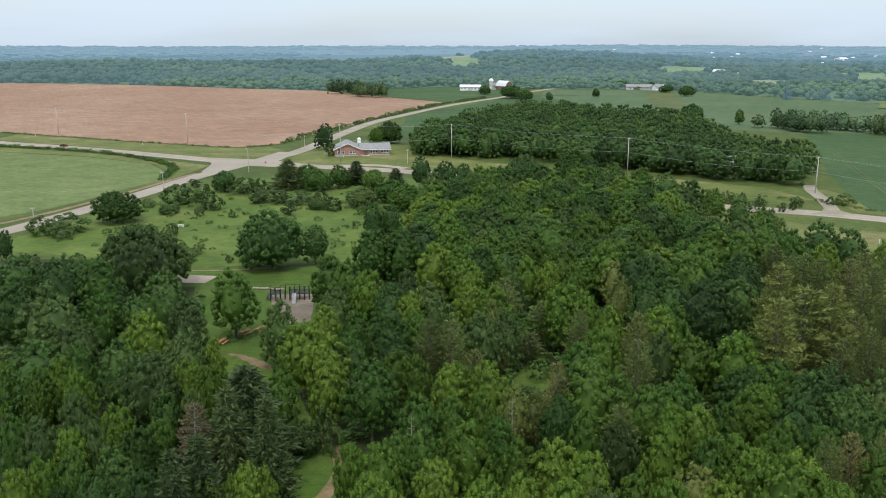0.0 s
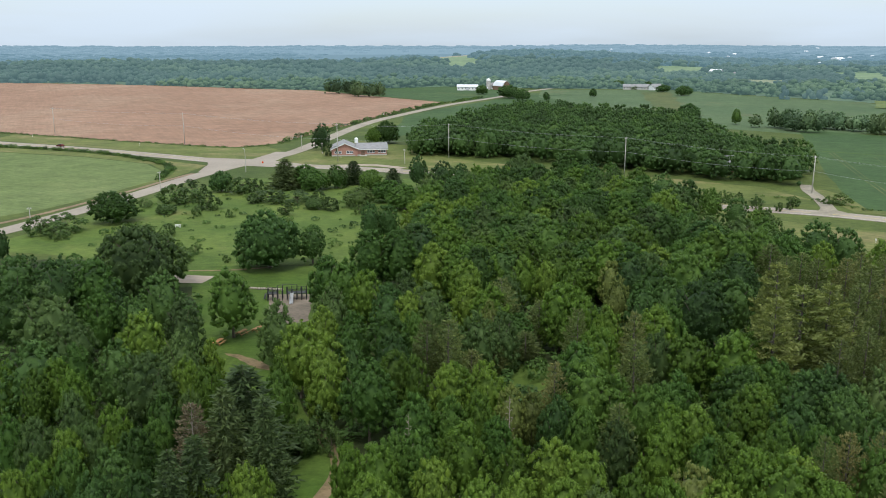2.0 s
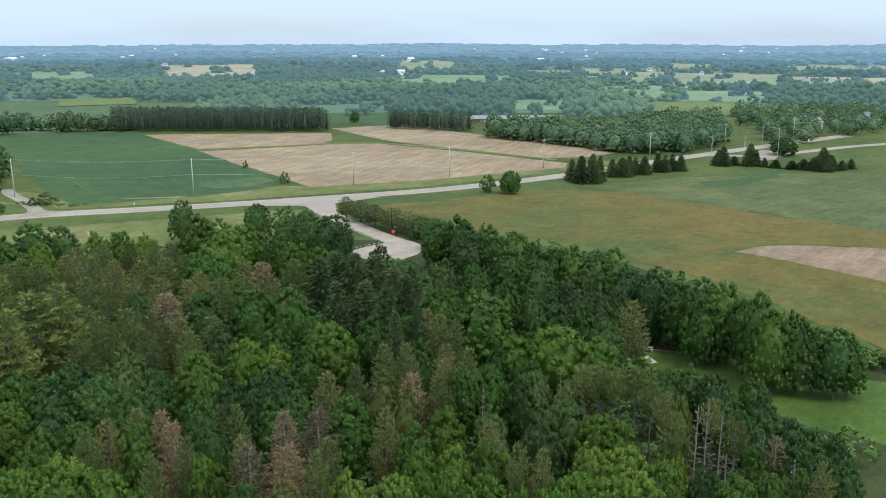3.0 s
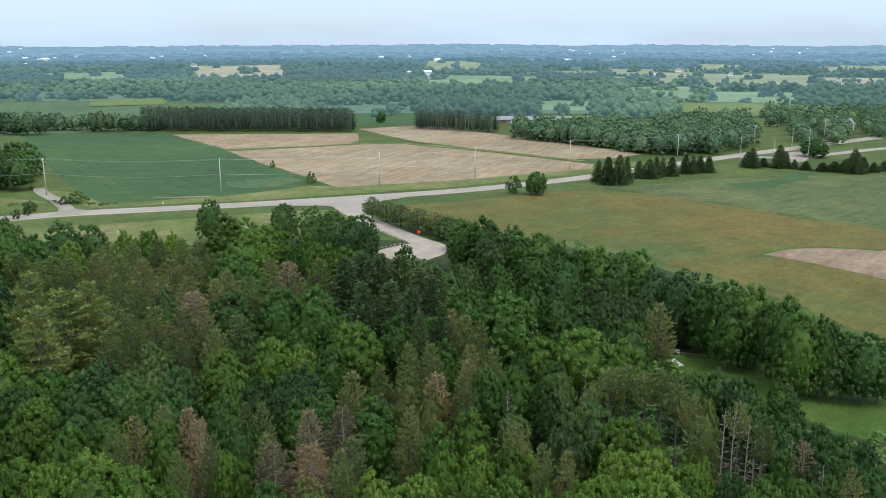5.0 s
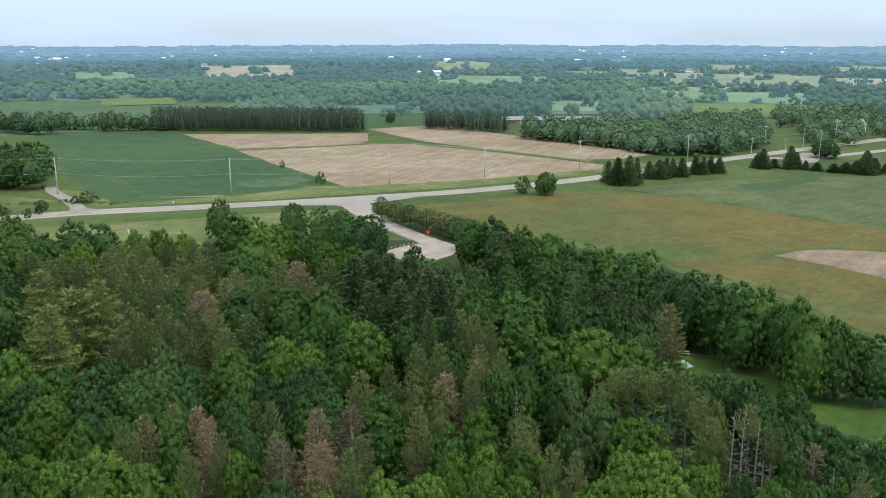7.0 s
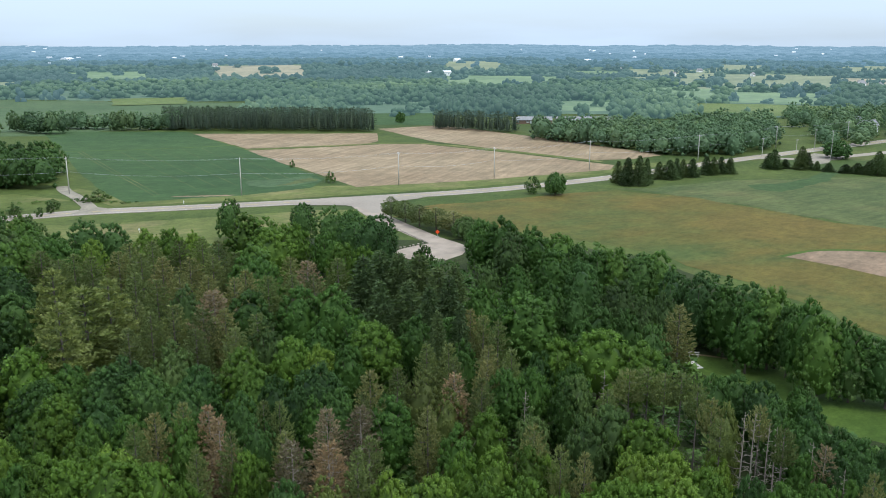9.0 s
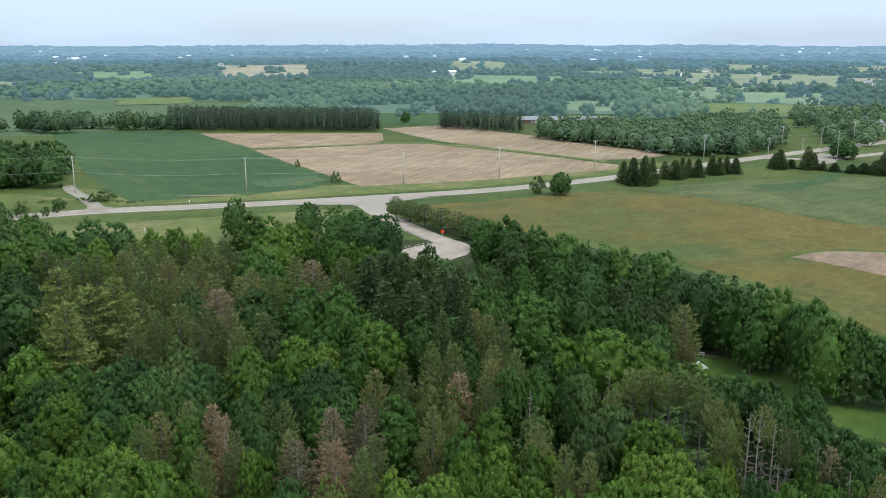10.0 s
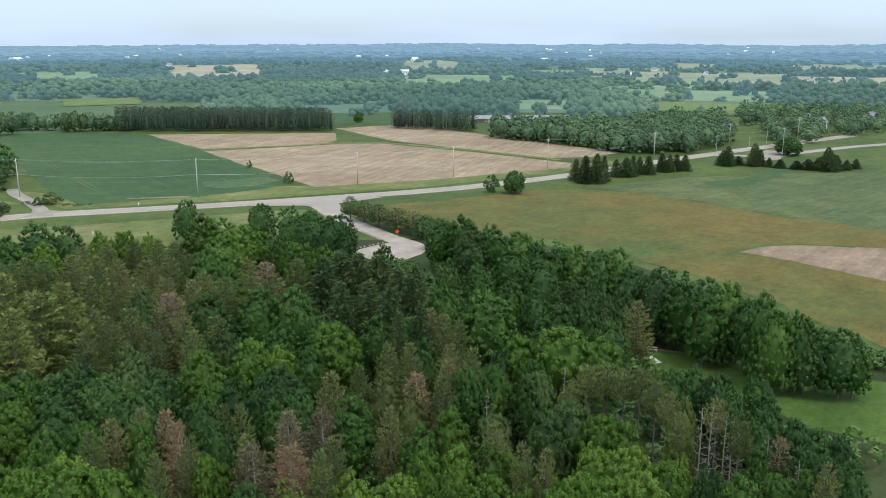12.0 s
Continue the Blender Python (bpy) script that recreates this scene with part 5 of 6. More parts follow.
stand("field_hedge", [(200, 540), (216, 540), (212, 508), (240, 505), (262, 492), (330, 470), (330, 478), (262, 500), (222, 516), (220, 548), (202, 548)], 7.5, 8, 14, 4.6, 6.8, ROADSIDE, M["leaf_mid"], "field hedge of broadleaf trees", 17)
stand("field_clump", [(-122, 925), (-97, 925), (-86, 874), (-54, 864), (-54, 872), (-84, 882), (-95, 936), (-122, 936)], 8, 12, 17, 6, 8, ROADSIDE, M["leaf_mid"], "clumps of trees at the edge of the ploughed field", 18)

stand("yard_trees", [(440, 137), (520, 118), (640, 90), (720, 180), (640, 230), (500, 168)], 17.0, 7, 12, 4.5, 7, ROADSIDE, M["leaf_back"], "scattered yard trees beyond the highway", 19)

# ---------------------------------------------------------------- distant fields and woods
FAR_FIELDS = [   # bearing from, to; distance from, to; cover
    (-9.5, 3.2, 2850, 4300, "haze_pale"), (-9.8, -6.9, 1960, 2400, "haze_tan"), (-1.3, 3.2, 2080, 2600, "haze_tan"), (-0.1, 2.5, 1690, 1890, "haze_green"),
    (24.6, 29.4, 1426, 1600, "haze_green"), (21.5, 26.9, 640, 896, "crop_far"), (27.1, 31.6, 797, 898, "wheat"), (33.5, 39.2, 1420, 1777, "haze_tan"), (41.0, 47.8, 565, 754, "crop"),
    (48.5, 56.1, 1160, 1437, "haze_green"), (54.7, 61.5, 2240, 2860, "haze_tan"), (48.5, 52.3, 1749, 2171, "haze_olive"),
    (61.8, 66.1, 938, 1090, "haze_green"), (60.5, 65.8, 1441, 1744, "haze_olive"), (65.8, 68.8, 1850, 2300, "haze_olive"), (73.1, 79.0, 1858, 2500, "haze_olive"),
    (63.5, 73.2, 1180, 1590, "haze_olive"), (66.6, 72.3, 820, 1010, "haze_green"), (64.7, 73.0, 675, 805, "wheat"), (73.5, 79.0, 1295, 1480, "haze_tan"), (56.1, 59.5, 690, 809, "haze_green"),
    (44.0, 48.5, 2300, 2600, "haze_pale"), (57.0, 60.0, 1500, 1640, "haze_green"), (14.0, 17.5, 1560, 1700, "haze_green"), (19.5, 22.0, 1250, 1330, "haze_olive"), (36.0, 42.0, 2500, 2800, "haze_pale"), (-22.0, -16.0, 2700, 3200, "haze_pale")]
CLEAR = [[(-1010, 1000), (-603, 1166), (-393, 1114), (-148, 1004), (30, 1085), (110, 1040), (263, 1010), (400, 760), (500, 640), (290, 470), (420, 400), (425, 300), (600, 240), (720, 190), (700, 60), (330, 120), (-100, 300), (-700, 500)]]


def far_sheet(name, d0, d1, nd, lift, material, label):
    """Open land in a ring, left out where the nearer fields lie."""
    me = polar_sheet(name, -180, 180, d0, d1, 1081, nd, lift, material)
    bm = bmesh.new()
    bm.from_mesh(me)
    cs = np.array([f.calc_center_median()[:2] for f in bm.faces])
    drop = inside(cs[:, 0], cs[:, 1], CLEAR[0])
    bmesh.ops.delete(bm, geom=[f for f, k in zip(list(bm.faces), drop) if k], context="FACES")
    bm.to_mesh(me)
    bm.free()
    return tagged(new(name, me), label, "land", kind="structure")


# sheets whose bluish emission stands in for haze over the land
far_sheet("backdrop_land_pasture", 660, 2460, 160, 0.25, M["far_floor"], "green open land between distant woods, haze painted in")
tagged(new("backdrop_land_horizon", polar_sheet("backdrop_land_horizon", -180, 180, 2450, 3600, 200, 20, 0.7, M["horizon_floor"])), "land towards the horizon, painted pale blue as haze", "land", kind="structure")
tagged(new("backdrop_land_skyline", polar_sheet("backdrop_land_skyline", -180, 180, 3600, 4975, 200, 20, 0.7, M["skyline_floor"])), "land along the horizon, painted pale blue as haze", "land", kind="structure")
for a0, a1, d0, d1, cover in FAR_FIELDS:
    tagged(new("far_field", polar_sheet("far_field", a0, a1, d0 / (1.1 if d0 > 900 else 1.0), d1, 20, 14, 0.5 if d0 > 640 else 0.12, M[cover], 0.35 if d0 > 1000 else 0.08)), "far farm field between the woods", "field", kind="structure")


def far_woods(name, d0, d1, width, depth, material, seed, label, protos=FAR, tall=(6.5, 12.0), a0=-36.0, a1=86.0, kind="stuff"):
    """Rows of tree clumps over the far land, sized by view angle; fields and the camera's sight lines to them left
    open.
    """
    rng = np.random.default_rng(seed)
    xs, ys, rs, hs = [], [], [], []
    d = d0
    while d < d1:
        n = int(radians(a1 - a0) / width)
        a = np.radians(a0) + (np.arange(n) + rng.uniform(0, 1, n)) * width
        dd = d * (1 + rng.uniform(-0.5, 0.5, n) * depth)
        x, y = dd * np.sin(a), dd * np.cos(a)
        keep = np.ones(n, bool)
        for poly in CLEAR:
            keep &= ~inside(x, y, poly)
        deg = np.degrees(a)
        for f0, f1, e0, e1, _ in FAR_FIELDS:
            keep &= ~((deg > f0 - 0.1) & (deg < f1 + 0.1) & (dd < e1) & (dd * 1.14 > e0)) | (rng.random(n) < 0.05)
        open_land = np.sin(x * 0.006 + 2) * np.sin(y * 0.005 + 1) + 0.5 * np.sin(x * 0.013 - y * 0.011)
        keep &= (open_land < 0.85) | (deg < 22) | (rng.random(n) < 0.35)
        xs.append(x[keep])
        ys.append(y[keep])
        rs.append(dd[keep] * width * rng.uniform(1.3, 2.3, keep.sum()))
        hs.append(rng.uniform(*tall, keep.sum()))
        d *= 1 + depth
    return wood(name, np.concatenate(xs), np.concatenate(ys), np.concatenate(hs), np.concatenate(rs), protos, material, label, rng=rng, kind=kind, drift=0.65)


# one distance band each, with its own strength of painted haze
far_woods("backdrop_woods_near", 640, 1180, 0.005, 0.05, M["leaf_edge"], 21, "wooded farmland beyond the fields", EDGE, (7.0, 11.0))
far_woods("backdrop_woods", 1180, 1750, 0.0042, 0.06, M["leaf_far"], 22, "distant woods, tinted blue-green by painted haze", tall=(7.5, 13.0))
far_woods("backdrop_woods_distant", 1750, 2600, 0.0038, 0.075, M["leaf_distant"], 24, "farther woods, tinted blue-green by painted haze", tall=(7.5, 13.0))
far_woods("backdrop_woods_ridge", 2600, 3600, 0.0036, 0.11, M["leaf_horizon"], 23, "wooded ridge along the horizon, painted pale blue as haze", RIDGE, (5.0, 9.0), kind="structure")
far_woods("backdrop_woods_skyline", 3600, 4900, 0.0032, 0.1, M["leaf_skyline"], 25, "wooded skyline, painted pale blue as haze", RIDGE, (4.0, 7.5), kind="structure")

rng = np.random.default_rng(31)      # hedgerows between the far fields
hx, hy = [], []
for a0, a1, d in ((60.5, 66, 1415), (62.5, 70, 1640), (65.5, 73, 1030), (66.3, 69.2, 832), (70.2, 73, 935), (63, 72, 1120), (69, 76, 1790), (66, 69.5, 2330), (61, 64, 1780), (57, 60.5, 1480), (73, 78, 1250), (71, 78, 1560), (22, 27, 905), (49, 56, 1460), (52, 57, 1120)):
    n = int(radians(a1 - a0) * d / 9)
    a = np.radians(np.linspace(a0, a1, n)) + rng.normal(0, 0.001, n)
    dd = d * (1 + 0.012 * np.sin(a * 60) + rng.normal(0, 0.006, n))
    k = np.sin(a * 170 + d) > -0.55
    hx.append((dd * np.sin(a))[k])
    hy.append((dd * np.cos(a))[k])
hx, hy = np.concatenate(hx), np.concatenate(hy)
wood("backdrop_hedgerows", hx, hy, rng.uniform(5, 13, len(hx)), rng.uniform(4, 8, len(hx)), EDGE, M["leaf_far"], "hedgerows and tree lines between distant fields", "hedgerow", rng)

# ---------------------------------------------------------------- power line along the highway
def utility_pole(x, y, h, turn, label, arm=1.2, group="power line poles"):
    thing = empty("utility_pole", pose(x, y, 0, 0, 0, turn), label, "utility pole", group)
    bm = bmesh.new()
    tube(bm, [(0, 0, -0.3), (0, 0, h * 0.5), (0, 0, h)], [0.2, 0.17, 0.13], 10)
    part("post", bm, M["pole_wood"], thing, smooth=True)
    bm = bmesh.new()
    box(bm, -arm, -0.06, h - 0.75, arm, 0.06, h - 0.6)
    part("crossarm", bm, M["pole_wood"], thing)
    for s in (-arm * 0.9, 0.28, arm * 0.9):
        bm = bmesh.new()
        tube(bm, [(s, 0.0, h - 0.6), (s, 0, h - 0.5), (s, 0, h - 0.42), (s, 0, h - 0.3)], [0.05, 0.09, 0.09, 0.03], 8)
        part("insulator", bm, M["grey_plastic"], thing, "grey porcelain insulator")
    bm = bmesh.new()
    tube(bm, [(0.1, -0.16, h * 0.57), (0.1, -0.16, h * 0.62)], [0.1, 0.1], 6)
    part("cable_clamp", bm, M["metal"], thing)
    return thing


LINE = [(-231, 507, 16), (-137.5, 453.5, 17), (-46.8, 383.2, 17.5), (4, 398, 16), (76.7, 347.8, 15), (133.5, 298, 13.5), (172.5, 249, 13.5), (226.5, 224, 12.5), (263, 206.5, 12.5), (309, 191, 12.5), (367, 169, 12), (438, 160, 11.5), (498, 143, 11)]
for i, (x, y, h) in enumerate(LINE):
    a, b = LINE[max(0, i - 1)], LINE[min(len(LINE) - 1, i + 1)]
    utility_pole(x, y, h, math.degrees(math.atan2(b[1] - a[1], b[0] - a[0])) + 90, "tall weathered wooden power pole beside the highway")
for i, (a, b) in enumerate(zip(LINE, LINE[1:])):
    t = math.atan2(b[1] - a[1], b[0] - a[0])
    nx, ny = -math.sin(t), math.cos(t)
    span = empty("power_cable", pose(a[0], a[1], 0), "sagging power and telephone cables between poles", "cable", "power line cables")
    for off, za, zb, rad, sag in ((-1.08, a[2] - 0.3, b[2] - 0.3, 0.011, 1.0), (0.28, a[2] - 0.3, b[2] - 0.3, 0.011, 1.0), (1.08, a[2] - 0.3, b[2] - 0.3, 0.011, 1.0), (0.1, a[2] * 0.59, b[2] * 0.59, 0.028, 1.3)):
        bm = bmesh.new()
        pts = []
        for k in range(13):
            u = k / 12
            pts.append(((b[0] - a[0]) * u + nx * off, (b[1] - a[1]) * u + ny * off, za + (zb - za) * u - sag * 4 * u * (1 - u)))
        tube(bm, pts, [rad] * 13, 5, False)
        part("strand", bm, M["wire"], span)


def short_pole(x, y, h, turn, lamp=False):
    thing = empty("street_lamp" if lamp else "service_pole", pose(x, y, 0, 0, 0, turn), "grey roadside lamp pole at the junction" if lamp else "short wooden service pole with a crossarm", "street lamp" if lamp else "utility pole")
    bm = bmesh.new()
    tube(bm, [(0, 0, -0.2), (0, 0, h)], [0.14, 0.1], 8)
    part("post", bm, M["pole_wood"], thing)
    bm = bmesh.new()
    if lamp:
        tube(bm, [(0, 0, h - 0.5), (0.9, 0, h), (1.9, 0, h + 0.1)], [0.05, 0.045, 0.04], 6)
        part("bracket", bm, M["metal"], thing)
        bm = bmesh.new()
        box(bm, 1.7, -0.16, h - 0.05, 2.4, 0.16, h + 0.14)
        bmesh.ops.bevel(bm, geom=bm.edges[:], offset=0.04, segments=2, affect="EDGES")
        part("lamp_head", bm, M["grey_plastic"], thing)
    else:
        box(bm, -0.6, -0.05, h - 0.45, 0.6, 0.05, h - 0.33)
        part("crossarm", bm, M["pole_wood"], thing)
        for s in (-0.5, 0.5):
            bm = bmesh.new()
            tube(bm, [(s, 0, h - 0.3), (s, 0, h - 0.02)], [0.08, 0.05], 6)
            part("insulator", bm, M["grey_plastic"], thing)


for x, y, h, a in ((-103.9, 309, 6.6, 20), (-118, 237.5, 6.8, 20), (-71.2, 432.8, 7, 60), (-16, 377, 6.5, -20), (-57.9, 412, 5.5, 10), (399, 151.8, 9, -60), (432, 147.4, 6, -60), (447.8, 143.9, 10, -60), (406.3, 122.9, 14, -50)):
    short_pole(x, y, h, a)
short_pole(-81.8, 351.7, 9.6, 120, True)


# ---------------------------------------------------------------- buildings
def gable_block(thing, x0, x1, y0, y1, eave, ridge, along, wall, roof, over=0.5, names=("wall", "roof")):
    """Four walls with gables, and a thick roof of two slopes."""
    bm = bmesh.new()
    th = 0.3
    cx, cy = (x0 + x1) / 2, (y0 + y1) / 2
    if along == "x":
        prof = [(y0, 0), (y1, 0), (y1, eave), (cy, ridge), (y0, eave)]
        ends = [[bm.verts.new((x, a, b)) for a, b in prof] for x in (x0, x1)]
    else:
        prof = [(x0, 0), (x1, 0), (x1, eave), (cx, ridge), (x0, eave)]
        ends = [[bm.verts.new((a, y, b)) for a, b in prof] for y in (y0, y1)]
    bm.faces.new(ends[0])
    bm.faces.new(ends[1][::-1])
    for i in (0, 1, 4):
        j = (i + 1) % 5
        bm.faces.new((ends[0][i], ends[0][j], ends[1][j], ends[1][i]))
    for i in (2, 3):
        bm.faces.new((ends[0][i], ends[0][i + 1], ends[1][i + 1], ends[1][i]))
    w = part(names[0], bm, wall, thing)
    bm = bmesh.new()
    half = ((y1 - y0) if along == "x" else (x1 - x0)) / 2
    sl = (ridge - eave) / half
    drop = over * sl
    for s in (-1, 1):
        q = [(s * (half + over), eave - drop), (0, ridge), (0, ridge + th), (s * (half + over), eave - drop + th)]
        if along == "x":
            e = [[bm.verts.new((x, cy + a, b + 0.02)) for a, b in q] for x in (x0 - over, x1 + over)]
        else:
            e = [[bm.verts.new((cx + a, y, b + 0.02)) for a, b in q] for y in (y0 - over, y1 + over)]
        bm.faces.new(e[0])
        bm.faces.new(e[1][::-1])
        for i in range(4):
            bm.faces.new((e[0][i], e[0][(i + 1) % 4], e[1][(i + 1) % 4], e[1][i]))
    r = part(names[1], bm, roof, thing)
    return w, r


def window(thing, x, y, z, w, h, face="front", panes=2):
    """A window standing slightly proud of the wall: frame, glass, sill."""
    ob = new("window")
    ob.parent = thing
    ob.matrix_basis = pose(x, y, z, 0, 0, 0 if face == "front" else 90)
    bm = bmesh.new()
    t = 0.12
    for a in ((-w / 2, 0, -w / 2 + t, h), (w / 2 - t, 0, w / 2, h), (-w / 2 + t, 0, w / 2 - t, t), (-w / 2 + t, h - t, w / 2 - t, h)):
        box(bm, a[0], -0.07, a[1], a[2], 0.05, a[3])
    for k in range(1, panes):
        c = -w / 2 + w * k / panes
        box(bm, c - 0.05, -0.06, t, c + 0.05, 0.04, h - t)
    part("frame", bm, M["white"], ob, "white window frame")
    bm = bmesh.new()
    box(bm, -w / 2 + t, -0.02, t, w / 2 - t, 0.02, h - t)
    part("pane", bm, M["glass"], ob)
    bm = bmesh.new()
    box(bm, -w / 2 - 0.1, -0.16, -0.1, w / 2 + 0.1, 0.05, -0.002)
    part("sill", bm, M["white"], ob)


def brick_school():
    s = empty("school_building", pose(-52.0, 402.5, 0, 0, 0, 8), "low red brick building with grey gable roofs", "building")
    gable_block(s, 0, 12.6, 0, 17, 3.3, 6.0, "y", M["brick"], M["grey_roof"], 0.6)
    gable_block(s, 12.6, 26.5, 1.6, 13.5, 3.2, 5.2, "x", M["brick"], M["grey_roof"], 0.7, ("wing_wall", "wing_roof"))
    bm = bmesh.new()
    for k in (-1, 1):
        m = Matrix.Translation((6.3, -0.62, 6.16)) @ Matrix.Rotation(k * math.atan2(2.7, 6.3), 4, "Y")
        box(bm, -0.02 if k > 0 else -7.6, -0.06, -0.22, 7.6 if k > 0 else 0.02, 0.06, 0.12, m)
    part("bargeboard", bm, M["white"], s, "white gable trim")
    bm = bmesh.new()
    box(bm, 12.7, 0.78, 2.75, 27.2, 0.9, 3.1)
    part("fascia", bm, M["white"], s, "white eave board")
    bm = bmesh.new()
    box(bm, -0.05, -0.05, 0, 12.65, -0.003, 0.6)
    box(bm, 12.66, 1.55, 0, 26.55, 1.597, 0.6)
    part("plinth", bm, M["concrete"], s)
    cup = new("cupola")
    cup.parent = s
    cup.matrix_basis = pose(12.2, 9.0, 5.2)
    bm = bmesh.new()
    box(bm, -0.8, -0.8, 0, 0.8, 0.8, 2.0)
    part("louvre_box", bm, M["white"], cup)
    bm = bmesh.new()
    v = [bm.verts.new(p) for p in ((-1, -1, 2.0), (1, -1, 2.0), (1, 1, 2.0), (-1, 1, 2.0), (0, 0, 2.9))]
    for q in ((0, 1, 4), (1, 2, 4), (2, 3, 4), (3, 0, 4), (3, 2, 1, 0)):
        bm.faces.new([v[i] for i in q])
    part("cupola_roof", bm, M["white"], cup)
    for x in (3.0, 8.6):
        for k in (-0.85, 0.85):
            window(s, x + k, -0.003, 1.2, 1.55, 1.35)
    for x in (17.6, 18.9, 20.2, 22.8, 24.2, 25.4):
        window(s, x, 1.597, 1.2, 1.15, 1.35, panes=1)
    bm = bmesh.new()
    box(bm, 14.0, 1.5, 0.1, 15.9, 1.597, 2.3)
    part("entrance_door", bm, M["barnwood"], s, "dark brown double door")
    bm = bmesh.new()
    box(bm, 13.2, -1.2, 0, 16.8, 1.5, 0.16)
    part("step", bm, M["concrete"], s)
    bm = bmesh.new()
    box(bm, 11.2, -1.5, 0.0, 12.0, -0.9, 1.6)
    part("planter_wall", bm, M["brick"], s)


brick_school()


def barn(x, y, turn, w, d, eave, ridge, wall, roof, label, name="barn", doors=True, wins=0):
    b = empty(name, pose(x, y, float(ground_z(x, y)), 0, 0, turn), label, name.replace("_", " "))
    gable_block(b, -w / 2, w / 2, -d / 2, d / 2, eave, ridge, "x", wall, roof, 0.5)
    if doors:
        bm = bmesh.new()
        box(bm, -1.8, -d / 2 - 0.08, 0.05, 1.8, -d / 2 - 0.004, eave * 0.85)
        part("sliding_door", bm, M["grey_plastic"], b)
    for k in range(wins):
        window(b, -w / 2 + w * (k + 0.5) / wins, -d / 2 - 0.004, eave * 0.4, min(1.6, w / wins * 0.6), eave * 0.4)
    return b


def gambrel_barn(x, y, turn):
    b = empty("gambrel_barn", pose(x, y, 0, 0, 0, turn), "big old barn with a white gambrel roof", "barn")
    w, d = 11.0, 18.0
    prof = [(-w / 2, 0), (w / 2, 0), (w / 2, 5), (w / 2 * 0.62, 9), (0, 11), (-w / 2 * 0.62, 9), (-w / 2, 5)]
    bm = bmesh.new()
    e = [[bm.verts.new((px, py, pz)) for px, pz in prof] for py in (-d / 2, d / 2)]
    bm.faces.new(e[0])
    bm.faces.new(e[1][::-1])
    for i in range(7):
        bm.faces.new((e[0][i], e[0][(i + 1) % 7], e[1][(i + 1) % 7], e[1][i]))
    part("wall", bm, M["barnwood"], b)
    bm = bmesh.new()
    for i in range(2, 6):
        p, q = prof[i], prof[i + 1]
        o = [bm.verts.new((px * 1.05, py, pz + lift)) for lift in (0.03, 0.25) for (px, pz) in (p, q) for py in (-d / 2 - 0.5, d / 2 + 0.5)]
        for f in ((0, 1, 3, 2), (4, 6, 7, 5), (0, 4, 5, 1), (2, 3, 7, 6), (0, 2, 6, 4), (1, 5, 7, 3)):
            bm.faces.new([o[k] for k in f])
    part("roof", bm, M["tin"], b, "white metal gambrel roof")
    bm = bmesh.new()
    box(bm, -2, -d / 2 - 0.1, 0, 2, -d / 2 - 0.004, 4)
    part("barn_door", bm, M["barnwood"], b)


def silo(x, y, h, r):
    s = empty("silo", pose(x, y, 0), "concrete silo with a pale domed cap", "silo")
    bm = bmesh.new()
    tube(bm, [(0, 0, 0), (0, 0, h)], [r, r], 20)
    part("drum", bm, M["concrete"], s)
    bm = bmesh.new()
    tube(bm, [(0, 0, h + 0.02), (0, 0, h + r * 0.45), (0, 0, h + r * 0.8), (0, 0, h + r)], [r * 1.03, r * 0.88, r * 0.55, r * 0.1], 20)
    part("dome", bm, M["white"], s, "white dome cap")
    for k in range(5):
        bm = bmesh.new()
        z = h * (k + 0.5) / 5
        tube(bm, [(0, 0, z), (0, 0, z + 0.12)], [r + 0.04, r + 0.04], 20)
        part("hoop", bm, M["metal"], s)


barn(32, 1000, -4, 24, 11, 4.2, 6.4, M["white"], M["tin"], "long white pole barn with a pale metal roof", "pole_barn", wins=6)
barn(49, 990, -4, 11, 8, 2.8, 3.8, M["barnwood"], M["tin"], "low grey farm shed", "farm_shed")
gambrel_barn(72, 1005, 35)
silo(57, 1012, 11, 2.6)
barn(62, 1022, 20, 12, 9, 4.5, 7.5, M["white"], M["grey_roof"], "white farmhouse behind the barns", "farmhouse", False, 4)
barn(232, 1012, -12, 30, 12, 3.4, 6.0, M["concrete"], M["grey_roof"], "long pale farm building with many windows", "farm_building", False, 9)
barn(252, 1000, 20, 12, 10, 4, 7, M["white"], M["grey_roof"], "small white farmhouse beside the long building", "farmhouse", False, 3)
barn(121.5, 354, 20, 11, 8, 3.4, 6.2, M["barnwood"], M["grey_roof"], "grey-roofed house hidden in the woods", "house", False, 3)
barn(1070, 962, -45, 42, 20, 6, 8.5, M["white"], M["tin"], "large white industrial building in the distance", "warehouse", True, 5)
barn(1040, 985, -45, 16, 12, 5, 7, M["white"], M["tin"], "white outbuilding in the distance", "warehouse")
for x, y, t, w in ((470, 337, -52, 26), (487, 317, -52, 20), (499, 303, -52, 18)):
    barn(x, y, t, w, 9, 2.6, 4.4, M["barnwood"], M["grey_roof"], "long low grey-roofed shed among the trees", "shed", True, 4)
rnd = random.Random(5)
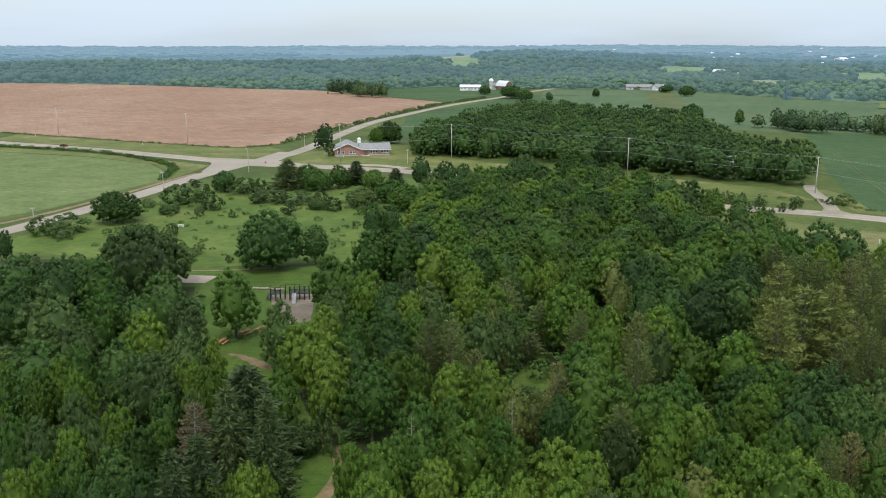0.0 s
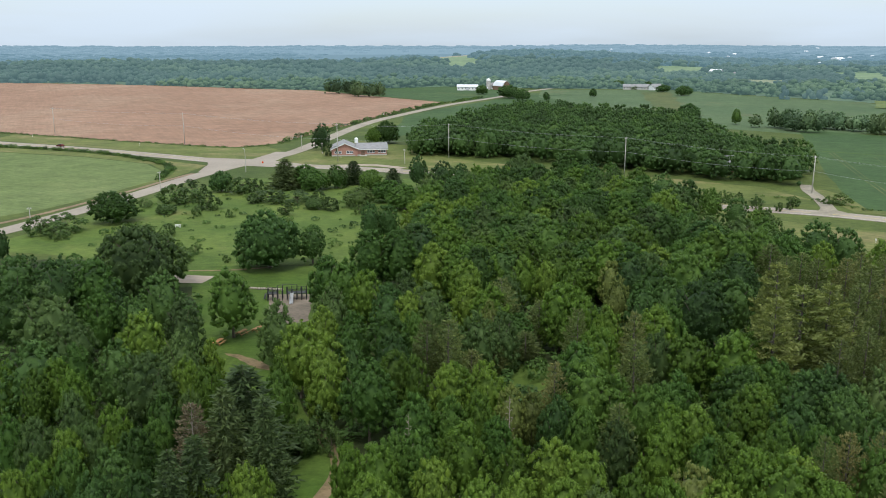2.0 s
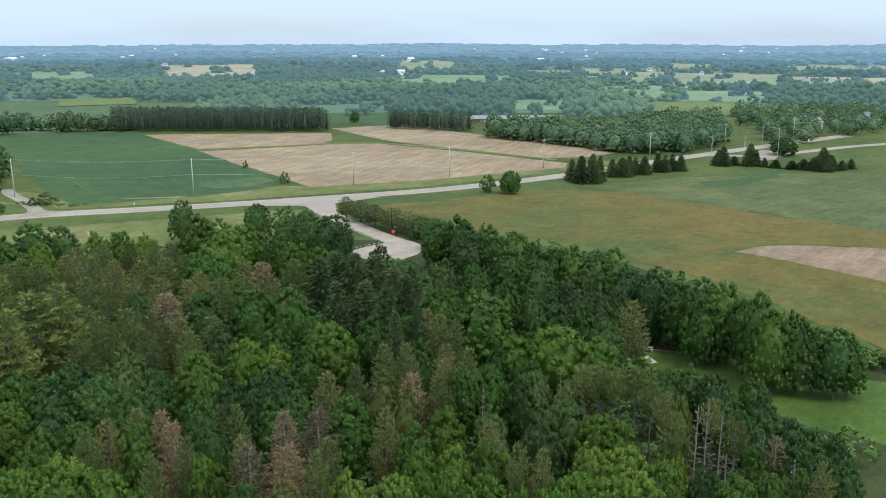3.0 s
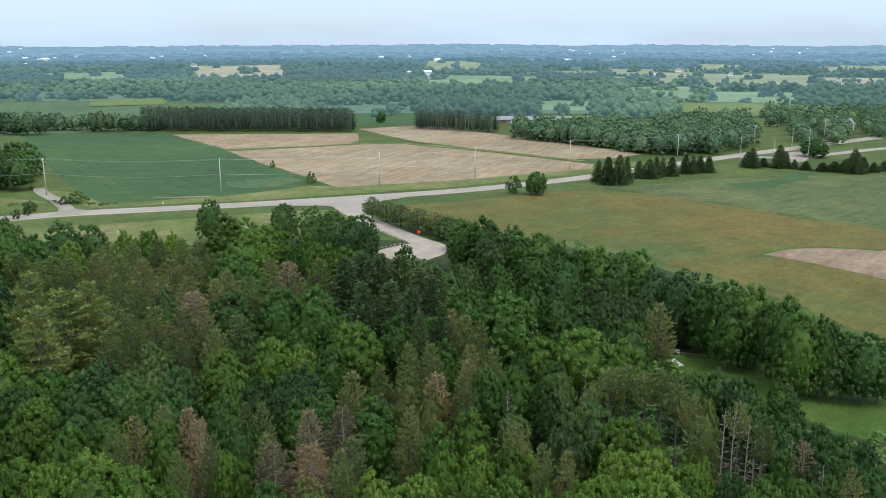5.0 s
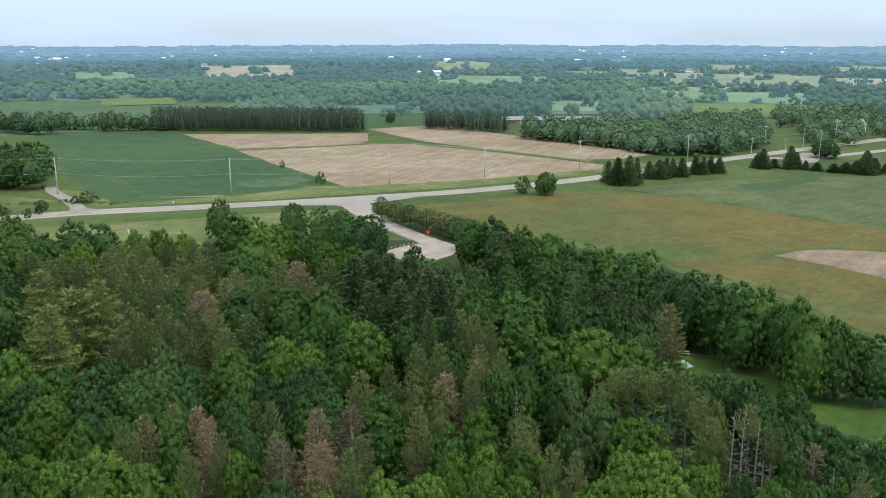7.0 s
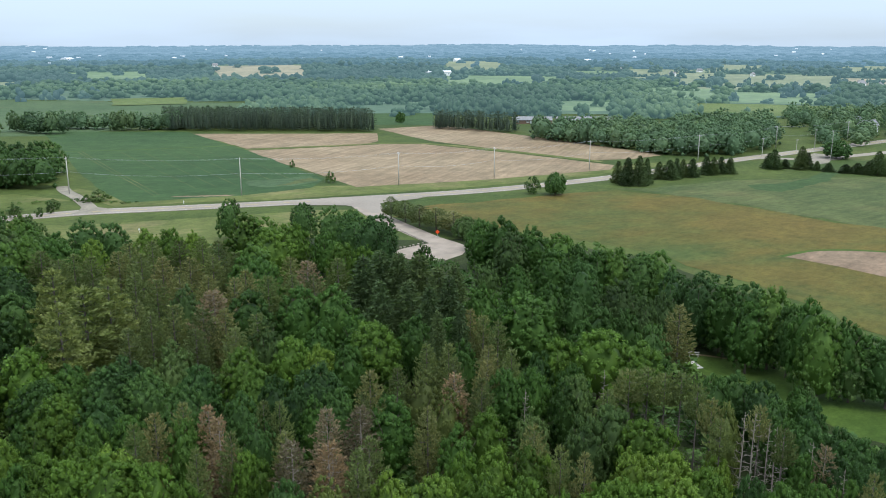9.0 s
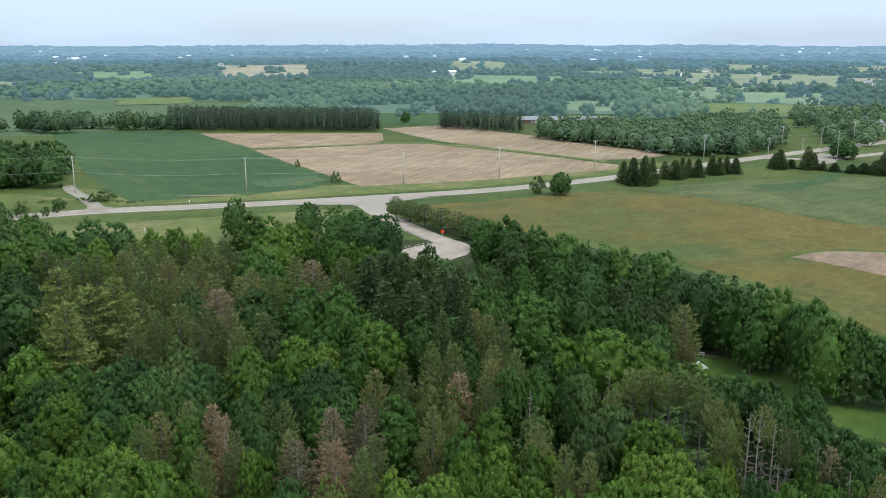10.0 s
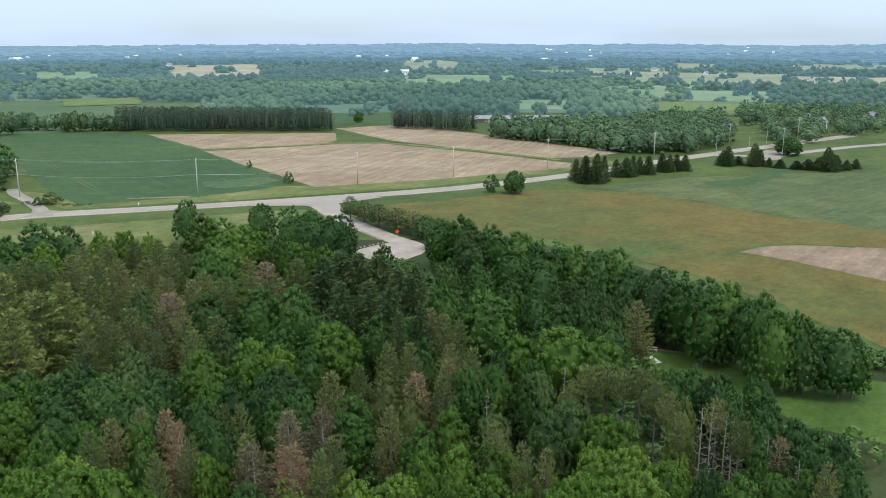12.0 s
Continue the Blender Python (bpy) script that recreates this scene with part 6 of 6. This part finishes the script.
for x, y, w in ((403, 1341, 14), (452, 1405, 20), (465, 1340, 12), (517, 1436, 16), (-355, 2720, 13), (1604, 1380, 18), (1139, 297, 12), (1335, 670, 11), (1180, 330, 14), (2128, 1336, 20), (620, 1480, 14), (700, 1500, 18), (350, 1430, 12), (300, 1300, 12), (2000, 1650, 18), (1880, 1500, 14), (960, 1450, 11), (840, 1900, 24), (700, 2200, 26), (560, 2300, 24), (930, 2500, 30), (1250, 2700, 36), (1500, 700, 10), (1440, 830, 10), (1700, 900, 12), (1320, 860, 10), (1400, 560, 10), (560, 150, 12), (590, 165, 11), (620, 130, 14)):
    barn(x, y, rnd.uniform(0, 180), w, w * 0.5, 3.4 + w * 0.05, 5.5 + w * 0.12, M["white"], M["tin"] if w > 17 else M["grey_roof"], "pale farm building among distant trees", "far_house", False, 3)
rnd = random.Random(9)
for k in range(34):
    a, d = radians(rnd.choice((13, 17, 22, 24, 25, 33, 40, 47, 55, 60, 66, 71)) + rnd.uniform(-2, 2)), rnd.uniform(2900, 4300)
    w = rnd.uniform(8, 20)
    b = barn(d * math.sin(a), d * math.cos(a), rnd.uniform(0, 180), w, w * 0.5, 5, 7, M["white"], M["tin"], "pale town building on the horizon", "town_building", False, 3)

sheet("bare_strip", [(228, 970), (257, 946), (190, 656), (170, 668)], 0.14, M["pasture"], "dry brownish strip in the broad green field", "field", 8, 3.0)
ribbon("farm_lane", smooth_line([(478.9, 357.1), (479.4, 335.7), (495.5, 323.1), (506.6, 302.8), (504.1, 286.0)]), 5.0, 0.3, M["gravel"], "pale gravel farm lane beside the sheds", "lane")

# ---------------------------------------------------------------- park
sheet("play_area", [(-37, 173), (-27.5, 173), (-25.5, 155), (-31, 152), (-34, 160)], 0.09, M["mulch"], "grey-brown bark mulch under the playground", "play area", 2, 0.3)
sheet("shelter_pad", [(-66, 182.5), (-53.5, 181.5), (-52, 187.5), (-62, 189)], 0.12, M["lot"], "pale concrete pad beside the lawn", "paving", 3, 0.05)
ribbon("lawn_path", smooth_line([(-66, 192.5), (-50, 193), (-40, 196)]), 0.9, 0.085, M["track"], "worn earth path along the meadow edge", "path")
sheet("foot_path", [(-37.5, 137.5), (-35, 137), (-32, 135), (-28.5, 131.5), (-28, 129.6), (-30.5, 130.6), (-34, 134)], 0.09, M["track"], "bare trodden earth path", "path", 1, 0.25)
ribbon("woodland_path", smooth_line([(-19, 109), (-16.5, 105), (-13.8, 100.5), (-13, 95), (-14.2, 89.5), (-16, 84)]), 1.8, 0.09, M["track"], "bare trodden earth path through the grass", "path")
ribbon("fairway_path", smooth_line([(127, 64), (131.5, 57), (135, 45)]), 0.7, 0.085, M["track"], "worn line along the fairway edge", "path")


def playground(x, y, turn):
    p = empty("playground_structure", pose(x, y, 0.09, 0, 0, turn), "black and grey playground tower with a slide", "playground")
    for i in range(9):
        for j in range(3):
            bm = bmesh.new()
            tube(bm, [(-4 + i, -1 + j, -0.1), (-4 + i, -1 + j, 1.9 + ((i * 2 + j) % 3) * 0.5)], [0.08, 0.08], 8)
            part("post", bm, M["black"], p)
    for i in (0, 2, 3):
        bm = bmesh.new()
        box(bm, -3.95 + i * 2.0, -0.95, 1.35, -2.05 + i * 2.0, 0.95, 1.45)
        part("platform", bm, M["black"], p)
        for s in (-0.98, 0.98):
            bm = bmesh.new()
            for k in range(7):
                tube(bm, [(-3.85 + i * 2 + k * 0.28, s, 1.46), (-3.85 + i * 2 + k * 0.28, s, 2.3)], [0.02, 0.02], 5)
            tube(bm, [(-3.9 + i * 2, s, 2.32), (-2.1 + i * 2, s, 2.32)], [0.035, 0.035], 6)
            part("guard_rail", bm, M["black"], p)
    bm = bmesh.new()
    prof = [(-0.38, 0.3), (-0.38, 0.0), (0.38, 0.0), (0.38, 0.3)]
    rows = []
    for k in range(9):
        u = k / 8
        z = 1.42 * (1 - u) ** 1.3 + 0.18
        rows.append([bm.verts.new((1.0 + a, -1.0 - 3.0 * u, z + b)) for a, b in prof])
    for a, b in zip(rows, rows[1:]):
        for k in range(3):
            bm.faces.new((a[k], b[k], b[k + 1], a[k + 1]))
    bmesh.ops.solidify(bm, geom=bm.faces[:], thickness=0.05)
    part("slide", bm, M["grey_plastic"], p, "pale grey slide")
    for z in (0.4, 0.8, 1.2):
        bm = bmesh.new()
        box(bm, -4.6 - 0.3 * (1.4 - z), -0.6, z - 0.05, -4.2 - 0.3 * (1.4 - z), 0.6, z)
        part("step", bm, M["black"], p)
    bm = bmesh.new()
    tube(bm, [(-2.0, 0, 3.0), (0, 0, 3.25), (2.0, 0, 3.0)], [0.05] * 3, 6)
    part("overhead_bar", bm, M["black"], p)


playground(-32.2, 169.5, 6)


def boulder_mesh(name, seed, material):
    rng = np.random.default_rng(seed)
    v, f = blob(5, 8, rng)
    return raw(name, v * np.array([0.5, 0.4, 0.32]) + np.array([0, 0, 0.2]), f, material, True)


STONES = [boulder_mesh("boulder", 400 + k, M["stone"]) for k in range(4)]


def boulder_row(p, q, n, s, label, group, seed):
    rnd = random.Random(seed)
    for k in range(n):
        t = k / max(1, n - 1)
        x, y = p[0] + (q[0] - p[0]) * t + rnd.uniform(-0.15, 0.15), p[1] + (q[1] - p[1]) * t + rnd.uniform(-0.15, 0.15)
        b = tagged(new("boulder", STONES[k % 4]), label, "boulder", group)
        b.matrix_basis = pose(x, y, 0.05, 0, 0, rnd.uniform(0, 360)) @ Matrix.Diagonal((s * rnd.uniform(0.8, 1.25), s * rnd.uniform(0.8, 1.25), s, 1))


boulder_row((-43, 177.5), (-34.5, 176), 14, 0.9, "pale edging boulder beside the playground", "playground edging", 1)
boulder_row((170.8, 172.5), (162.3, 150.2), 19, 0.7, "pale boulder lining the park road", "park road boulders", 2)
boulder_row((150, 151.5), (160.5, 150), 8, 0.7, "pale boulder lining the car park", "car park boulders", 3)


def picnic_table(x, y, turn):
    t = empty("picnic_table", pose(x, y, 0.06, 0, 0, turn), "orange-brown stained wooden picnic table on the grass", "picnic table", "picnic tables")
    for k in range(5):
        bm = bmesh.new()
        box(bm, -1.2, -0.38 + k * 0.155, 0.72, 1.2, -0.24 + k * 0.155, 0.76)
        part("plank", bm, M["table_wood"], t)
    for s in (-0.72, 0.72):
        bm = bmesh.new()
        box(bm, -1.2, s - 0.14, 0.42, 1.2, s + 0.14, 0.46)
        part("bench", bm, M["table_wood"], t)
    for s in (-0.8, 0.8):
        for q in (-1, 1):
            bm = bmesh.new()
            box(bm, -0.04, -0.05, 0, 0.04, 0.05, 0.84, Matrix.Translation((s, q * 0.62, 0)) @ Matrix.Rotation(q * 0.5, 4, "X"))
            part("leg", bm, M["table_wood"], t)
        bm = bmesh.new()
        box(bm, s - 0.05, -0.85, 0.36, s + 0.05, 0.85, 0.418)
        part("brace", bm, M["table_wood"], t)


picnic_table(-36.6, 147.2, 62)
picnic_table(-34.2, 149.0, 62)
picnic_table(-39.6, 142.2, 75)


def pad(x, y, turn, w, l, label):
    bm = bmesh.new()
    box(bm, -w / 2, -l / 2, -0.1, w / 2, l / 2, 0.14)
    bmesh.ops.bevel(bm, geom=bm.edges[:], offset=0.02, segments=1, affect="EDGES")
    ob = tagged(part("tee_pad", bm, M["concrete"]), label, "paving")
    ob.matrix_basis = pose(x, y, 0, 0, 0, turn)


pad(-21.0, 97.2, 15, 1.5, 3.2, "pale concrete tee pad set in the lawn")
pad(126.2, 56.2, -35, 1.6, 3.2, "pale concrete tee pad on the fairway")


def bench(x, y, turn, wood, label):
    b = empty("bench", pose(x, y, 0.05, 0, 0, turn), label, "bench")
    for k in range(3):
        bm = bmesh.new()
        box(bm, -0.9, -0.2 + k * 0.14, 0.43, 0.9, -0.08 + k * 0.14, 0.47)
        part("seat_plank", bm, wood, b)
    for s in (-0.7, 0.7):
        bm = bmesh.new()
        box(bm, s - 0.06, -0.18, 0, s + 0.06, 0.2, 0.428)
        part("leg", bm, wood, b)
    bm = bmesh.new()
    box(bm, -0.9, 0.24, 0.6, 0.9, 0.28, 0.85)
    part("backrest", bm, wood, b)


bench(129.8, 58.0, -60, M["pole_wood"], "weathered grey wooden bench on the fairway")
bench(-77, 241.2, 0, M["white"], "pale bench in the rough meadow")


def road_sign(x, y, turn):
    s = empty("warning_sign", pose(x, y, 0.05, 0, 0, turn), "orange diamond roadwork sign on a metal stand", "road sign")
    for k in (-1, 1):
        bm = bmesh.new()
        tube(bm, [(k * 0.55, -0.5, 0), (0, 0, 0.7)], [0.025, 0.025], 6)
        part("stand_leg", bm, M["metal"], s)
        bm = bmesh.new()
        tube(bm, [(k * 0.55, 0.5, 0), (0, 0, 0.7)], [0.025, 0.025], 6)
        part("stand_leg", bm, M["metal"], s)
    bm = bmesh.new()
    tube(bm, [(0, 0, 0.6), (0, 0, 2.3)], [0.03, 0.03], 8)
    part("post", bm, M["metal"], s)
    bm = bmesh.new()
    box(bm, -0.42, -0.06, -0.42, 0.42, -0.032, 0.42, Matrix.Translation((0, 0, 1.75)) @ Matrix.Rotation(radians(45), 4, "Y"))
    panel = part("panel", bm, M["orange"], s, "bright orange diamond panel")
    for k in (-1, 0, 1):
        bm = bmesh.new()
        box(bm, -0.2, -0.068, 1.73 + k * 0.15, 0.2, -0.0605, 1.77 + k * 0.15)
        part("legend_bar", bm, M["black"], panel)


road_sign(168.4, 151.8, -48)


def marker(x, y, h, label="white roadside marker post in the verge"):
    m = empty("marker_post", pose(x, y, 0, 0, 0, -20), label, "marker post", "roadside markers")
    bm = bmesh.new()
    tube(bm, [(0, 0, -0.1), (0, 0, h)], [0.05, 0.045], 8)
    part("post", bm, M["white"], m)
    bm = bmesh.new()
    box(bm, -0.16, -0.03, h - 0.5, 0.16, -0.052, h)
    part("plate", bm, M["white"], m)


for x, y, h in ((-237, 491, 1.5), (-160, 448.5, 1.5), (-43, 643, 1.5), (117, 219.6, 1.3), (150, 250, 1.1), (189, 193, 1.3), (-47, 397, 1.2)):
    marker(x, y, h)


def stop_sign(x, y, turn):
    s = empty("stop_sign", pose(x, y, 0, 0, 0, turn), "red and white octagonal road sign at the junction", "road sign")
    bm = bmesh.new()
    tube(bm, [(0, 0, -0.1), (0, 0, 2.3)], [0.035, 0.035], 6)
    part("post", bm, M["metal"], s)
    bm = bmesh.new()
    bmesh.ops.create_cone(bm, cap_ends=True, segments=8, radius1=0.42, radius2=0.42, depth=0.02, matrix=Matrix.Translation((0, -0.06, 2.1)) @ Matrix.Rotation(radians(90), 4, "X") @ Matrix.Rotation(radians(22.5), 4, "Z"))
    part("plate", bm, M["orange"], s)


stop_sign(-77.8, 366.9, 20)


def car(x, y, turn, paint, label):
    c = empty("car", pose(x, y, 0.13, 0, 0, turn), label, "car")
    bm = bmesh.new()
    prof = [(-2.2, 0.35), (2.2, 0.35), (2.25, 0.75), (1.1, 0.92), (0.45, 1.42), (-1.2, 1.45), (-2.0, 0.98), (-2.25, 0.8)]
    e = [[bm.verts.new((a, s * (0.86 if b < 1.2 else 0.68), b)) for a, b in prof] for s in (-1, 1)]
    bm.faces.new(e[0])
    bm.faces.new(e[1][::-1])
    for i in range(8):
        bm.faces.new((e[0][i], e[0][(i + 1) % 8], e[1][(i + 1) % 8], e[1][i]))
    bmesh.ops.bevel(bm, geom=bm.edges[:], offset=0.05, segments=2, affect="EDGES")
    part("body", bm, paint, c)
    for s in (-1, 1):
        bm = bmesh.new()
        v = [bm.verts.new(p) for p in ((-1.6, s * 0.86, 0.98), (0.9, s * 0.86, 0.98), (0.4, s * 0.74, 1.36), (-1.15, s * 0.74, 1.38))]
        bm.faces.new(v)
        bmesh.ops.solidify(bm, geom=bm.faces[:], thickness=0.03)
        part("side_window", bm, M["glass"], c)
        for k in (-1.35, 1.4):
            bm = bmesh.new()
            tube(bm, [(k, s * 0.68, 0.33), (k, s * 0.9, 0.33)], [0.33, 0.33], 14)
            part("wheel", bm, M["tyre"], c)
    for s in (-0.6, 0.6):
        bm = bmesh.new()
        box(bm, 2.2, s - 0.18, 0.6, 2.28, s + 0.18, 0.74)
        part("headlight", bm, M["white"], c)


car(-200, 443.5, 153, M["carred"], "dark maroon car on the highway")

# pale wheel tracks and bare spots in the dark crop field
for o in (0.0, 2.0):
    ribbon("wheel_track", smooth_line([(192 + o, 414), (180 + o, 373), (168.4 + o, 332.5), (160 + o, 301.5), (151.4 + o, 271)]), 0.5, 0.075, M["pasture"], "pale wheel track pressed into the crop", "track")
for o in range(6):
    ribbon("wheel_track", smooth_line([(206 + o * 9, 398 - o * 4), (186 + o * 8, 330 - o * 3), (170 + o * 7, 274 - o * 3)]), 0.35, 0.072, M["pasture"], "faint drill line across the crop", "track")
sheet("bare_spot", [(156, 265), (165, 257.5), (172, 251.5), (168, 252), (160, 259), (154, 265)], 0.078, M["dirt"], "bare dry soil at the crop field edge", "soil", 1, 0.5)
sheet("bare_spot", [(193, 275), (206, 269), (218, 266.5), (212.4, 253), (200, 251.5), (189, 257.5), (186.6, 264.7)], 0.078, M["crop_far"], "thin pale patch at the crop field edge", "soil", 1.5, 1.0)
sheet("bare_spot", [(193, 257), (199, 257.5), (204, 259.5), (209, 262), (214.5, 262.5), (215, 258), (211, 253.5), (206, 255.5), (199, 254)], 0.082, M["pasture"], "bare dry soil at the crop field edge", "soil", 1, 0.7)
# grass strips between the stubble fields, dark ditch edges
ribbon("grass_strip", smooth_line([(253, 360), (290, 342), (318, 328), (334, 308), (337, 255), (334, 200)]), 4.5, 0.075, M["verge"], "green grass strip between stubble fields", "grass")
ribbon("ditch_grass", smooth_line([(-240, 447), (-178, 421), (-139, 392), (-116, 362), (-111, 330)]), 2.2, 0.1, M["lawn"], "dark uncut grass along the grain field", "grass")
ribbon("ditch_grass", smooth_line([(-330, 549), (-230, 496), (-137, 449.5), (-107, 439), (-88, 456), (-66, 540), (-37, 652), (2, 786)]), 2.2, 0.1, M["lawn"], "dark uncut grass along the ploughed field", "grass")
ribbon("dirt_shoulder", smooth_line([(-145, 230), (-131, 250), (-117, 292), (-108, 330), (-103, 348)]), 2.2, 0.09, M["dirt"], "bare tan earth shoulder of the country road", "road shoulder")
ribbon("crop_headland", smooth_line([(175, 432), (188.5, 421.7), (213.8, 402.2), (245.8, 386.3), (262, 380)]), 2.0, 0.08, M["lawn"], "dark grassy line across the crop field", "grass")

# undergrowth beneath the trees
stand("undergrowth", [(-135, 195), (-72, 200), (-62, 176), (-50, 165), (-46, 130), (-26, 84), (-8, 84), (-14, 108), (-20, 122), (-22, 168), (-8, 240), (30, 290), (70, 240), (95, 205), (138, 168), (140, 138), (156, 124), (182, 134), (184, 95), (168, 62), (146, 25), (134, 48), (126, 66), (120, 50), (112, 20), (60, 20), (-60, 40), (-130, 110)], 7.5, 1.6, 3.4, 2.0, 3.4, SHRUB, M["leaf_wood"], "green undergrowth beneath the park trees", 31)
sheet("glade", [(4, 131), (10, 134), (18, 130), (18, 116), (12, 106), (5, 112)], 0.07, M["meadow"], "small grassy glade among the trees", "grass", 4, 0.8)
ribbon("road_east", smooth_line([(393, 154), (407.5, 127.6), (425.2, 122.8), (445.1, 116.0), (475.1, 105.7), (509.2, 88.5)]), 6.5, 0.11, M["road"], "pale side road leaving the highway", "road")
sheet("gravel_yard", [(391.4, 131.4), (413.2, 136.9), (429.4, 138.0), (429.1, 131.4), (418.0, 124.7), (397.5, 121.3), (387.8, 124.1)], 0.1, M["gravel"], "pale gravel yard beside the highway", "yard", 4, 0.5)
sheet("lush_strip", [(313.7, 123.8), (328.3, 115.1), (349.5, 112.5), (369.5, 113.4), (368.3, 107.2), (350.0, 104.9), (329.5, 105.2), (306.7, 108.3), (305.6, 117.3)], 0.085, M["lush"], "lush dark green hollow in the pasture", "grass", 4, 1.2)


def brush(name, line, gap, spread, lo, hi, label, seed, material):
    """Ragged low growth along a plan line."""
    rng = np.random.default_rng(seed)
    pts = np.array(smooth_line(line, 30))
    step = np.concatenate([[0], np.cumsum(np.linalg.norm(np.diff(pts, axis=0), axis=1))])
    at = np.arange(0, step[-1], gap) + rng.uniform(-0.4, 0.4, len(np.arange(0, step[-1], gap))) * gap
    x, y = np.interp(at, step, pts[:, 0]) + rng.normal(0, spread, len(at)), np.interp(at, step, pts[:, 1]) + rng.normal(0, spread, len(at))
    h = rng.uniform(lo, hi, len(at))
    return wood(name, x, y, h, h * rng.uniform(0.8, 1.4, len(at)), SHRUB, material, label, "brush", rng)


brush("ditch_brush", [(-300, 474), (-240, 447), (-178, 421), (-139, 392), (-117, 362), (-112, 330)], 1.6, 0.5, 0.7, 1.7, "ragged brush along the grain field", 41, M["leaf_wood"])
brush("fence_brush", [(-330, 549), (-230, 496), (-137, 449.5), (-107, 439), (-90, 450)], 2.4, 0.4, 0.4, 1.0, "ragged weeds along the ploughed field", 42, M["leaf_wood"])
brush("roadside_brush", [(-88, 456), (-70, 530), (-45, 625), (-5, 755), (40, 850)], 3.0, 1.6, 0.8, 2.4, "ragged brush beside the country road", 43, M["leaf_wood"])
brush("fence_brush", [(98, 300), (118, 288), (132, 275), (139, 262)], 2.6, 1.6, 0.4, 0.9, "weeds on the verge beside the driveway", 44, M["leaf_wood"])
rng = np.random.default_rng(45)
wx, wy = fill([(-112, 225), (-98, 285), (-74, 325), (-16, 320), (-12, 240), (-30, 205), (-60, 200)], 5.0, rng)
wk = rng.random(len(wx)) < 0.45
wx, wy = wx[wk], wy[wk]
wh = rng.uniform(0.35, 1.3, len(wx)) * rng.uniform(0.5, 1.2, len(wx))
wood("meadow_weeds", wx, wy, wh, wh * rng.uniform(0.9, 1.6, len(wx)), SHRUB, M["leaf_wood"], "scattered low weeds in the meadow", "weeds", rng)
brush("fairway_brush", [(126, 70), (138, 60), (144, 48), (147, 30), (150, 5)], 1.5, 1.2, 1.2, 3.2, "ragged undergrowth at the foot of the fairway trees", 46, M["leaf_wood"])
